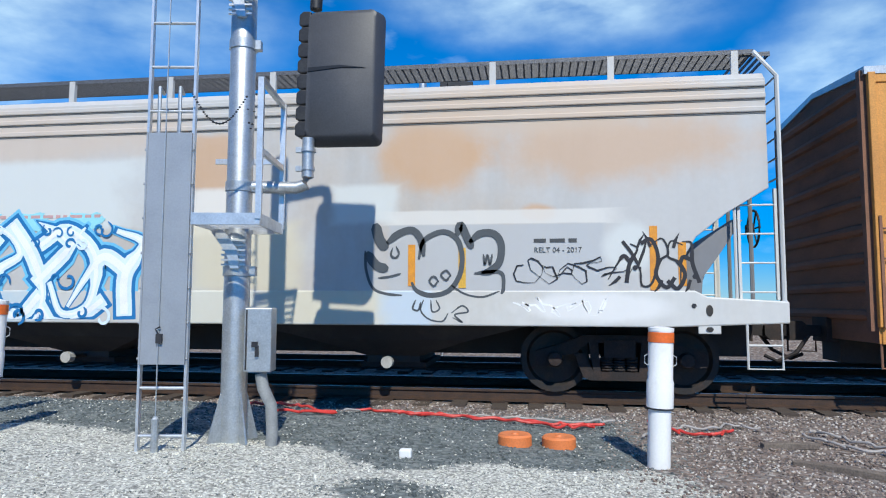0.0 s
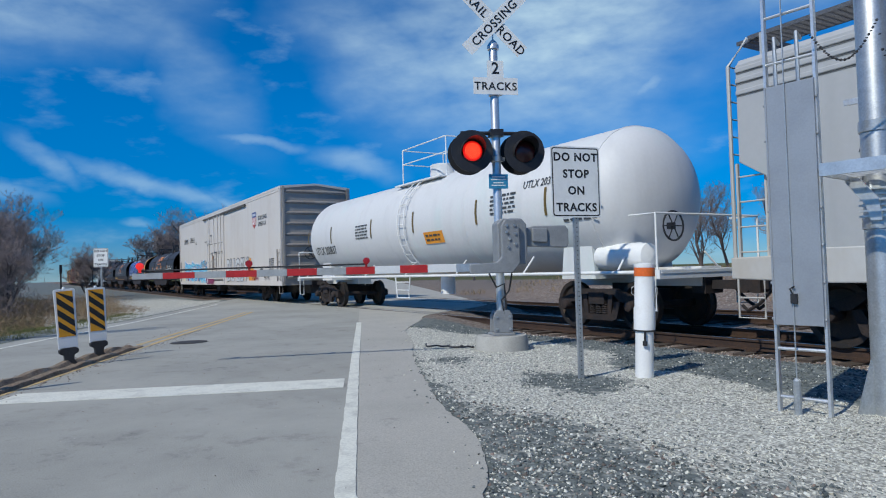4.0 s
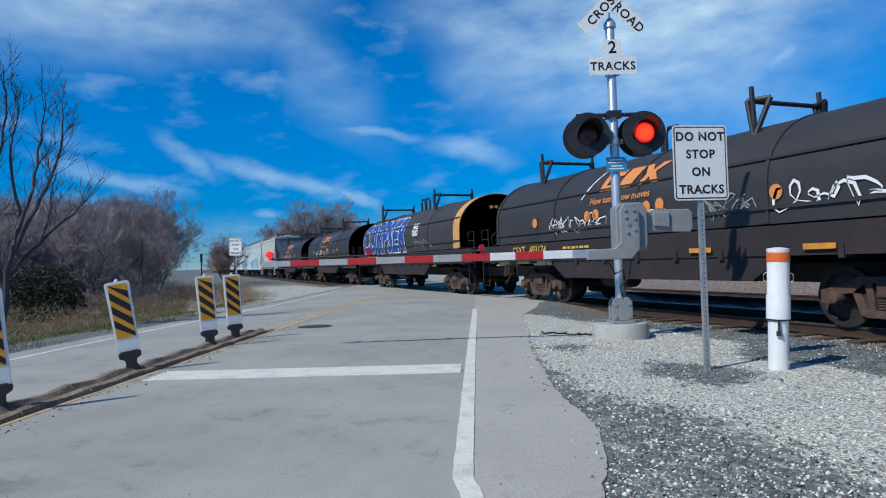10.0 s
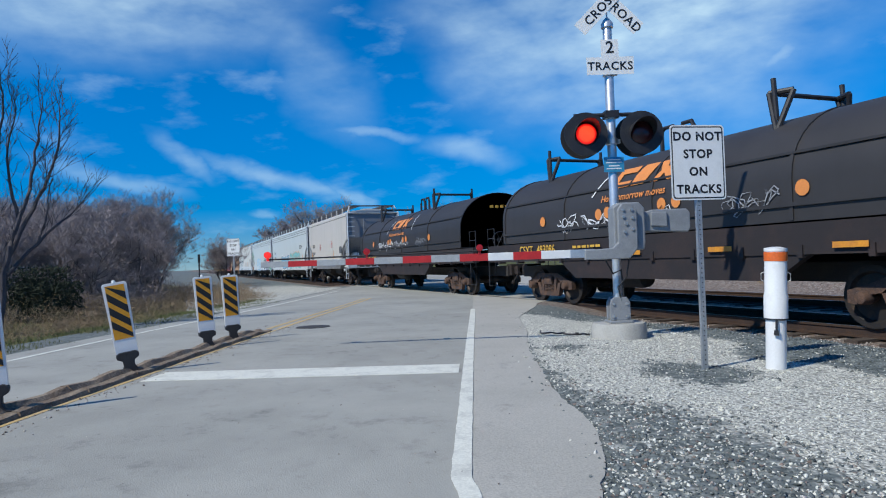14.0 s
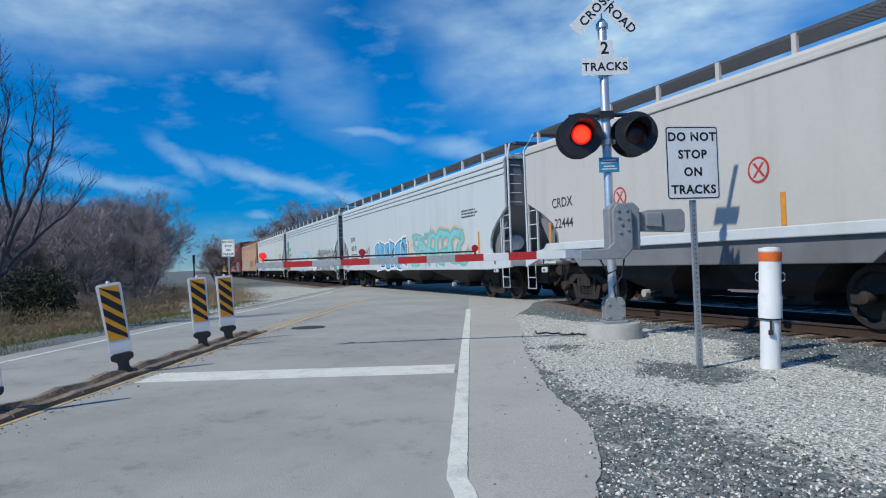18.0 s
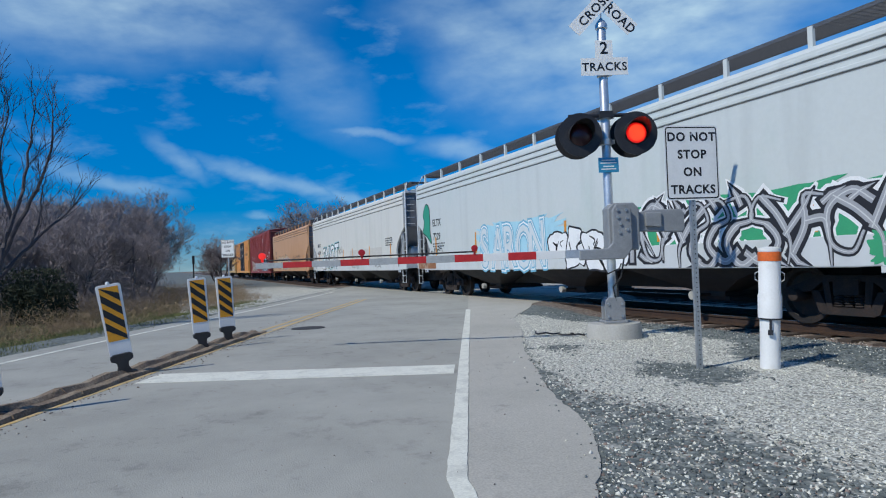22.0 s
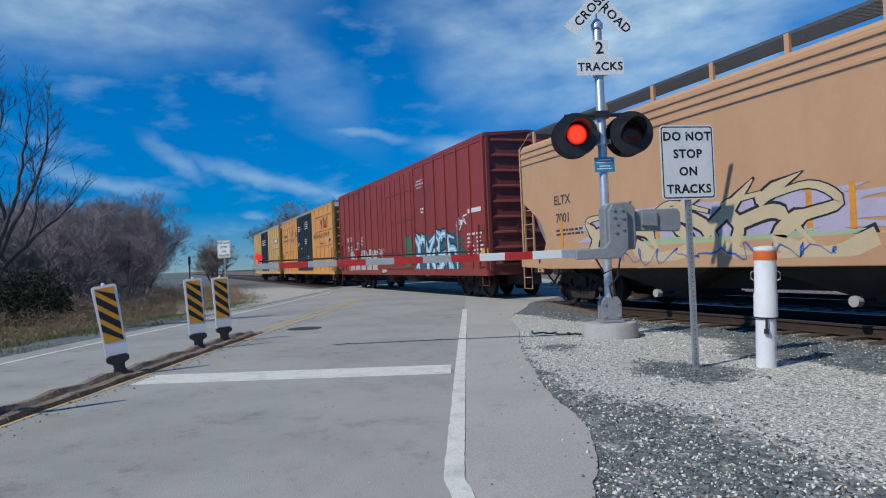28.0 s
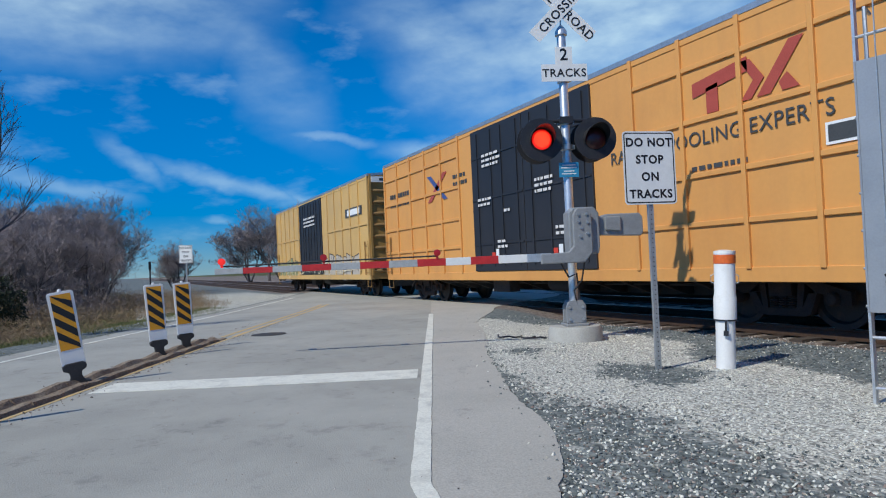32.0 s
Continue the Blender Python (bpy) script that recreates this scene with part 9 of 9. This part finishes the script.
bars("stencil", carD, 6.9, 2.9, 1.1, 3, 0.1, MARKDARK)
scribble(carD, -5.9, 1.6, 1.3, 0.5, SP_BLACK, 91, 0.014, None, 5)
scribble(carD, -9.6, 1.02, 1.3, 0.26, SP_BLACK, 92, 0.018, None, 5)

put(carE, "ELTX", -8.15, 2.58, 0.36, MARKDARK, "dark stencilled letters", 1.0, 0.006)
put(carE, "7229", -8.12, 2.07, 0.36, MARKDARK, "dark stencilled numbers", 1.0, 0.006)
cloud(carE, -4.2, 1.3, 1.0, 2.35, spray("pale_blue", (0.38, 0.64, 0.76)), 7, 0, None, 15)
for k, (letter, x, sx) in enumerate((("S", -3.95, 0.72), ("A", -3.2, 0.70), ("R", -2.4, 0.74), ("O", -1.7, 0.68), ("N", -0.85, 0.66))):
    for i, (paint, fat) in enumerate(((SP_STEEL, 0.15), (SP_WHITE, 0.10), (SP_STEEL, 0.055), (spray("pale_slate", (0.62, 0.67, 0.70)), 0.01))):
        put(carE, letter, x, 1.02, 1.72, paint, "", 1.0, fat, sx, 0.0, None, 1 + i + 0.1 * k, "graffiti", (-1) ** k * 3)
throw(carE, 0.2, 0.99, 3.1, 0.85, SP_WHITE, SP_BLACK, 54, 4)
cloud(carE, 3.4, 1.3, 9.2, 2.25, SP_GREEN, 17, 0, None, 13)
wild(carE, 3.4, 1.03, 5.6, 1.1, [(SP_WHITE, 0.12), (SP_BLACK, 0.06), (spray("ash", (0.36, 0.37, 0.40)), -0.01), (spray("pale_ash", (0.60, 0.61, 0.62)), -0.07)], 59, 8)
cloud(carE, 8.7, 0.97, 9.5, 1.45, SP_GREEN, 18, 3, None, 7)
# green painted blob figure on the end panel
FIG = [(-9.05, 3.2), (-8.75, 3.46), (-8.45, 3.3), (-8.38, 2.85), (-8.4, 2.4), (-8.3, 1.95), (-8.7, 2.2), (-9.15, 2.4), (-9.05, 2.6), (-9.0, 2.85), (-9.1, 3.0), (-9.05, 3.2)]
outline = [(p.x, p.y) for p in smooth_path(FIG, 5)[:-1]]
shape("graffiti", carE, outline, spray("jade", (0.04, 0.30, 0.20)), 1)
stroke(carE, FIG, 0.018, SP_BLACK, 3)
stroke(carE, [(-9.1, 1.95), (-8.9, 2.0), (-8.75, 2.1)], 0.02, SP_BLACK, 3)
bars("stencil", carE, -8.15, 1.92, 1.1, 2, 0.1, MARKDARK)
scribble(carE, -8.6, 1.45, 1.3, 0.35, SP_BLACK, 96, 0.02, None, 5)
shape("sill_rust", carE, rect(-9.8, 1.0, -7.9, 1.40), mat("sill_rust", (0.27, 0.12, 0.055), 0.8, 0, 0.25, 2.2, 0.1, (0.48, 0.40, 0.33), 0.5), 3, None, "rusted sill end")

put(carF, "AMCX", -8.3, 2.5, 0.32, MARKDARK, "dark stencilled letters", 1.0, 0.005)
put(carF, "463391", -8.3, 2.02, 0.32, MARKDARK, "dark stencilled numbers", 1.0, 0.005)
piece(carF, "SNOT", -6.9, 1.05, 1.85, [(spray("pale_teal", (0.20, 0.50, 0.55)), 0.13), (SP_BLACK, 0.085), (SP_WHITE, 0.02)], 0.92, 1.0, 0.25, None, 3)
scribble(carF, -2.4, 1.9, 1.0, 0.5, SP_BLACK, 101, 0.02, None, 4)
scribble(carF, -6.0, 0.98, 3.4, 0.36, SP_TEAL, 102, 0.02, None, 7, 4)
bars("stencil", carF, 7.2, 2.4, 1.0, 4, 0.1, MARKDARK)
shape("paint_patch", carF, rect(0.5, 1.43, 6.6, 2.05), mat("buffed_grey", (0.52, 0.51, 0.48), 0.7, 0, 0.1, 2, 0.03, (0.60, 0.58, 0.54), 0.5), 0, None, "buffed grey patch")
scribble(carF, 5.3, 1.02, 1.1, 0.24, SP_BLACK, 103, 0.012, None, 5)
scribble(carF, 0.8, 1.02, 1.6, 0.24, SP_BLACK, 104, 0.01, None, 6)

# peach hopper
put(carG, "ELTX", -7.56, 2.55, 0.32, MARKDARK, "dark stencilled letters", 1.0, 0.005)
put(carG, "7001", -7.5, 2.1, 0.32, MARKDARK, "dark stencilled numbers", 1.0, 0.005)
cloud(carG, -6.3, 1.35, 0.9, 2.15, spray("mauve", (0.46, 0.40, 0.52)), 14, 0, None, 15)
cloud(carG, -5.9, 0.98, 0.6, 1.5, spray("sage", (0.36, 0.46, 0.27)), 24, 1, None, 13)
wild(carG, -6.0, 1.15, 6.2, 1.0, [(SP_BLACK, 0.10), (spray("wheat", (0.58, 0.45, 0.28)), 0.05)], 61, 4)
scribble(carG, -5.8, 1.0, 6.0, 0.4, SP_BLUE, 111, 0.018, None, 11, 5)
wild(carG, 2.3, 1.05, 3.4, 1.05, [(spray("umber", (0.20, 0.13, 0.08)), -0.02)], 67, 4)
scribble(carG, 2.2, 1.0, 3.2, 1.0, spray("umber", (0.20, 0.13, 0.08)), 112, 0.03, None, 5)
bars("stencil", carG, -0.5, 1.33, 1.6, 3, 0.11, MARKRED)
bars("stencil", carG, -7.5, 1.9, 1.2, 2, 0.1, MARKDARK)

# red boxcar
for txt, x, z in (("CLOSE AND LOCK", 3.42, 4.36), ("BOTH DOORS BEFORE", 3.35, 4.23), ("MOVING CAR", 3.48, 4.10)):
    put(carH, txt, x, z, 0.10, MARKWHITE, "small white stencilled notice", 1.0, 0.001, 0.85, 0, None, 14)
put(carH, "UC  RY", -7.9, 2.5, 0.34, MARKWHITE, "white stencilled letters", 1.05, 0.005)
put(carH, "22 332", -7.85, 2.02, 0.34, MARKWHITE, "white stencilled numbers", 1.05, 0.005)
shape("emblem", carH, rect(8.1, 2.78, 9.1, 2.92), MARKWHITE, 1, None, "plain white emblem bar")
for k, (x, z, w, r) in enumerate(((8.0, 2.1, 0.4, 6), (8.7, 2.1, 0.3, 6), (3.75, 3.3, 0.3, 2))):
    bars("stencil", carH, x, z, w, r, 0.13, MARKWHITE, -1.612, k)
cloud(carH, 2.6, 0.80, 7.6, 2.2, spray("deep_teal", (0.03, 0.11, 0.14)), 33, 0, None, 11)
wild(carH, 2.7, 0.95, 4.3, 1.25, [(SP_BLACK, 0.13), (SP_STEEL, 0.06), (spray("ice", (0.55, 0.72, 0.76)), -0.03)], 71, 4)
shape("graffiti", carH, rect(7.15, 0.85, 7.35, 2.5), spray("drip_blue", (0.10, 0.32, 0.42)), 2)
scribble(carH, 7.15, 2.25, 0.8, 0.55, SP_WHITE, 121, 0.03, None, 4)
throw(carH, -7.5, 0.88, 6.6, 1.05, spray("putty", (0.50, 0.45, 0.39)), SP_BLACK, 73, 7)
pts = [(-5.98, 2.05), (-5.75, 2.35), (-5.9, 2.38), (-5.55, 2.36), (-5.5, 2.15), (-5.7, 2.02), (-5.95, 2.05)]
stroke(carH, pts, 0.016, MARKWHITE)
ring = [(-4.88 + 0.2 * math.cos(a * math.pi / 8), 2.44 + 0.2 * math.sin(a * math.pi / 8)) for a in range(17)]
stroke(carH, ring, 0.014, MARKWHITE)
bars("stencil", carH, -5.0, 2.5, 0.2, 2, 0.08, MARKWHITE, -1.612)
scribble(carH, -2.2, 1.5, 1.2, 0.5, SP_WHITE, 123, 0.014, None, 6, 21)
cloud(carH, 1.85, 1.15, 2.7, 2.35, spray("bottle_green", (0.03, 0.17, 0.09)), 34, 17, None, 5)
shape("placard", carH, rect(9.0, 1.3, 9.5, 1.6), MARKYELLOW, 1)
shape("placard", carH, rect(-7.4, 0.95, -6.95, 1.15), MARKYELLOW, 8)

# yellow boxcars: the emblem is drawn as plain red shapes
LOGORED = mat("logo_red", (0.42, 0.075, 0.05), 0.5, 0, 0.1, 3, 0.02, (0.36, 0.06, 0.04), 0.5)
for poly in ([(6.0, 3.95), (7.15, 4.12), (7.15, 4.36), (6.0, 4.2)], [(6.3, 3.62), (6.55, 3.62), (6.55, 4.1), (6.3, 4.06)], [(7.3, 3.66), (7.55, 3.66), (8.15, 4.4), (7.9, 4.4)], [(7.0, 3.66), (7.2, 3.66), (7.45, 3.95), (7.2, 4.3), (7.02, 4.3), (7.25, 3.95)], [(7.75, 3.66), (8.05, 3.66), (7.85, 3.92), (7.7, 3.8)]):
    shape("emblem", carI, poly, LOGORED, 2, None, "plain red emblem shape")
put(carI, "RAILCAR POOLING EXPERTS", 3.75, 3.12, 0.36, MARKDARK, "dark slogan letters", 1.05, 0.0, 1.0, 0, None, 3)
for poly, c in (([(-5.5, 3.3), (-5.2, 3.3), (-4.0, 4.15), (-4.3, 4.15)], LOGORED), ([(-5.5, 4.15), (-5.2, 4.15), (-4.0, 3.3), (-4.3, 3.3)], mat("emblem_navy", (0.06, 0.10, 0.28), 0.5, 0, 0.05, 4, 0.02))):
    shape("emblem", carI, poly, c, 3, None, "crossed red and blue bars")
bars("stencil", carI, -9.0, 3.85, 1.7, 2, 0.32, MARKDARK)
bars("stencil", carI, -3.6, 3.9, 0.8, 2, 0.22, MARKDARK)
shape("placard", carI, rect(8.4, 2.7, 8.95, 3.02), SP_WHITE, 2, None, "framed black and white notice")
shape("placard", carI, rect(8.44, 2.74, 8.91, 2.98), MARKDARK, 3)
bars("stencil", carI, 5.9, 2.72, 1.0, 1, 0.16, MARKDARK)
for k, (x, z, w, r) in enumerate(((-1.6, 4.2, 0.9, 3), (1.2, 4.4, 0.9, 4), (-1.9, 3.0, 0.6, 2), (1.0, 3.2, 0.7, 3), (-0.5, 2.6, 0.3, 1), (-0.9, 1.8, 0.4, 2), (1.8, 2.0, 0.5, 2))):
    bars("stencil", carI, x, z, w, r, 0.14, MARKWHITE, -1.682, k)
for x in (-1.0, 1.9):
    shape("stencil", carI, rect(x, 1.35, x + 0.16, 1.6), SP_WHITE, 26)
    shape("stencil", carI, rect(x - 0.22, 1.35, x - 0.04, 1.52), spray("signal_red", (0.6, 0.05, 0.03)), 26)
shape("emblem", carJ, rect(6.2, 3.55, 8.6, 3.95), MARKDARK, 2, None, "plain dark emblem bar")
shape("emblem", carJ, rect(6.5, 3.62, 8.3, 3.88), SP_WHITE, 3)
throw(carJ, 2.3, 0.85, 5.8, 1.0, spray("putty", (0.50, 0.45, 0.39)), SP_BLACK, 79, 6)
throw(carJ, -8.8, 0.85, 5.0, 1.0, spray("olive", (0.30, 0.32, 0.16)), SP_BLACK, 83, 5)
scribble(carJ, -8.5, 0.85, 16.5, 0.8, SP_CREAM, 131, 0.03, None, 28, 20)
bars("stencil", carJ, -1.6, 4.1, 2.4, 3, 0.2, MARKWHITE, -1.682)
for s_car, hh in ((carI, hI), (carJ, hJ)):
    bm = B()
    box(bm, hh - 0.05, 0, 4.92, 0.06, 2.9, 0.24)
    part("end_plate", bm, SIGNWHITE, s_car, "white height notice plate on the end")
    bm = B()
    for y in (-0.9, -0.3, 0.5, 1.0):
        box(bm, hh - 0.015, y, 4.92, 0.004, 0.4, 0.10)
    part("stencil", bm, MARKDARK, s_car)

# ---- motion ----


def motions():
    """The train runs steadily towards +x."""
    times = [0, 0.2] + [t for t in range(1, 32)] + [31.8, 32]
    for car, u in TRAIN:
        walk(car, [(t, pose(u + train_at(t), TRACK_Y, 0)) for t in times])
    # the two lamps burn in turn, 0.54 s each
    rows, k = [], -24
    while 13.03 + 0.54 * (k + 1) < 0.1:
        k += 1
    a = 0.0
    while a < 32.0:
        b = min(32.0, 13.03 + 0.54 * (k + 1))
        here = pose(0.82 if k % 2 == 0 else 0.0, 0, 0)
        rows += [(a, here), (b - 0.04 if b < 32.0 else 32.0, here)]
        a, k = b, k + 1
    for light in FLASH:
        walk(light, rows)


def train_at(t):
    return 8.45 * t + 0.2 * sstep(4.5, 6.5, t) + 0.25 * sstep(28, 31, t)


motions()
